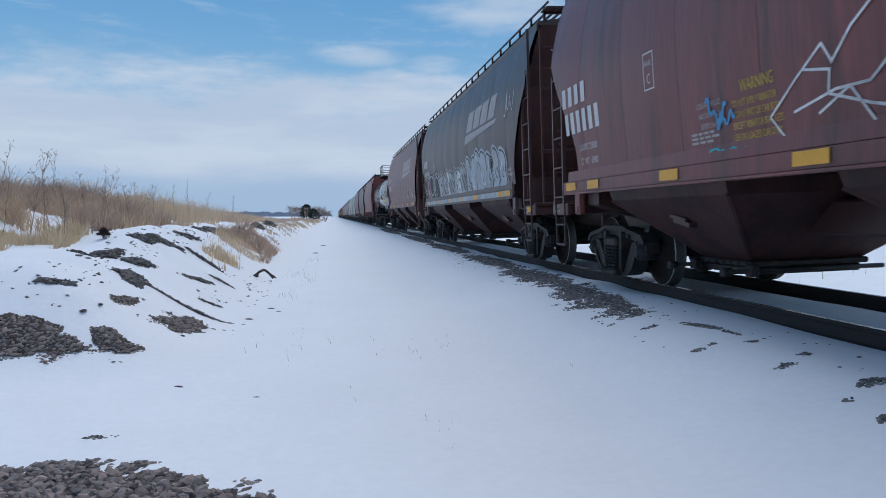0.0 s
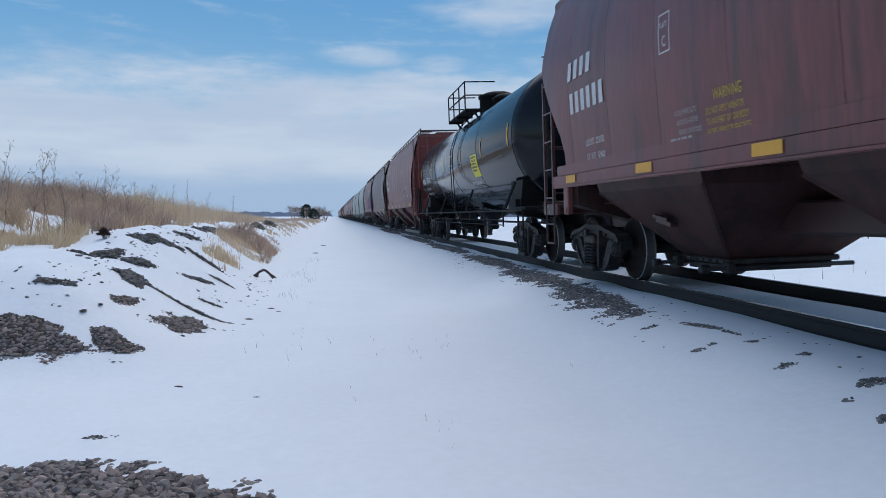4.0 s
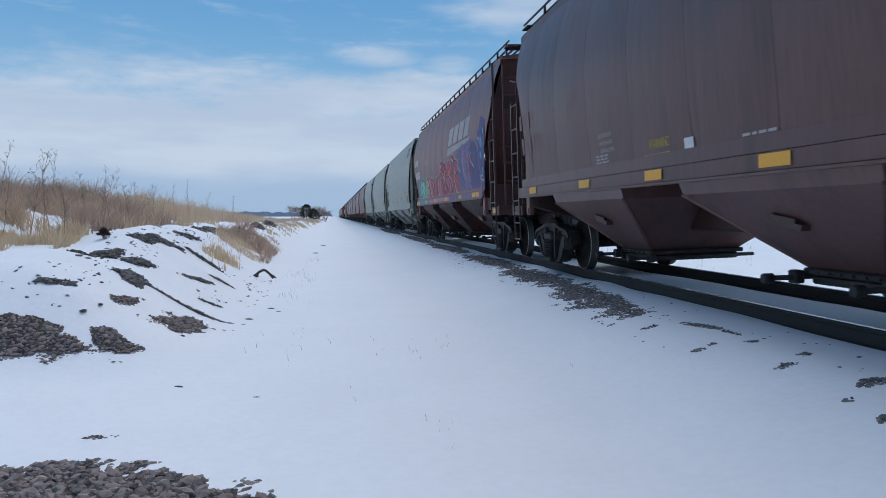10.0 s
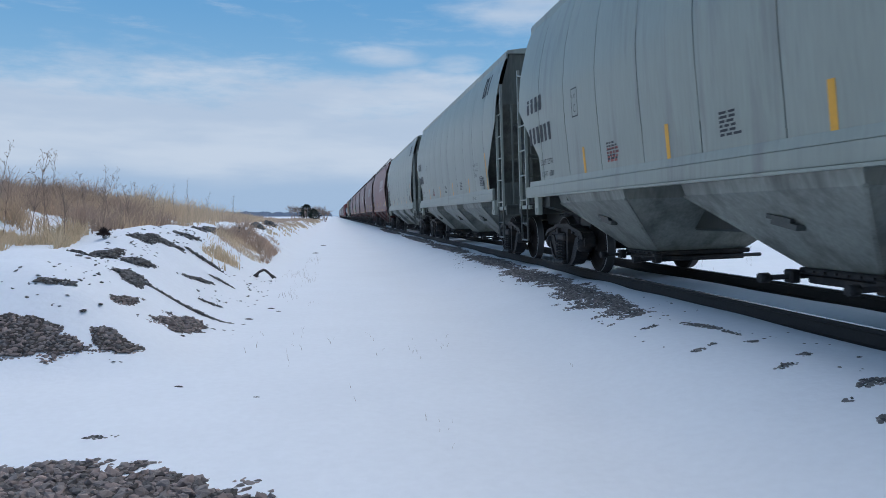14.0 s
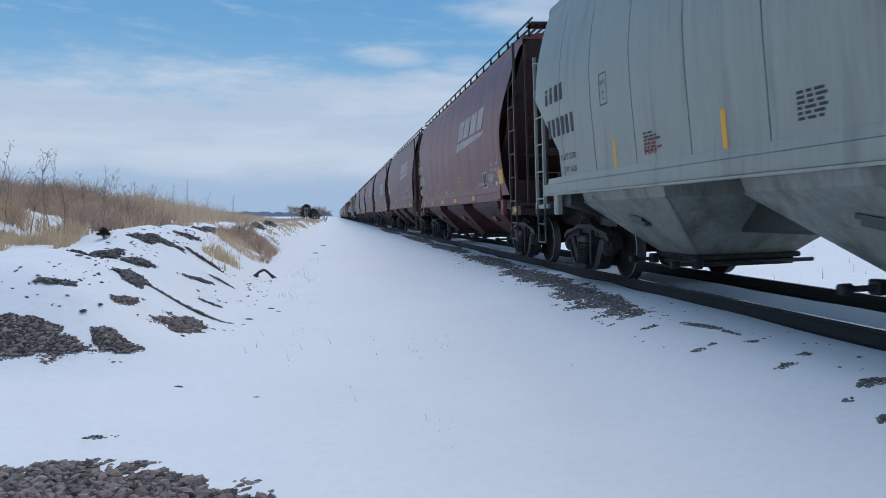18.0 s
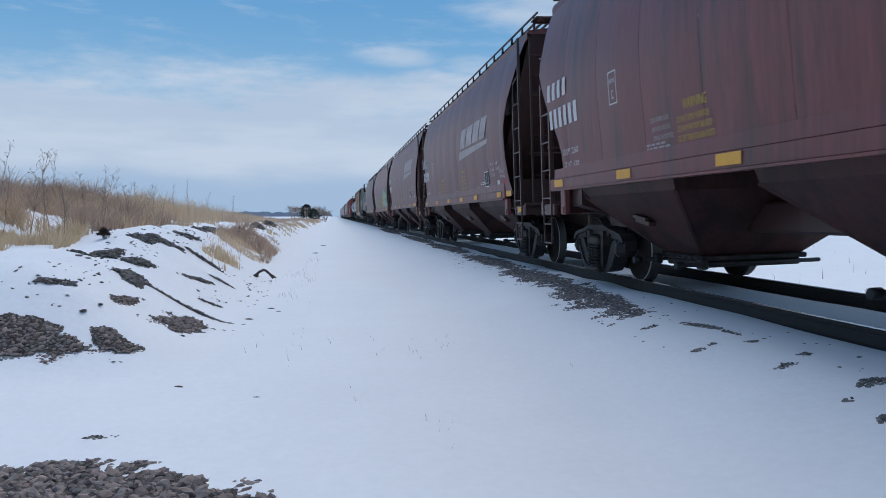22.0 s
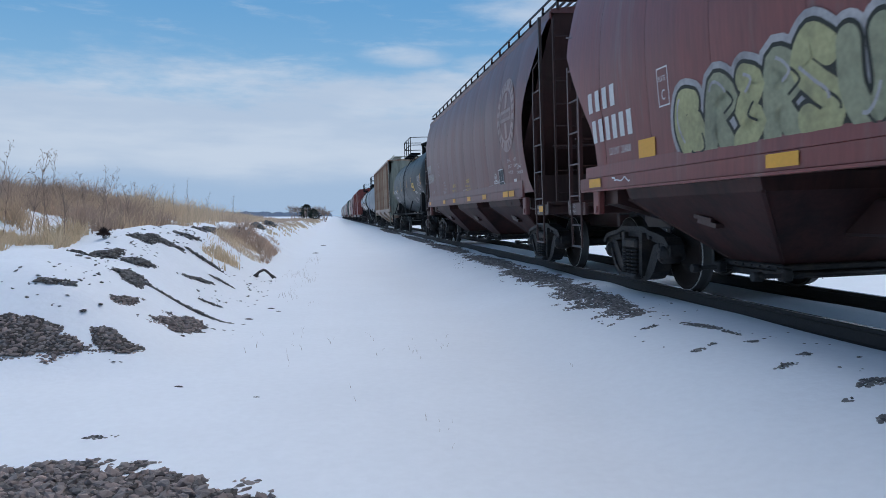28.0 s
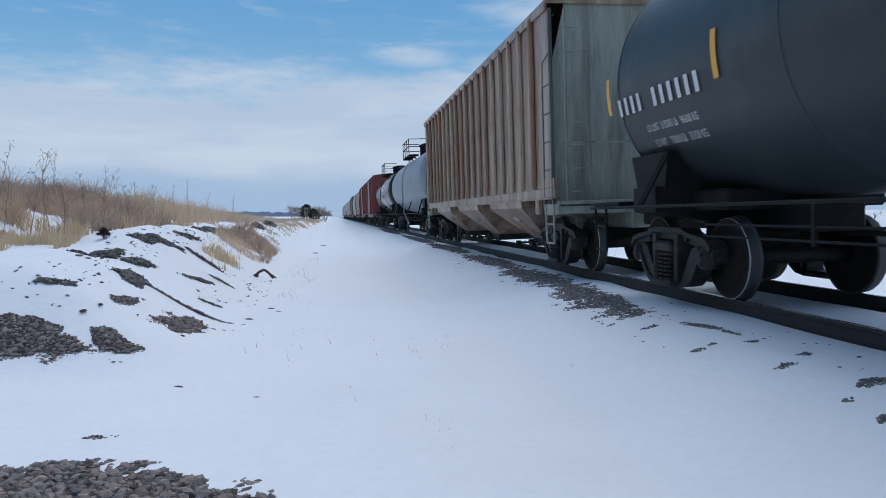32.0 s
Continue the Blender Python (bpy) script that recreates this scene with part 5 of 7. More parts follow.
blades("dry_grass", grass_spots(7500, -6.6, -3.75, 8.8, 13.2, 0.1, 0.36, 5, -0.04, (1.1, 1.0)), M_GRASS_PALE, "golden dry grass at the edge of the snowy bank", 0.0032, 5, 3.5)
blades("dry_grass", grass_spots(10500, -12, -3.7, 12.0, 24, 0.2, 0.62, 7, 0.12, (1.1, 0.8)), M_GRASS, "tall dry golden grass behind the bank", 0.0032, 7, 3.2)
blades("dry_grass", grass_spots(6500, -10, -3.8, 12.3, 21, 0.25, 0.68, 9, 0.15, (1.2, 0.9)), M_GRASS_BROWN, "brown dead weeds among the grass", 0.0028, 9, 3.5)
blades("dry_grass", grass_spots(21000, -26, -3.3, 20, 50, 0.38, 0.85, 11, -0.1, (0.3, 0.2)), M_GRASS, "field of tall dry grass", 0.0036, 11, 2.4)
blades("dry_grass", grass_spots(10000, -40, -3.8, 45, 120, 0.5, 1.0, 13, -0.1, (0.1, 0.06)), M_GRASS_BROWN, "far field of dry grass", 0.007, 13)
blades("dry_grass", grass_spots(1100, -3.2, -1.8, 16.6, 24.0, 0.1, 0.3, 15, -0.02, (1.4, 0.8), True), M_GRASS_PALE, "straw-coloured grass clump hanging over the bank", 0.0028, 15, 4.0)
blades("dry_grass", grass_spots(2300, -3.2, -1.7, 17.0, 30, 0.12, 0.42, 17, -0.05, (1.2, 0.7), True), M_GRASS_BROWN, "brown weed clump on the bank's flank", 0.0026, 17, 3.2)
blades("dry_grass", grass_spots(450, -2.7, -1.9, 14.6, 17.4, 0.1, 0.25, 19, -0.1, (1.2, 0.9), True), M_GRASS_PALE, "short straw on the snowy bank", 0.004, 19)
blades("dry_grass", grass_spots(1700, -3.2, -2.1, 30, 170, 0.2, 0.45, 21, 0.0, (0.9, 0.2)), M_GRASS_PALE, "pale grass along the foot of the far bank", 0.007, 21)
blades("dry_grass", grass_spots(9000, -6.5, -2.5, 25, 125, 0.3, 0.6, 27, -0.25, (0.5, 0.12)), M_GRASS_BROWN, "brown grass along the crest of the far bank", 0.004, 27, 2.2)
rng = random.Random(8)
sprigs = []
for cx, cy, n in ((-0.63, 24.1, 26), (-0.6, 17.7, 30), (-0.81, 14.5, 30), (0.87, 8.29, 7), (1.26, 8.5, 5), (0.51, 8.09, 4), (0.75, 5.22, 6), (2.21, 6.3, 3), (-0.9, 9.2, 4), (-0.42, 9.2, 8),
                  (0.09, 6.57, 2), (-0.75, 19.5, 20), (-0.3, 12.6, 4), (-1.05, 18.8, 12), (0.0, 9.1, 3), (-0.45, 7.6, 3)):
    for _ in range(n):
        sprigs.append((cx + rng.gauss(0, 0.006 * cy), cy + rng.gauss(0, 0.05 * cy), rng.uniform(0.03, 0.07) + 0.005 * cy * rng.random()))
blades("grass_sprigs", sprigs, M_WEED, "thin dead grass sprigs standing in clean snow", 0.0011, 23, 1.3)
blades("grass_sprigs", [(rng.uniform(9, 26), rng.uniform(6, 45), rng.uniform(0.1, 0.4)) for _ in range(130)], M_WEED, "scattered weeds in the snow beyond the track", 0.004, 25)


def weed_mesh(seed, height, spread, heads):
    def build(bm):
        r = random.Random(seed)
        p = Vector((0, 0, -0.05))
        d = Vector((r.uniform(-0.1, 0.1), r.uniform(-0.1, 0.1), 1)).normalized()
        n = 7
        for k in range(n):
            q = p + d * height / n
            rod(bm, p, q, 0.007 * (1 - 0.1 * k), 4, 0.007 * (1 - 0.1 * (k + 1)), caps=False)
            if k >= 2:
                for _ in range(3):
                    a = r.uniform(0, 6.28)
                    l = spread * r.uniform(0.4, 1) * (1.1 - 0.1 * k)
                    e = q + Vector((math.cos(a) * l * 0.6, math.sin(a) * l * 0.6, l))
                    rod(bm, q, e, 0.0035, 3, 0.002, caps=False)
                    for _ in range(heads):
                        h = e + Vector((r.uniform(-1, 1), r.uniform(-1, 1), r.uniform(-1, 1))) * 0.07
                        rod(bm, e, h, 0.002, 3, caps=False)
                        bmesh.ops.create_icosphere(bm, subdivisions=1, radius=r.uniform(0.005, 0.011), matrix=Matrix.Translation(h))
            p = q
            d = (d + Vector((r.uniform(-0.13, 0.13), r.uniform(-0.13, 0.13), 0))).normalized()
    return build


WEEDS = [mesh_of("weed:%d" % k, weed_mesh(40 + k, 0.9 + 0.12 * k, 0.25, 2 if k % 2 else 1)) for k in range(5)]


def weed(x, y, k, s):
    tagged(part("dead_weed", WEEDS[k % 5], M_WEED, None, m=pose(x, y, snow_height(x, y), 0, 0, 70 * k) @ Matrix.Scale(s * 0.88, 4)),
           "tall brown dead weed with dried seed heads", "weed", "weeds on the bank")


for k, (x, y, s) in enumerate(((-5.1, 11.9, 1.25), (-5.35, 12.2, 1.1), (-4.9, 12.0, 1.05), (-4.65, 12.3, 1.3), (-4.45, 12.6, 1.1), (-4.15, 12.4, 1.15), (-4.3, 13.0, 0.9), (-4.05, 13.8, 0.85),
                               (-3.9, 13.4, 0.9), (-4.1, 14.6, 0.9), (-3.85, 14.4, 0.85), (-3.9, 15.2, 0.9), (-4.2, 16.0, 0.9), (-4.0, 16.8, 0.85), (-4.6, 17.2, 0.95), (-5.2, 14.5, 1.0),
                               (-4.8, 15.5, 1.0), (-5.6, 13.6, 1.1), (-4.4, 19.0, 0.9), (-4.2, 21.0, 0.9), (-5.0, 20.0, 1.0), (-4.4, 24.0, 0.9), (-4.0, 18.2, 0.8), (-5.8, 16.6, 1.0),
                               (-2.3, 26.0, 0.5), (-2.1, 23.0, 0.45), (-2.5, 29.0, 0.5), (-4.6, 28.0, 1.0), (-4.3, 33.0, 1.0), (-5.5, 30.0, 1.1))):
    weed(x, y, k, s)


def thicket(n, x0, x1, y0, y1, h0, h1, seed, name, label):
    """Fine twigs that fork upward."""
    r = random.Random(seed)
    verts, faces = [], []
    for _ in range(n):
        x, y = r.uniform(x0, x1), r.uniform(y0, y1)
        if noise.noise((x * 0.7, y * 0.5, seed)) < -0.12:
            continue
        z = snow_height(x, y) - 0.02
        h = r.uniform(h0, h1) * (0.85 + 0.8 * noise.noise((x * 1.5, y * 1.1, 9)))
        for _ in range(6):
            ax, ay = r.gauss(0, 0.45) * h, r.gauss(0, 0.45) * h
            w = 0.0035 * (1 + y / 25)
            k = len(verts)
            mx, my = ax * 0.35, ay * 0.35
            verts += [(x - w, y, z), (x + w, y, z), (x + mx + w * 0.7, y + my, z + h * 0.55), (x + mx - w * 0.7, y + my, z + h * 0.55), (x + ax, y + ay, z + h * r.uniform(0.8, 1.0))]
            faces += [(k, k + 1, k + 2), (k, k + 2, k + 3), (k + 3, k + 2, k + 4)]
    me = mesh_from(name, np.array(verts), np.array(faces), M_BRUSH, False)
    tagged(new(name, me), label, "brush", kind="stuff")


thicket(1700, -9.5, -3.95, 13.3, 19.5, 0.3, 0.7, 3, "brush", "grey-brown leafless brush in the snow")
thicket(350, -3.0, -1.8, 20, 27, 0.2, 0.42, 5, "brush", "low leafless brush on the bank")
thicket(420, 19, 30, 9, 30, 0.25, 0.7, 6, "brush", "leafless brush beyond the track")


def shrub(x, y, s):
    def build(bm):
        r = random.Random(2)
        rod(bm, (0, 0, -0.05), (0, 0, 0.3), 0.02, 6)
        for _ in range(260):
            a, e = r.uniform(0, 6.28), r.uniform(-0.2, 1.4)
            d = Vector((math.cos(a) * math.cos(e), math.sin(a) * math.cos(e), math.sin(e)))
            p = Vector((0, 0, 0.1)) + d * r.uniform(0.02, 0.1)
            q = p + (d + Vector((r.gauss(0, 0.5), r.gauss(0, 0.5), r.gauss(0, 0.5)))) * r.uniform(0.04, 0.1)
            rod(bm, p, q, 0.011, 3, 0.004, caps=False)
    tagged(part("juniper_shrub", build, mat("dark_shrub", (0.05, 0.03, 0.025), rough=0.9, var=0.3), None, m=pose(x, y, snow_height(x, y)) @ Matrix.Scale(s, 4)), "small dark reddish-brown shrub in the snow", "shrub")


shrub(-3.62, 12.55, 0.62)


# ---- far trees and woods ----
def evergreen(x, y, h, label):
    tree = thing("evergreen_tree", pose(x, y, snow_height(x, y) - 0.05), label, "tree")
    part("trunk", lambda bm: rod(bm, (0, 0, 0), (0.05, 0, h * 0.8), 0.1, 8, 0.03), M_WEED, tree)

    def crown(bm):
        r = random.Random(int(h * 10))
        for _ in range(900):
            f = r.random() ** 0.8
            a = r.uniform(0, 6.28)
            rad = h * 0.42 * math.sin(math.pi * (0.18 + 0.82 * f)) ** 0.8 * r.uniform(0.4, 1.15) * (1 + 0.3 * math.sin(3 * a + 4 * f)) + 0.05
            p = Vector((math.cos(a) * rad, math.sin(a) * rad, h * (0.1 + 0.88 * f)))
            d = Vector((math.cos(a), math.sin(a), r.uniform(0.0, 0.9))) * h * 0.07
            s = Vector((-math.sin(a), math.cos(a), 0)) * h * 0.03
            bm.faces.new([bm.verts.new(q) for q in (p - s, p + s, p + d)])
            bm.faces.new([bm.verts.new(q) for q in (p - Vector((0, 0, h * 0.02)), p + Vector((0, 0, h * 0.03)), p + d)])
    part("crown", crown, M_EVERGREEN, tree, "dense dark green needles")


evergreen(-4.0, 115, 2.3, "dark evergreen standing alone by the track")
evergreen(-3.1, 122, 1.8, "small dark evergreen near the track")


def bare_bush(x, y, h, seed):
    def build(bm):
        r = random.Random(seed)
        for _ in range(10):
            a = r.uniform(0, 6.28)
            p = Vector((r.uniform(-0.4, 0.4), r.uniform(-0.4, 0.4), 0))
            d = Vector((math.cos(a) * 0.35, math.sin(a) * 0.35, 1))
            q = p + d * h * 0.5
            rod(bm, p, q, 0.035, 4, 0.02, caps=False)
            for _ in range(6):
                e = q + (d + Vector((r.gauss(0, 0.5), r.gauss(0, 0.5), r.gauss(0, 0.2)))) * h * 0.4 * r.uniform(0.4, 1)
                rod(bm, q, e, 0.02, 3, 0.008, caps=False)
                for _ in range(4):
                    g = e + Vector((r.gauss(0, 0.3), r.gauss(0, 0.3), abs(r.gauss(0, 0.3)))) * h * 0.2
                    rod(bm, q.lerp(e, 0.7), g, 0.012, 3, 0.006, caps=False)
    tagged(part("bare_bush", build, M_BRUSH, None, m=pose(x, y, snow_height(x, y) - 0.05)), "leafless grey-brown bush along the track", "bush", "bushes along the track")


for k, (x, y, h) in enumerate(((-5.6, 112, 2.2), (-4.9, 118, 1.9), (-3.0, 150, 2.6), (-1.9, 165, 2.8), (-6.4, 170, 2.6), (-2.2, 210, 2.8), (-4.5, 240, 3.0), (-3.6, 135, 2.2))):
    bare_bush(x, y, h, k)


def far_woods():
    r = random.Random(5)
    verts, faces = [], []
    for k in range(2600):
        a = radians(r.uniform(-48, 62))
        d = r.uniform(950, 1500)
        h = r.uniform(5, 11) * (0.7 + 0.6 * noise.noise((a * 9, 0, 3)))
        if noise.noise((a * 14, 0, 9)) < -0.22:
            continue
        x, y = d * math.sin(a), d * math.cos(a)
        if abs(x - TRACK_X) < 12:
            continue
        w = r.uniform(3, 8)
        b = len(verts)
        verts += [(x - w, y, -1), (x + w, y, -1), (x + w * 0.8, y, h * 0.7), (x + w * r.uniform(-0.3, 0.4), y + 1, h), (x - w * 0.8, y, h * 0.75), (x, y + w, -1), (x, y + w * 0.8, h * 0.7)]
        faces += [(b, b + 1, b + 2), (b, b + 2, b + 3), (b, b + 3, b + 4), (b + 1, b + 5, b + 6), (b + 1, b + 6, b + 3)]
    me = mesh_from("far_woods", np.array(verts), np.array(faces), M_FARWOOD)
    tagged(new("far_woods", me), "low bluish line of far woods on the horizon", "woods", kind="stuff")


far_woods()

# ---- lettering, emblems and graffiti on the cars ----
def gpaint(name, c):
    return mat("spray_" + name, c, rough=0.6, var=0.3, scale=2.4, bump=0.02, fine=18, dirt=tuple(0.45 * v + 0.02 for v in c), dirt_amount=0.3)


G = {"silver": gpaint("silver", (0.42, 0.45, 0.48)), "black": gpaint("black", (0.02, 0.02, 0.0125)), "white": gpaint("white", (0.66, 0.66, 0.66)),
     "teal": gpaint("teal", (0.05, 0.36, 0.42)), "lime": gpaint("lime", (0.36, 0.44, 0.22)), "purple": gpaint("purple", (0.13, 0.115, 0.25)),
     "red": gpaint("red", (0.42, 0.06, 0.075)), "pink": gpaint("pink", (0.5, 0.22, 0.28)), "blue": gpaint("blue", (0.08, 0.28, 0.5)),
     "straw": gpaint("straw", (0.36, 0.34, 0.17)), "mist": gpaint("mist", (0.36, 0.34, 0.34)), "orange": gpaint("orange", (0.6, 0.32, 0.05)),
     "violet": gpaint("violet", (0.2, 0.15, 0.28)), "crimson": gpaint("crimson", (0.3, 0.03, 0.05)), "wine": gpaint("wine", (0.2, 0.03, 0.045)),
     "slate": gpaint("slate", (0.06, 0.07, 0.09)), "blush": gpaint("blush", (0.36, 0.2, 0.27)), "indigo": gpaint("indigo", (0.08, 0.07, 0.2)), "fade": gpaint("fade", (0.2, 0.5, 0.36)), "khaki": gpaint("khaki", (0.27, 0.27, 0.17)), "mint": gpaint("mint", (0.3, 0.5, 0.42))}


# abstract letter-like strokes in a unit box: bends, arches, loops
SKELETONS = (((0.95, 0.85), (0.5, 1.0), (0.1, 0.75), (0.5, 0.5), (0.9, 0.28), (0.5, 0.0), (0.05, 0.12)),
             ((0.05, 0.0), (0.1, 0.7), (0.5, 1.0), (0.9, 0.7), (0.95, 0.0)),
             ((0.08, 1.0), (0.05, 0.4), (0.45, 0.0), (0.9, 0.35), (0.92, 1.0)),
             ((0.9, 0.9), (0.35, 0.95), (0.05, 0.5), (0.35, 0.05), (0.95, 0.1), (0.9, 0.5), (0.55, 0.48)),
             ((0.1, 0.0), (0.15, 1.0), (0.85, 0.8), (0.35, 0.5), (0.95, 0.0)),
             ((0.3, 1.0), (0.75, 0.85), (0.3, 0.5), (0.8, 0.3), (0.2, 0.0)))


def soft_line(pts, steps=6):
    """A smooth line through points."""
    p = [pts[0]] + list(pts) + [pts[-1]]
    out = []
    for k in range(1, len(p) - 2):
        for j in range(steps):
            t = j / steps
            out.append(tuple(0.5 * (2 * p[k][q] + (p[k + 1][q] - p[k - 1][q]) * t + (2 * p[k - 1][q] - 5 * p[k][q] + 4 * p[k + 1][q] - p[k + 2][q]) * t * t
                                    + (3 * p[k][q] - p[k - 1][q] - 3 * p[k + 1][q] + p[k + 2][q]) * t ** 3) for q in (0, 1)))
    return out + [pts[-1]]


def floor_at(polys, low):
    return [[(a, max(z, low)) for a, z in poly] for poly in polys]


def bubbles(car, side, a0, a1, z0, z1, n, fills, seed, outline="black", halo=None, inner=True, lean=0.12, fat=0.42, light="white"):
    """A row of swollen overlapping strokes with outlines, as sprayed lettering that no one can read."""
    rng = random.Random(seed)
    w = (a1 - a0) / n
    low = 1.415
    for k in range(n):
        h = (z1 - z0) * rng.uniform(0.85, 1.0)
        tw = min(w, h) * fat
        ln = lean * rng.uniform(-1, 1.2)
        skel = [(a0 + k * w + tw * 0.35 + (w * 1.12 - tw * 0.7) * x + ln * y, z0 + tw * 0.5 + (h - tw) * y) for x, y in SKELETONS[rng.randrange(6)]]
        line = soft_line(skel)
        ends = (line[0], line[-1])
        up = 0.0132 + 0.0006 * (k % 3)
        for name, grow, colour, lift in (("spray_halo", 0.2, halo, 0.0), ("spray_outline", 0.075, outline, 0.002), ("spray_fill", 0.0, fills[k % len(fills)], 0.004)):
            if not colour:
                continue
            ww = tw + grow
            marks(car, name, floor_at(stroke(line, ww), low), side, G[colour], up + lift)
            for e in ends:
                marks(car, name, floor_at(disc(e[0], e[1], ww / 2, ww / 2, 18), low), side, G[colour], up + lift + 0.0003)
        if inner:
            m = len(line)
            lo = rng.randrange(2, m // 2)
            shine = [(a - tw * 0.22, z + tw * 0.2) for a, z in line[lo:lo + m // 3]]
            marks(car, "spray_highlight", stroke(shine, tw * 0.12), side, G[light], up + 0.0062)
            lo = rng.randrange(m // 3, m // 2)
            shade = [(a + tw * 0.25, z - tw * 0.15) for a, z in line[lo:lo + m // 3]]
            marks(car, "spray_line", floor_at(stroke(shade, tw * 0.1), low), side, G[outline], up + 0.0058)


def scrawl(car, side, a0, a1, z0, z1, n, colour, seed, w=0.03, sharp=False, lift=0.021):
    """One looping or angular sprayed line."""
    rng = random.Random(seed)
    pts = []
    for k in range(n):
        f = k / (n - 1)
        pts.append((a0 + (a1 - a0) * f + rng.uniform(-0.5, 0.5) * (a1 - a0) / n * 2, rng.uniform(z0, z1)))
    if not sharp:
        fine = []
        for p, q, r in zip(pts, pts[1:], pts[2:]):
            for j in range(5):
                t = j / 5
                m0, m1 = ((p[0] + q[0]) / 2, (p[1] + q[1]) / 2), ((q[0] + r[0]) / 2, (q[1] + r[1]) / 2)
                fine.append(((1 - t) ** 2 * m0[0] + 2 * t * (1 - t) * q[0] + t * t * m1[0], (1 - t) ** 2 * m0[1] + 2 * t * (1 - t) * q[1] + t * t * m1[1]))
        pts = fine
    marks(car, "spray_scrawl", stroke(pts, w), side, G[colour], lift)


def emblem(car, side, a0, z0, w, h, material):
    """The slanted emblem: four leaning blocks over a bar."""
    lean = 0.26 * h
    bw = w * 0.225
    polys = []
    b, t = z0 + h * 0.31, z0 + h * 0.84
    slant = lambda q: lean * (q - z0) / h * 2.2

    def piece(a, w1, q0, q1):
        polys.append([(a + slant(q0), q0), (a + w1 + slant(q0), q0), (a + w1 + slant(q1), q1), (a + slant(q1), q1)])
    for k in range(4):                       # four plain leaning blocks
        piece(a0 + 0.1 + k * w * 0.245, bw * (0.9, 0.92, 0.9, 0.8)[k], b, t)
    marks(car, "emblem_block", polys, side, material, 0.012)
    marks(car, "emblem_bar", [[(a0, z0), (a0 + w + lean * 0.5, z0 + h * 0.14), (a0 + w + lean, z0 + h * 0.24), (a0 + lean * 0.9, z0 + h * 0.24)]], side, material, 0.012)


def round_emblem(car, side, a, z, r, material):
    marks(car, "emblem_ring", ring(a, z, r, r, 0.035, 36) + ring(a, z, r * 0.98, r * 0.98, r * 0.30, 36), side, material, 0.012)
    glyphs = []
    for k in range(22):
        if k in (5, 16):
            continue
        t = 2 * math.pi * k / 22
        c, s = math.cos(t), math.sin(t)
        q, d = r * 0.76, r * 0.2
        glyphs.append([(a + c * q - s * 0.035, z + s * q + c * 0.035), (a + c * q + s * 0.035, z + s * q - c * 0.035),
                       (a + c * (q + d) + s * 0.035, z + s * (q + d) - c * 0.035), (a + c * (q + d) - s * 0.035, z + s * (q + d) + c * 0.035)])
    ink = M_STENCILK if material is M_WHITE else BROWN_PINK
    marks(car, "emblem_glyph", glyphs, side, ink, 0.0145)
    arm = r * 0.13
    marks(car, "emblem_cross", [bar(a - arm, z - r * 0.62, 2 * arm, r * 0.42), bar(a - arm, z + r * 0.2, 2 * arm, r * 0.42), bar(a - r * 0.6, z - r * 0.16, r * 1.2, r * 0.32)], side, material, 0.012)
    marks(car, "emblem_glyph", bars_row(a - r * 0.5, z - r * 0.07, 7, r * 0.1, r * 0.14, r * 0.05), side, ink, 0.0145)


def small_print(car, side, a, z, rows, w, h, material, seed=1):
    """Stencilled lines too small to read: short bars."""
    rng = random.Random(seed)
    polys = []
    for k in range(rows):
        x = a
        while x < a + w * rng.uniform(0.75, 1):
            q = rng.uniform(0.05, 0.14)
            polys.append(bar(x, z - k * h * 1.7, q, h))
            x += q + 0.03
    marks(car, "small_print", polys, side, material, 0.012)


def rear_marks(car, i, side, material, weights):
    """Reporting mark and number as plain bars, weights in words, and the clearance box."""
    a, zl, zn, zw, grow = REAR.get(i, (-7.2, 2.7, 2.25, 1.88, 1.0))
    for k, q in enumerate(bars_row(a, zl, 4, 0.15 * grow, 0.27 * grow, 0.115 * grow)):
        marks(car, "reporting_mark", [q], side, material, 0.012)
    for q in bars_row(a + 0.07, zn, 6, 0.14 * grow, 0.3 * grow, 0.1 * grow):
        marks(car, "car_number", [q], side, material, 0.012)
    stencil(car, "LD LMT  %s" % weights[0], 0.13, a + 0.6, zw, side, material)
    stencil(car, "LT  WT   %s" % weights[1], 0.13, a + 0.62, zw - 0.2, side, material)
    small_print(car, side, a + 0.65, zw - 0.33, 1, 0.75, 0.035, material, 3)
    b, z = PLATE.get(i, (-4.5, 2.38))
    marks(car, "clearance_box", stroke([(b, z), (b + 0.25, z), (b + 0.25, z + 0.4), (b, z + 0.4), (b, z)], 0.016), side, material, 0.012)
    stencil(car, "PLATE", 0.08, b + 0.025, z + 0.26, side, material)
    stencil(car, "C", 0.16, b + 0.075, z + 0.06, side, material)


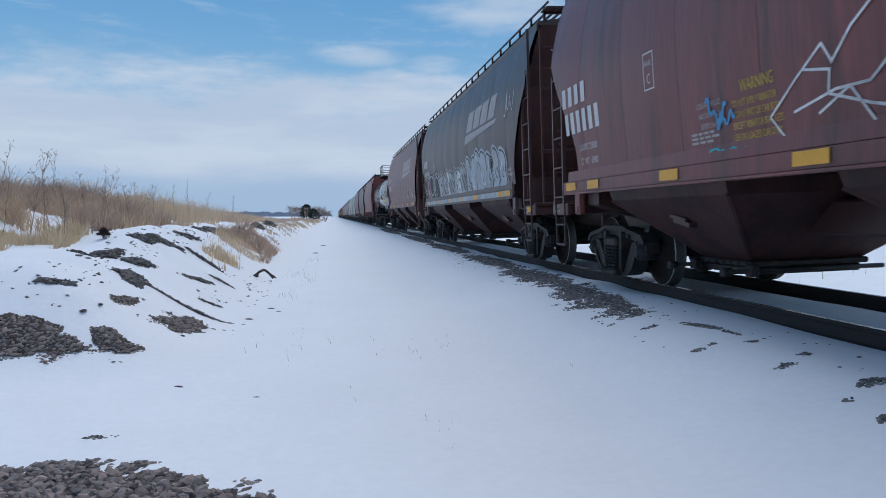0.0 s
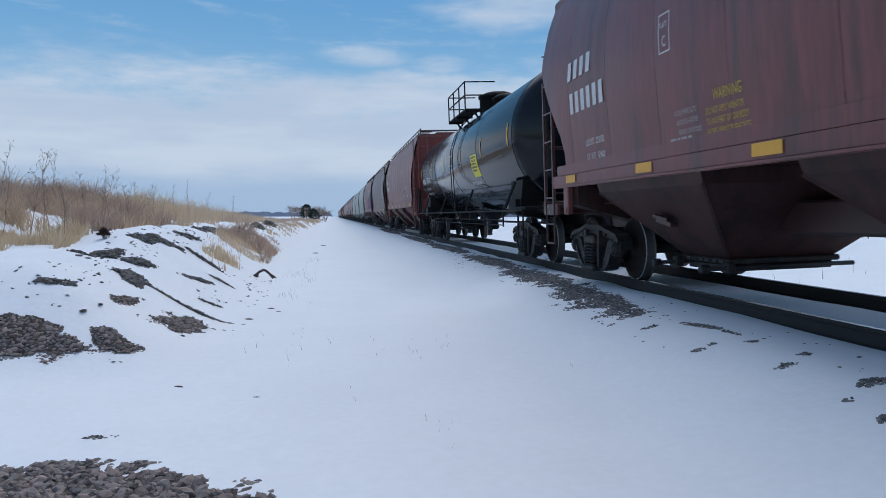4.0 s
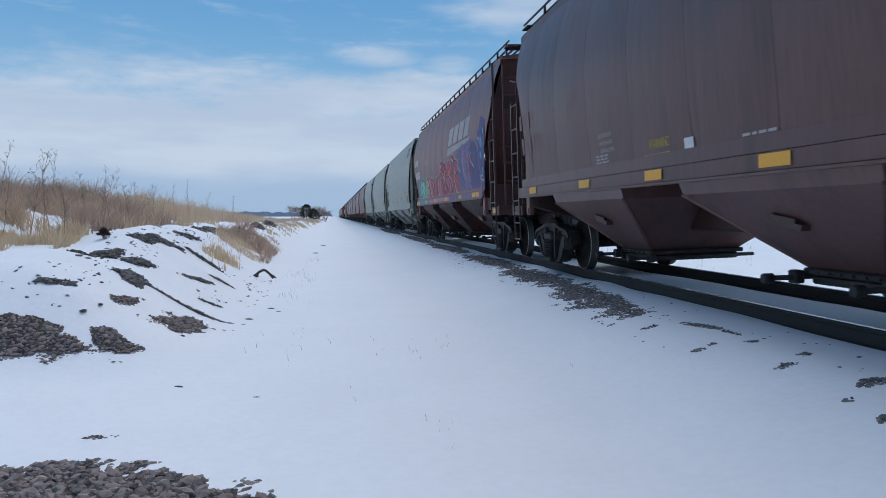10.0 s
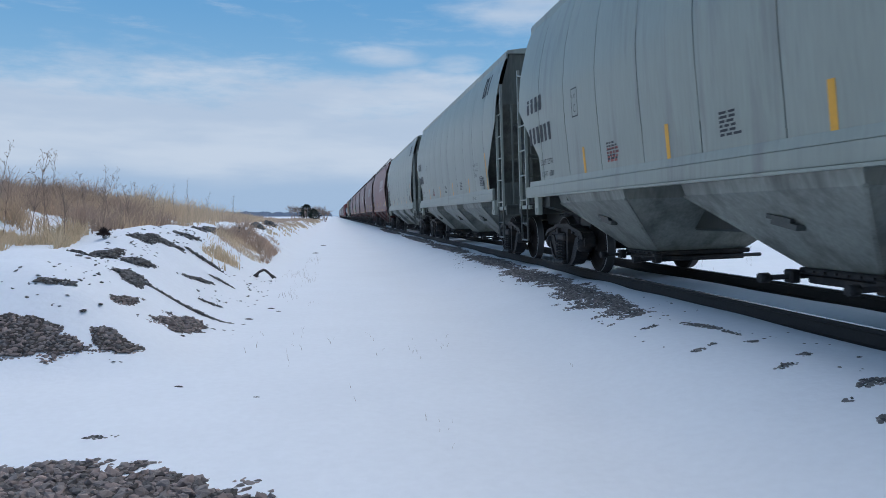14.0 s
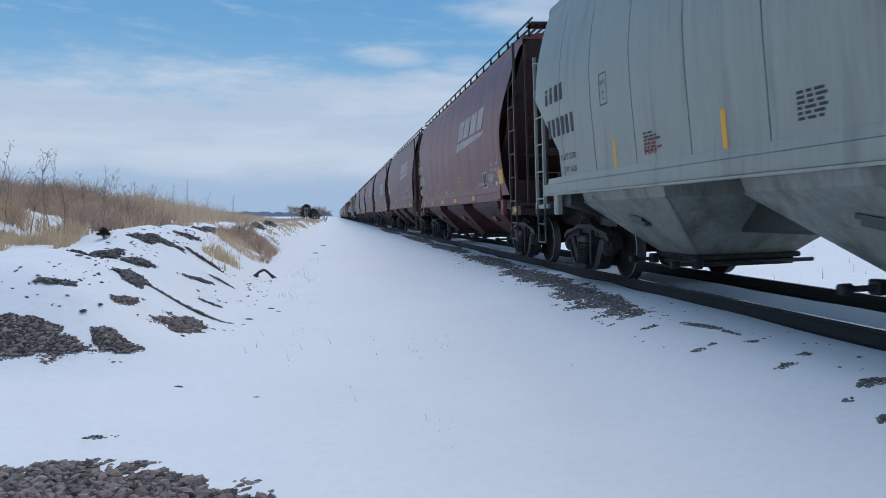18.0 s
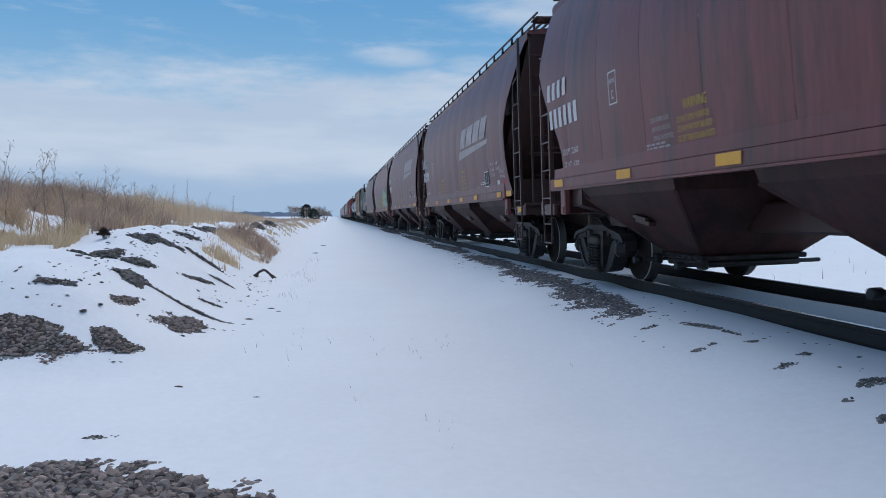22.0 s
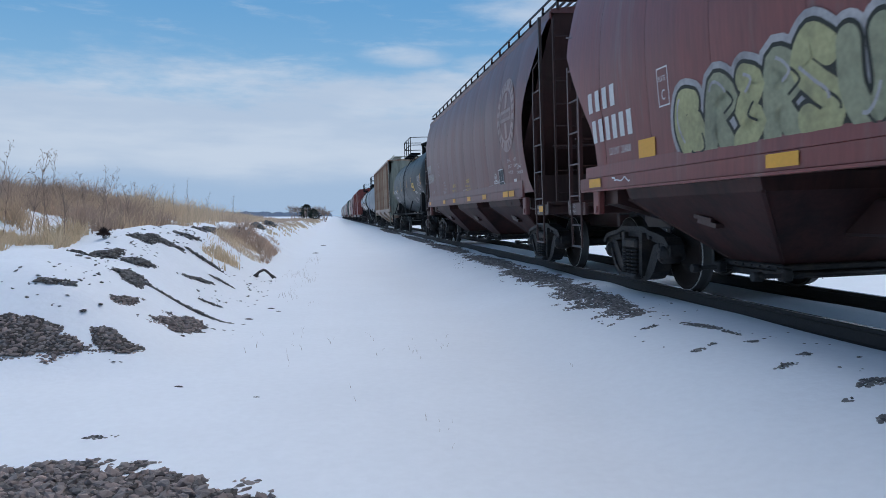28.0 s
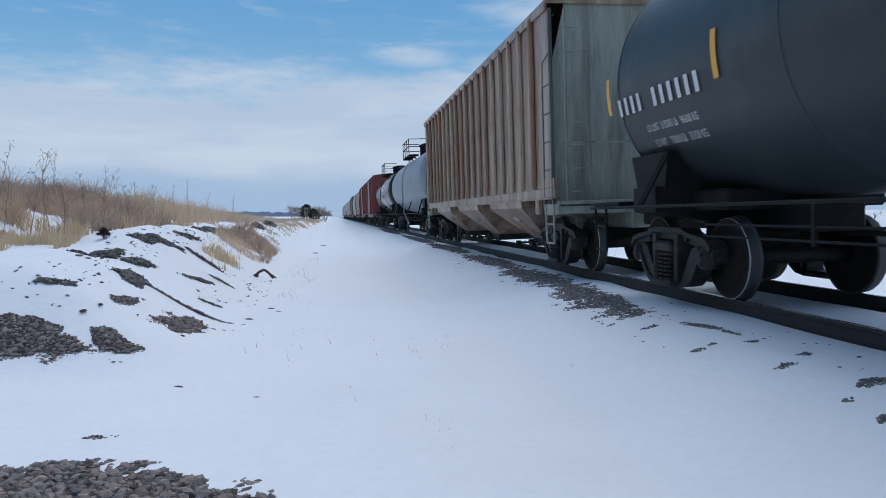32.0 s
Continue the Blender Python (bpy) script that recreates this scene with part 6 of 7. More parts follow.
# per car: where the rear lettering starts, its two lines, the weights and the size
REAR = {0: (-7.5, 2.58, 2.17, 1.9, 1.05), 1: (-7.0, 2.75, 2.3, 1.9, 0.9), 2: (-6.75, 2.95, 2.46, 1.95, 1.0), 4: (-7.0, 2.92, 2.5, 1.9, 0.9), 5: (-7.4, 2.55, 2.1, 1.9, 1.0),
        6: (-7.15, 3.0, 2.46, 1.95, 1.0), 7: (-6.95, 2.76, 2.22, 1.83, 0.95), 8: (-6.95, 2.76, 2.22, 1.83, 0.95), 9: (-6.95, 2.76, 2.22, 1.83, 0.95), 10: (-7.6, 2.64, 2.17, 1.93, 1.05),
        11: (-7.2, 2.8, 2.35, 1.9, 1.0), 12: (-7.1, 2.75, 2.25, 1.75, 1.1), 13: (-7.35, 2.9, 2.38, 1.9, 1.1), 14: (-6.95, 2.36, 1.95, 1.75, 1.0), 15: (-6.9, 2.5, 2.15, 1.75, 1.0)}
PLATE = {4: (-2.85, 2.68), 6: (-3.62, 2.62), 7: (-4.45, 2.42), 8: (-4.45, 2.42), 9: (-4.45, 2.42), 10: (-4.68, 2.37), 13: (-3.65, 2.68), 14: (-4.75, 2.15), 2: (-3.6, 2.7), 15: (-4.2, 2.3)}
# per car: reflective strips along the sill, and the inspection panel's corner
STRIPS = {0: (-7.37, -6.41, -4.03, -1.6, 0.9, 3.4, 5.75, 6.3), 1: (-6.81, -3.76, -1.33, 0.6, 2.9, 5.75, 6.4), 2: (-6.9, -4.2, -1.7, 0.98, 3.62, 5.75, 6.25),
          4: (-7.3, -4.27, -1.71, 0.96, 3.5, 5.98, 6.52), 5: (-6.8, -4.0, -1.65, 0.7, 3.07, 5.7, 6.3), 6: (-7.2, -6.62, -4.37, -1.72, 0.83, 3.48, 5.58, 6.1),
          10: (-6.6, -4.17, -1.7, 0.9, 3.83), 11: (-6.9, -4.2, -1.7, 0.7, 3.2, 5.38, 5.95), 12: (-6.8, -4.0, -1.3, 1.04, 3.2, 5.92, 6.84), 13: (-6.9, -4.1, -1.59, 1.13, 3.8, 5.86, 6.42),
          14: (-6.9, -2.55, -0.15, 2.3, 4.7, 5.95, 6.5), 15: (-6.9, -3.37, -1.36, 1.1, 3.15, 5.36, 5.9)}
PANEL = {2: (4.2, 1.84), 4: (4.1, 1.9), 5: (4.75, 1.61), 6: (4.3, 1.81), 10: (5.15, 1.64), 11: (3.85, 1.86), 12: (4.45, 1.65), 13: (4.62, 1.79), 15: (4.81, 1.61)}


def warning(car, side, a, z):
    stencil(car, "WARNING", 0.15, a + 0.15, z, side, M_STENCILY, squeeze=0.7, name="warning_stencil")
    for k, words in enumerate(("DO NOT APPLY VIBRATOR", "TO ANY PART OF CAR BODY", "EXCEPT VIBRATOR BRACKETS", "USE ON LOADED CAR ONLY")):
        stencil(car, words, 0.09, a, z - 0.12 - 0.1 * k, side, M_STENCILY, squeeze=0.62, name="warning_stencil")


def front_marks(car, i, side, cu, material=None):
    """Dimensions, the inspection panel and round stencils near the leading end."""
    material = material or M_WHITE
    b, z = PANEL.get(i, (4.35, 1.79))
    a = b + (0.9 if i in (10, 15) else 0.74)
    for k, (left, right) in enumerate((("EW  8-1", "H 15-0"), ("EXW 10-8", "EXW H 9-2"), ("CU FT " + cu, ""))):
        stencil(car, left, 0.095, a, z + 0.44 - 0.12 * k, side, material)
        if right:
            stencil(car, right, 0.095, a + 0.5, z + 0.44 - 0.12 * k, side, material)
    marks(car, "inspection_panel", [bar(b, z, 0.4, 0.34)], side, M_STENCILK, 0.0125, "black stencil panel with white border")
    marks(car, "panel_border", stroke([(b - 0.01, z), (b + 0.41, z), (b + 0.41, z + 0.34), (b, z + 0.34), (b, z)], 0.022) + [bar(b + 0.2, z + 0.08, 0.012, 0.26), bar(b, z + 0.075, 0.4, 0.012)], side, material, 0.0145)
    small_print(car, side, b + 0.04, z + 0.02, 1, 0.4, 0.03, material, 5)
    small_print(car, side, b + 0.03, z + 0.25, 2, 0.15, 0.025, material, 6)
    for r in {5: (-0.24, 0.59), 15: (-0.35,), 10: (0.7, 0.94), 2: (1.54,)}.get(i, ()):
        dashes = [q for k, q in enumerate(ring(b + r, z + 0.15, 0.13, 0.14, 0.02, 24)) if k % 4]
        marks(car, "lube_plate", dashes, side, material, 0.012)
        small_print(car, side, b + r - 0.06, z + 0.2, 3, 0.13, 0.022, material, i)
    marks(car, "lube_plate", [bar(b + (1.75 if i == 2 else 1.3), z - 0.02, 0.22, 0.11)], side, material, 0.012)
    small_print(car, side, b - 0.55, z + 0.1, 2, 0.45, 0.022, material, i + 3)
    small_print(car, side, b - 1.1, z + 0.02, 3, 0.4, 0.022, M_OLDWHITE, i + 4)


def sill_side(z):
    return 1.56


def dress(i, car, kind):
    half = car["half"]
    side = hopper_side
    lift = SILL_LIFT[i]
    if kind == "brown":
        for a in STRIPS[i]:
            marks(car, "reflective_strip", [bar(a - 0.225, 1.295 + lift, 0.45, 0.115)], sill_side, M_YELLOW, 0.012)
        rear_marks(car, i, side, mat("ghost_lettering", (0.2, 0.13, 0.12), rough=0.7, var=0.2) if i == 5 else M_OLDWHITE if i in (10, 15) else M_WHITE,
                   (("223600", "62400"), ("224000", "62000"))[i == 14])
        if i not in (1, 6, 14):
            for a, z in {10: ((-2.75, 1.95), (1.3, 2.0)), 15: ((-1.7, 1.8), (0.6, 1.85)), 5: ((-1.9, 1.72),)}.get(i, ((-2.7, 2.05), (1.25, 2.12))):
                warning(car, side, a, z)
        small_print(car, side, -3.5, 1.75, 3, 0.5, 0.025, M_OLDWHITE, i)
        small_print(car, side, 0.2, 1.66, 2, 0.5, 0.025, M_OLDWHITE, i + 1)
        for k, words in enumerate(("CLOSE HOPPER SLIDES", "AND ROOF HATCHES", "BEFORE CAR IS MOVED")):
            stencil(car, words, 0.075, -3.35 + 0.03 * k, 2.0 - 0.1 * k, side, M_OLDWHITE, squeeze=0.62)
        if i in (5, 10):
            marks(car, "placard", [bar(-0.9, 1.58, 0.2, 0.18)], side, M_WHITE)
        marks(car, "end_reflector", [bar(half - 0.5, 1.03, 0.26, 0.1)], lambda z: 1.54, M_YELLOW, 0.008)
        for a in (half - 0.78, -half + 0.12):
            stencil(car, "LIFT AND", 0.075, a, 1.085, lambda z: 1.535, M_OLDWHITE, lift=0.006, name="lift_notice")
            stencil(car, "JACK HERE", 0.075, a, 1.0, lambda z: 1.535, M_OLDWHITE, lift=0.006, name="lift_notice")
        front_marks(car, i, side, ("5161", "5188", "5104", "5200")[i % 4])
        stencil(car, "2 INCH HF", 0.09, half - 1.92, 1.88, side, M_WHITE)
        stencil(car, "COMP SHOES", 0.09, half - 1.95, 1.78, side, M_WHITE)
        bay_face = lambda z: 0.72 + (z - 0.46) / (0.81 + lift) * 0.8 + 0.004
        for k, a in enumerate((-5.6, -0.3, 4.9)):
            small_print(car, bay_face, a, 1.14, 2, 0.6, 0.03, M_OLDWHITE, i + 6 + k)
            small_print(car, bay_face, a + 0.2, 0.92, 2, 0.35, 0.02, M_OLDWHITE, i + 9 + k)
    elif kind == "grey":
        marks(car, "owner_emblem", [bar(half - 2.2, 3.75, 0.12, 0.45, 0.1), bar(half - 1.95, 3.75, 0.12, 0.45, 0.1), bar(half - 1.65, 3.75, 0.12, 0.45, 0.1), bar(half - 2.1, 4.1, 0.3, 0.08, 0.02), bar(half - 2.2, 3.75, 0.2, 0.08, 0.02)],
              side, M_STENCILK)
        rear_marks(car, i, side, M_STENCILK, ("225700", "60300"))
        for k, words in enumerate(("EXW 10-8   H  9-8", "EW   8-4   H 15-1", "CU FT 5431")):
            stencil(car, words, 0.1, half - 3.3, 2.2 - 0.13 * k, side, M_STENCILK)
        marks(car, "round_stencil", ring(half - 2.2, 1.75, 0.12, 0.15, 0.03) + disc(half - 2.2, 1.75, 0.06, 0.08), side, M_STENCILK)
        small_print(car, side, half - 2.35, 1.55, 2, 0.3, 0.03, M_STENCILK, i)
        for k in range(5):
            a = -half + 3.95 + 2.7 * k if k < 4 else half - 1.78
            h = 0.42 if k < 4 else 0.9
            marks(car, "reflective_strip", [bar(a, 1.53, 0.09, h)], side, M_YELLOW, 0.0125)
        for k in range(4):
            small_print(car, side, -half + 4.9 + 2.9 * k, 1.9, 6, 0.35, 0.024, M_STENCILK, i + k)
        stencil(car, "40 REL VALVE", 0.1, half - 3.6, 1.31 + lift, sill_side, M_STENCILK, lift=0.012)
        small_print(car, side, -half + 4.9, 1.82, 4, 0.4, 0.03, gpaint("stencil_red", (0.3, 0.08, 0.07)), i)


CAR = {i: c[0] for i, c in enumerate(CARS)}
for i in (0, 1, 2, 4, 5, 6, 10, 11, 12, 13, 14, 15):
    dress(i, CAR[i], "brown")
for i in (7, 8, 9):
    dress(i, CAR[i], "grey")
HS = hopper_side
EMBLEM = {1: (1.85, 2.84), 2: (2.0, 2.84), 6: (1.65, 2.78), 10: (1.72, 2.74), 11: (1.3, 2.8), 12: (1.16, 2.5), 13: (1.95, 2.76)}
for i, (a, z) in EMBLEM.items():
    emblem(CAR[i], HS, a, z, 3.7, 0.92, mat("worn_away_white", (0.45, 0.4, 0.39), rough=0.7, var=0.35, scale=4) if i in (10, 12) else M_OLDWHITE)
for i, m in ((5, M_WHITE), (15, mat("ghost_emblem", (0.36, 0.27, 0.25), rough=0.6, var=0.3, scale=3))):
    round_emblem(CAR[i], HS, 5.98 if i == 5 else 5.8, 3.02 if i == 5 else 3.0, 0.8 if i == 5 else 0.74, m)

# white angular outline tag and small blue tags
c, h = CAR[0], CAR[0]["half"]
TAG_LINES = (((-2.32, 2.0), (-1.95, 2.25), (-1.62, 2.45), (-1.52, 2.3), (-1.3, 2.5), (-0.6, 2.9), (-0.45, 2.5)),
             ((-2.32, 2.0), (-2.15, 1.83), (-1.75, 1.63), (-1.5, 1.67), (-0.9, 1.5)),
             ((-2.0, 2.0), (-1.5, 2.1), (-1.15, 2.1), (-0.4, 2.6), (0.2, 2.3)),
             ((-1.85, 2.3), (-1.55, 2.25), (-1.58, 2.08), (-1.15, 1.95), (-0.7, 1.85), (-0.3, 2.2)),
             ((-1.7, 1.95), (-1.35, 2.1), (-1.1, 1.8), (-0.2, 1.75), (0.3, 2.0), (0.1, 2.6)),
             ((0.3, 1.6), (0.85, 3.0), (1.6, 2.5), (1.05, 2.2), (2.15, 1.7), (2.4, 2.9), (3.3, 2.3)),
             ((2.5, 1.6), (2.95, 2.8), (3.75, 2.6), (3.35, 1.8), (4.35, 2.0), (4.65, 2.9), (5.35, 2.2)))
for line in TAG_LINES:
    marks(c, "spray_scrawl", stroke([(a + 0.2, max(z - 0.23, 1.43)) for a, z in line], 0.022), HS, G["white"], 0.016)
scrawl(c, HS, -3.2, -2.75, 1.72, 2.1, 11, "blue", 5, 0.035)
scrawl(c, HS, -3.0, -2.6, 1.75, 2.0, 9, "blue", 7, 0.03)
scrawl(c, HS, -3.2, -2.5, 1.5, 1.62, 18, "teal", 6, 0.022)
# silver bubble row over the whole car
c, h = CAR[1], CAR[1]["half"]
bubbles(c, HS, -7.35, -3.4, 1.42, 2.5, 5, ("black", "wine", "black", "slate"), 14, outline="white", halo="black", fat=0.5)
for q, (a, z, r) in enumerate(((-6.2, 1.8, 0.2), (-4.75, 2.05, 0.26), (-3.3, 2.2, 0.22), (-3.25, 1.75, 0.2))):
    marks(c, "spray_spiral", stroke([(a + r * (1 - t / 40) * math.cos(t * 0.5), z + r * (1 - t / 40) * math.sin(t * 0.5)) for t in range(36)], 0.022), HS, G["white"], 0.021)
for q in range(26):
    marks(c, "spray_dot", disc(-3.9 + 0.9 * math.sin(q * 2.3) * (0.5 + 0.5 * math.cos(q)), 1.95 + 0.45 * math.cos(q * 1.7), 0.022, 0.022, 8), HS, G["white"], 0.0222)
bubbles(c, HS, -3.3, 1.7, 1.42, 2.35, 10, ("silver", "mist", "silver", "white"), 11, halo="mist", light="silver")
bubbles(c, HS, 1.75, 4.4, 1.42, 2.55, 4, ("silver",), 12, halo="silver", fat=0.6)
bubbles(c, HS, 4.3, 6.3, 1.42, 2.5, 3, ("silver",), 13, halo="silver", fat=0.46)
marks(c, "spray_spiral", stroke([(5.05 + 0.2 * (1 - t / 40) * math.cos(t * 0.5), 2.12 + 0.2 * (1 - t / 40) * math.sin(t * 0.5)) for t in range(36)], 0.03), HS, G["black"], 0.021)
scrawl(c, HS, 2.0, 2.6, 1.62, 1.85, 12, "black", 16, 0.025)
scrawl(c, HS, 6.5, 7.4, 2.95, 3.5, 16, "white", 15, 0.028)
scrawl(c, HS, -7.6, -7.1, 2.4, 3.1, 18, "mist", 17, 0.025)
marks(c, "spray_band", [bar(-h + 1.5, 1.29 + SILL_LIFT[1], 2 * h - 3.4, 0.12)], sill_side, G["silver"], 0.008)
# many-coloured row
c, h = CAR[6], CAR[6]["half"]
marks(c, "spray_ground", [[(6.3, 1.5), (6.95, 1.6), (7.15, 2.1), (7.45, 2.7), (7.5, 3.2), (7.0, 3.35), (6.6, 2.95), (6.4, 2.3)]], HS, G["indigo"], 0.0123)
for a, z, r in ((7.0, 2.72, 0.13), (6.88, 2.42, 0.09), (6.93, 2.05, 0.08), (7.3, 2.95, 0.07)):
    marks(c, "spray_dot", disc(a, z, r, r, 18), HS, G["teal"], 0.0145)
marks(c, "spray_ground", [bar(-3.6, 1.415, 9.9, 0.62)], HS, G["violet"], 0.0122)
marks(c, "spray_ground", [[(0.2, 2.03), (6.2, 2.03), (6.5, 2.7), (5.4, 3.0), (4.2, 2.7), (2.6, 2.55), (1.2, 2.3)]], HS, G["purple"], 0.0122)
bubbles(c, HS, -6.5, -3.5, 1.42, 2.4, 5, ("teal", "fade", "mint", "fade", "lime"), 21, halo="teal", lean=0.3, fat=0.4)
marks(c, "spray_arrow", stroke(soft_line([(-4.4, 1.7), (-3.75, 2.15), (-3.5, 2.6), (-3.62, 2.72)]), 0.13), HS, G["lime"], 0.0172)
bubbles(c, HS, -3.4, -0.2, 1.45, 2.35, 5, ("red", "pink", "red"), 23, halo="pink", light="white", lean=0.25, fat=0.36)
bubbles(c, HS, -0.3, 3.4, 1.42, 2.75, 5, ("red", "crimson", "red", "wine"), 24, outline="black", halo="pink", light="white", lean=0.3, fat=0.4)
bubbles(c, HS, 0.0, 3.2, 1.6, 2.5, 4, ("crimson", "blush"), 29, outline="pink", light="white", lean=0.3, fat=0.16)
for q in range(9):
    marks(c, "spray_dot", disc(-0.2 + 0.42 * q, 1.7 + 0.55 * abs(math.sin(q * 1.9)), 0.05, 0.035, 12), HS, G["orange"], 0.0222)
bubbles(c, HS, 3.3, 6.5, 1.45, 2.9, 3, ("purple", "violet", "indigo"), 25, outline="indigo", halo="violet", light="mist", fat=0.5)
bubbles(c, HS, 4.4, 6.4, 1.75, 2.7, 4, ("wine", "red"), 28, outline="indigo", light="pink", lean=0.3, fat=0.25)
scrawl(c, HS, -h + 1.4, -h + 1.9, 2.3, 2.7, 10, "white", 26, 0.025)
marks(c, "spray_band", [bar(-h + 1.4, 1.29 + SILL_LIFT[6], 3.2, 0.12)], sill_side, G["teal"], 0.008)
marks(c, "spray_band", [bar(-h + 4.7, 1.29 + SILL_LIFT[6], 5.0, 0.12)], sill_side, G["pink"], 0.008)
marks(c, "spray_band", [bar(-h + 9.8, 1.29 + SILL_LIFT[6], 5.2, 0.12)], sill_side, G["violet"], 0.008)
# pale yellow-green bubbles, white scrawl, green and orange blocks
c, h = CAR[14], CAR[14]["half"]
bubbles(c, HS, -4.35, -1.3, 1.48, 2.4, 6, ("straw", "khaki"), 31, halo="mist", light="mist", fat=0.5)
scrawl(c, HS, -1.3, 0.0, 1.62, 2.3, 22, "mist", 32, 0.028)
scrawl(c, HS, -0.1, 1.9, 1.6, 2.35, 15, "mist", 37, 0.034, sharp=True)
bubbles(c, HS, 2.75, 6.4, 1.5, 2.75, 3, ("lime", "mint", "lime"), 33, halo="mint", lean=0.35)
bubbles(c, HS, 1.95, 3.0, 1.5, 2.3, 1, ("orange",), 34, outline="orange", halo="orange", inner=False)
marks(c, "placard", [bar(-5.43, 1.63, 0.46, 0.22, 0.03)], HS, M_YELLOW)
scrawl(c, sill_side, -6.3, -5.6, 1.33, 1.46, 12, "white", 36, 0.02, lift=0.016)
# small tags and placards elsewhere
c, h = CAR[10], CAR[10]["half"]
marks(c, "placard", [bar(6.8, 1.66, 0.42, 0.3)], HS, M_YELLOW)
scrawl(c, HS, -5.9, -5.2, 1.58, 2.05, 16, "blue", 41, 0.028)
scrawl(c, HS, -5.5, -4.85, 1.6, 1.8, 8, "teal", 46, 0.022)
marks(c, "placard", [bar(-6.15, 1.6, 0.14, 0.13)], HS, M_WHITE)
marks(c, "placard", [bar(-7.64, 1.78, 0.5, 0.24)], HS, M_YELLOW)
c, h = CAR[12], CAR[12]["half"]
scrawl(c, HS, 6.0, 6.6, 1.8, 2.25, 26, "mist", 42, 0.012)
marks(c, "placard", [bar(6.38, 1.64, 0.14, 0.12)], HS, gpaint("placard_red", (0.5, 0.04, 0.06)))
c, h = CAR[4], CAR[4]["half"]
scrawl(c, HS, -h + 4.0, -h + 4.8, 1.55, 1.9, 18, "black", 43, 0.035)
runs = paint("pale_paint_run", (0.36, 0.25, 0.25), dirt=(0.22, 0.1, 0.095), amount=0.35)
for a, w, top, low in ((-3.35, 0.05, 4.2, 2.0), (-3.05, 0.04, 4.25, 2.4), (-2.8, 0.1, 4.25, 1.75), (-2.5, 0.03, 4.1, 2.2), (-1.45, 0.16, 4.25, 1.65), (-1.15, 0.05, 4.2, 2.5),
                       (-0.1, 0.03, 4.2, 1.8), (0.06, 0.05, 4.25, 1.62), (0.24, 0.03, 4.2, 1.66), (0.42, 0.02, 4.0, 1.9), (2.6, 0.06, 4.2, 2.6), (3.1, 0.04, 4.1, 2.3)):
    steps = 7                        # a run narrows and wanders a little on its way down
    left = [(a - w / 2 + 0.02 * math.sin(3.1 * k + a), top + (low - top) * k / steps) for k in range(steps + 1)]
    right = [(a + w * (0.5 - 0.6 * k / steps) + 0.02 * math.sin(3.1 * k + a) + 0.008, top + (low - top) * k / steps) for k in range(steps + 1)]
    marks(c, "paint_run", [[left[k], left[k + 1], right[k + 1], right[k]] for k in range(steps)], HS, runs, 0.0108)
stencil(c, "VENT CAR WHEN UNLOADING", 0.12, -0.74, 1.8, HS, M_WHITE, squeeze=0.62)
marks(c, "number_ground", [bar(-7.1, 2.42, 1.5, 0.9)], HS, paint("patched_dark_paint", (0.11, 0.05, 0.048)), 0.0095)
scrawl(CAR[6], HS, 6.5, 7.1, 2.6, 3.0, 14, "mist", 44, 0.022)
stencil(CAR[6], "2 INCH HF\nCOMP SHOES", 0.1, 6.55, 1.9, HS, M_WHITE, lift=0.024)
scrawl(CAR[13], HS, -1, 0.3, 1.55, 1.9, 14, "mist", 45, 0.02)


# ---- tank car marks ----
FAINT = mat("thin_grey_stencil", (0.24, 0.24, 0.24), rough=0.7, var=0.3, scale=6)


def tank_dress(i, side, weights, strips, sz, prints=True):
    car = CAR[i]
    a, b = span(i)
    half = (b - a) / 2 - 0.9
    for x in strips:
        marks(car, "reflective_strip", [bar(x, sz, 0.1, 0.47)], side, M_YELLOW, 0.012)
    marks(car, "reporting_mark", bars_row(-6.95 if i == 16 else -7.5, 2.22, 4, 0.085, 0.21, 0.105), side, M_WHITE, 0.012)
    marks(car, "car_number", bars_row(-5.95 if i == 16 else -6.5, 2.22, 6, 0.085, 0.21, 0.115), side, M_WHITE, 0.012)
    stencil(car, weights[0], 0.12, -half + 1.2, 1.96, side, M_WHITE, lift=0.012)
    stencil(car, weights[1], 0.12, -half + 1.25, 1.78, side, M_WHITE, lift=0.012)
    if prints:
        small_print(car, side, -1.9, 2.1, 6, 1.0, 0.03, FAINT, i)
    if not prints:
        return car, half
    small_print(car, side, half - 5.6, 1.75, 5, 0.7, 0.025, M_OLDWHITE, i + 1)
    small_print(car, side, half - 4.4, 1.8, 4, 0.8, 0.025, M_OLDWHITE, i + 2)
    return car, half


ts = tank_side(1.5, 2.62)

c, h = tank_dress(3, ts, ("LD LMT  194000 LB   88000 KG", "LT WT    69000 LB   31300 KG"), (-7.8, -4.8, -1.75, 1.55, 4.5, 7.4), 2.42, False)
marks(c, "clearance_box", stroke([(-h + 3.3, 2.35), (-h + 3.55, 2.35), (-h + 3.55, 2.7), (-h + 3.3, 2.7), (-h + 3.3, 2.35)], 0.018), ts, M_WHITE, 0.012)
stencil(c, "C", 0.16, -h + 3.37, 2.41, ts, M_WHITE, lift=0.012)
stencil(c, "VENT TANK WHEN UNLOADING", 0.11, 2.4, 1.8, ts, M_WHITE, squeeze=0.72, lift=0.012)
marks(c, "emergency_placard", [bar(3.15, 1.98, 0.85, 0.57)], ts, mat("placard_yellow", (0.72, 0.62, 0.03), rough=0.5, var=0.08), 0.012, "yellow notice sheet")
small_print(c, ts, 3.22, 2.46, 5, 0.62, 0.05, M_STENCILK, 9)
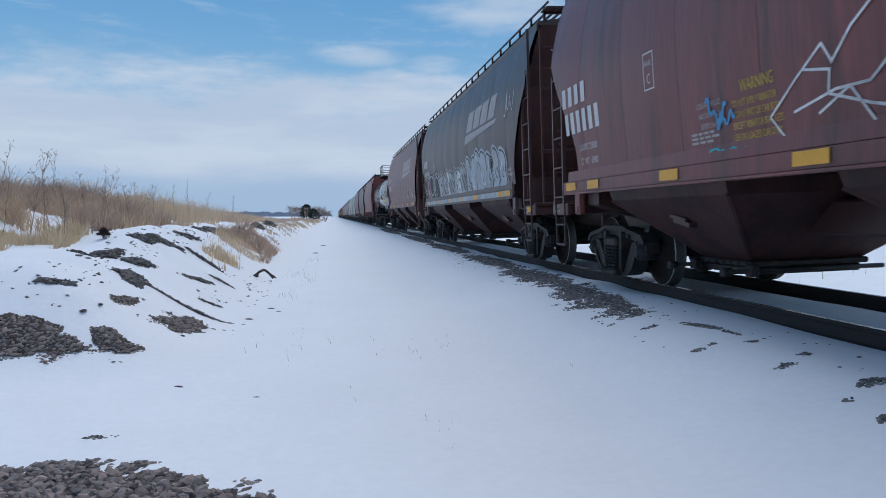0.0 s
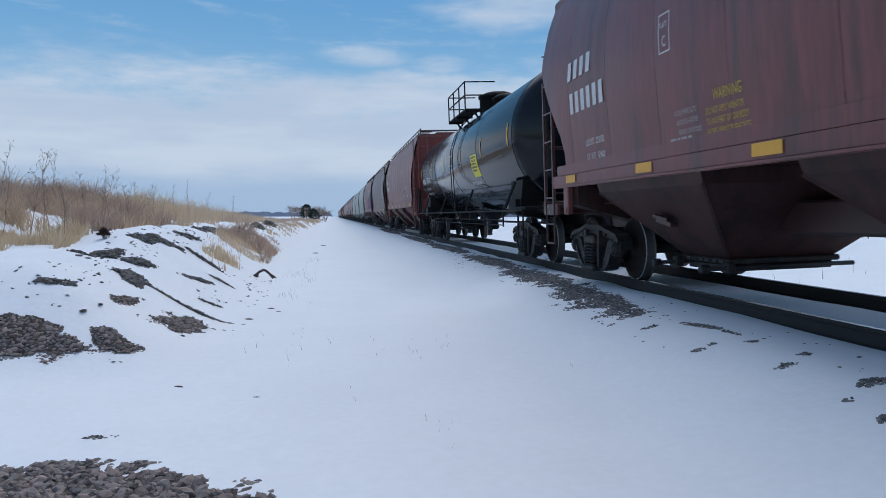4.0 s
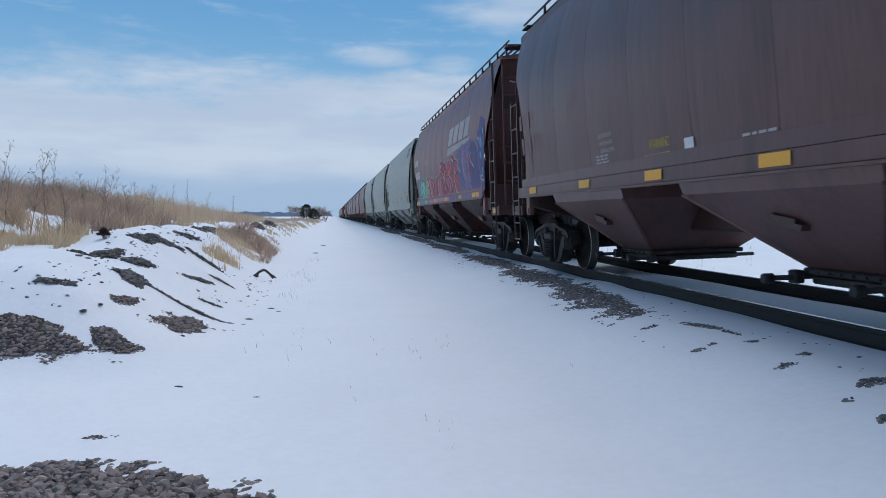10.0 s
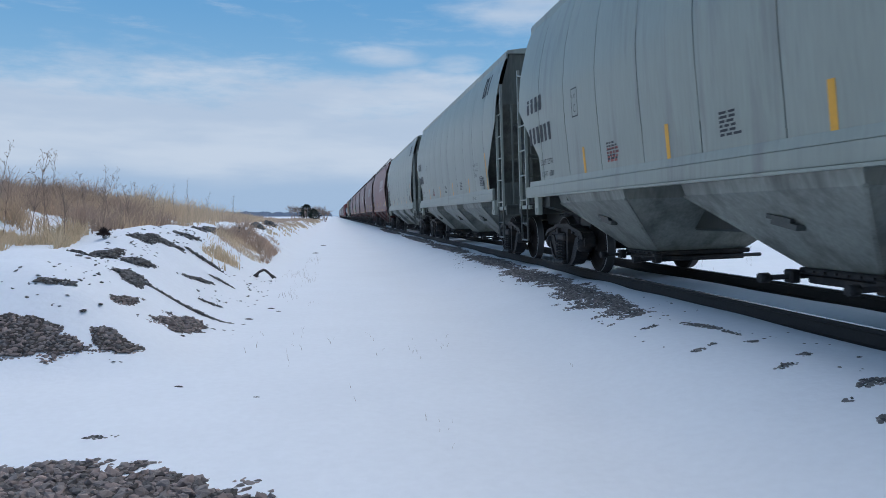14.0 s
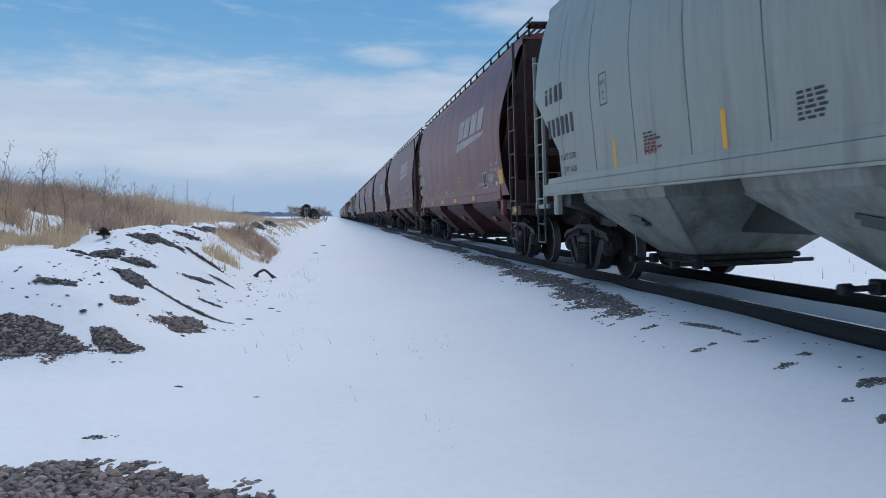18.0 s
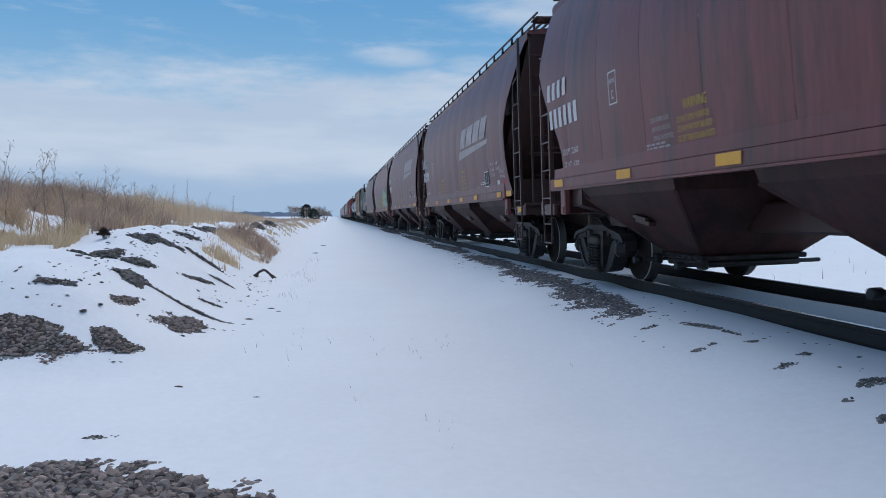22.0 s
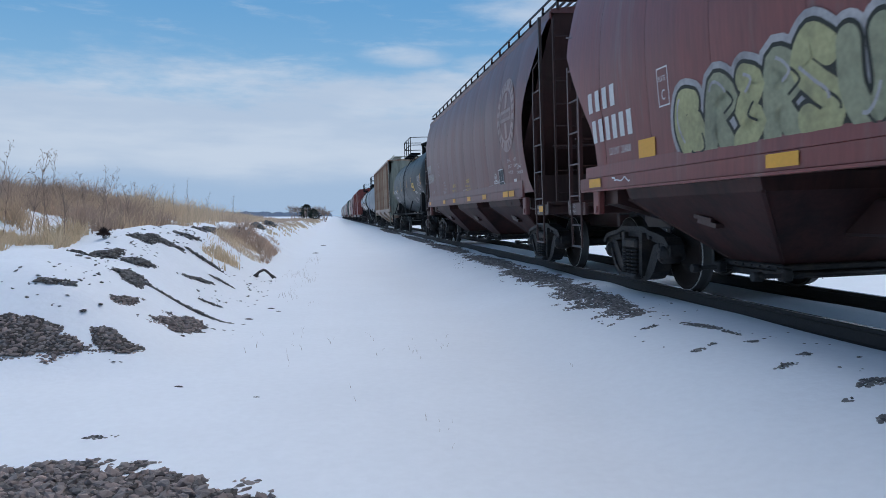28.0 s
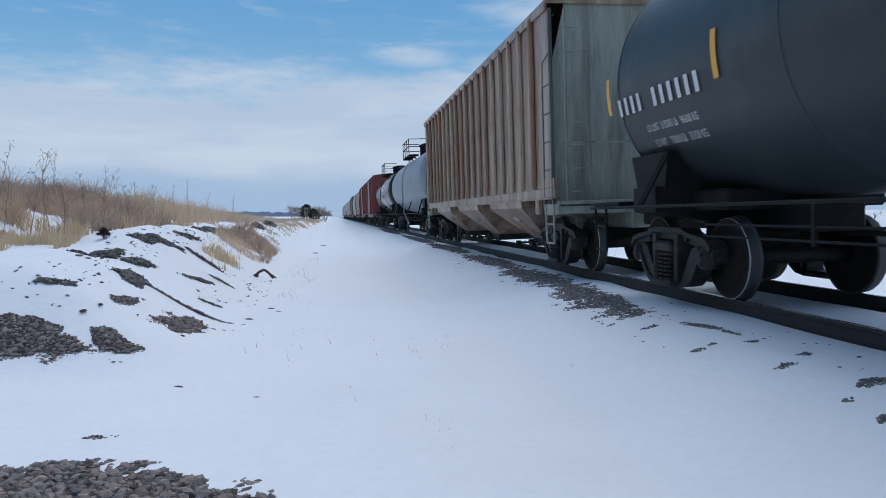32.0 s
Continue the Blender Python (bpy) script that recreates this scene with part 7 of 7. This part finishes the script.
c, h = tank_dress(16, ts, ("LD LMT  213000 LB   96600 KG", "LT WT    73000 LB   33100 KG"), (-7.3, -4.55, -2.1, 0.9, 3.07, 6.72), 2.28)
marks(c, "emergency_placard", [bar(3.2, 2.11, 0.85, 0.36)], ts, mat("placard_amber", (0.66, 0.43, 0.05), rough=0.5, var=0.1), 0.012, "yellow notice sheet")
for z in (2.41, 2.35):
    small_print(c, ts, 3.26, z, 1, 0.66, 0.025, M_STENCILK, 3)
marks(c, "notice_number", bars_row(3.28, 2.14, 11, 0.045, 0.11, 0.02), ts, M_STENCILK, 0.018)
marks(c, "inspection_panel", stroke([(4.98, 1.63), (5.58, 1.63), (5.58, 1.93), (4.98, 1.93), (4.98, 1.63)], 0.016), ts, M_WHITE, 0.012)
for q in (bar(4.99, 1.70, 0.58, 0.01), bar(5.2, 1.71, 0.01, 0.21), bar(5.4, 1.71, 0.01, 0.21)):
    marks(c, "panel_line", [q], ts, M_OLDWHITE, 0.012)
marks(c, "test_table", stroke([(5.6, 2.2), (6.65, 2.2), (6.65, 2.68), (5.6, 2.68), (5.6, 2.2)], 0.012), ts, M_OLDWHITE, 0.012)
for k in range(1, 8):
    marks(c, "table_line", [bar(5.61, 2.2 + 0.06 * k, 1.03, 0.007)], ts, M_OLDWHITE, 0.012)
for k in (0.5, 0.72, 0.88):
    marks(c, "table_line", [bar(5.6 + k, 2.206, 0.008, 0.468)], ts, M_OLDWHITE, 0.0124)
small_print(c, ts, 5.63, 2.632, 8, 0.95, 0.032, M_OLDWHITE, 8)
small_print(c, ts, 5.65, 2.12, 2, 0.6, 0.025, M_OLDWHITE, 9)
small_print(c, ts, 6.55, 1.98, 4, 0.5, 0.03, M_OLDWHITE, 19)
marks(c, "serial_mark", bars_row(3.98, 1.97, 7, 0.06, 0.11, 0.04), ts, M_WHITE, 0.012)
marks(c, "placard_holder", stroke([(6.02, 1.58), (6.16, 1.74), (6.02, 1.9), (5.88, 1.74), (6.02, 1.58)], 0.016), ts, M_OLDWHITE, 0.014)
stencil(c, "2 INCH TREAD", 0.08, 5.0, 1.10, lambda z: 1.57, M_WHITE, lift=0.008, name="shoe_stencil")
stencil(c, "COND SHOES", 0.08, 6.0, 1.10, lambda z: 1.57, M_WHITE, lift=0.008, name="shoe_stencil")
scrawl(c, ts, -h + 4.6, -h + 5.2, 2.75, 3.0, 10, "mint", 51, 0.015, lift=0.016)

# upright posts on the rust-streaked hopper
POST_RUST = mat("rust_streaked_post", (0.25, 0.13, 0.08), color2=(0.46, 0.37, 0.28), rough=0.65, var=0.25, scale=4, bump=0.06, fine=30, objvar=0.6,
                dirt=(0.15, 0.055, 0.035), dirt_amount=0.45, stretch=(1, 1, 0.3))
c, h = CAR[17], CAR[17]["half"]
post = mesh_of("side_post", lambda bm: box(bm, -1.64, -1.555, -0.05, 0.05, 1.43, 4.42, 0.02))
for k in range(19):
    part("side_post", post, POST_RUST, c, m=pose(0, -h + 1.2 + (2 * h - 2.4) * k / 18, 0))
small_print(c, lambda z: 1.6, h - 2.2, 2.0, 4, 0.15, 0.06, M_OLDWHITE, 60)


def motions():
    """The train rolls towards the camera; the wheels turn with it; the clouds drift."""
    for car, y in CARS:
        walk(car, [(t, pose(TRACK_X, y - SPEED * t, CANT / 2, 0, ROLL)) for t in (0.0, 8.0, 16.0, 24.0, 32.0)])
    turn = math.degrees(SPEED / WHEEL_R)
    steps = 480
    for axle, y, i in WHEELSETS:
        if i <= 18:
            walk(axle, [(32.0 * k / steps, pose(0, y, WHEEL_R, (turn * 32.0 * k / steps + 37 * i) % 360)) for k in range(steps + 1)])
    walk(SKY, [(0.0, pose(0, 0, 0)), (16.0, pose(0, 0, 0, 0, 0, -2.05)), (32.0, pose(0, 0, 0, 0, 0, -4.1))])


motions()
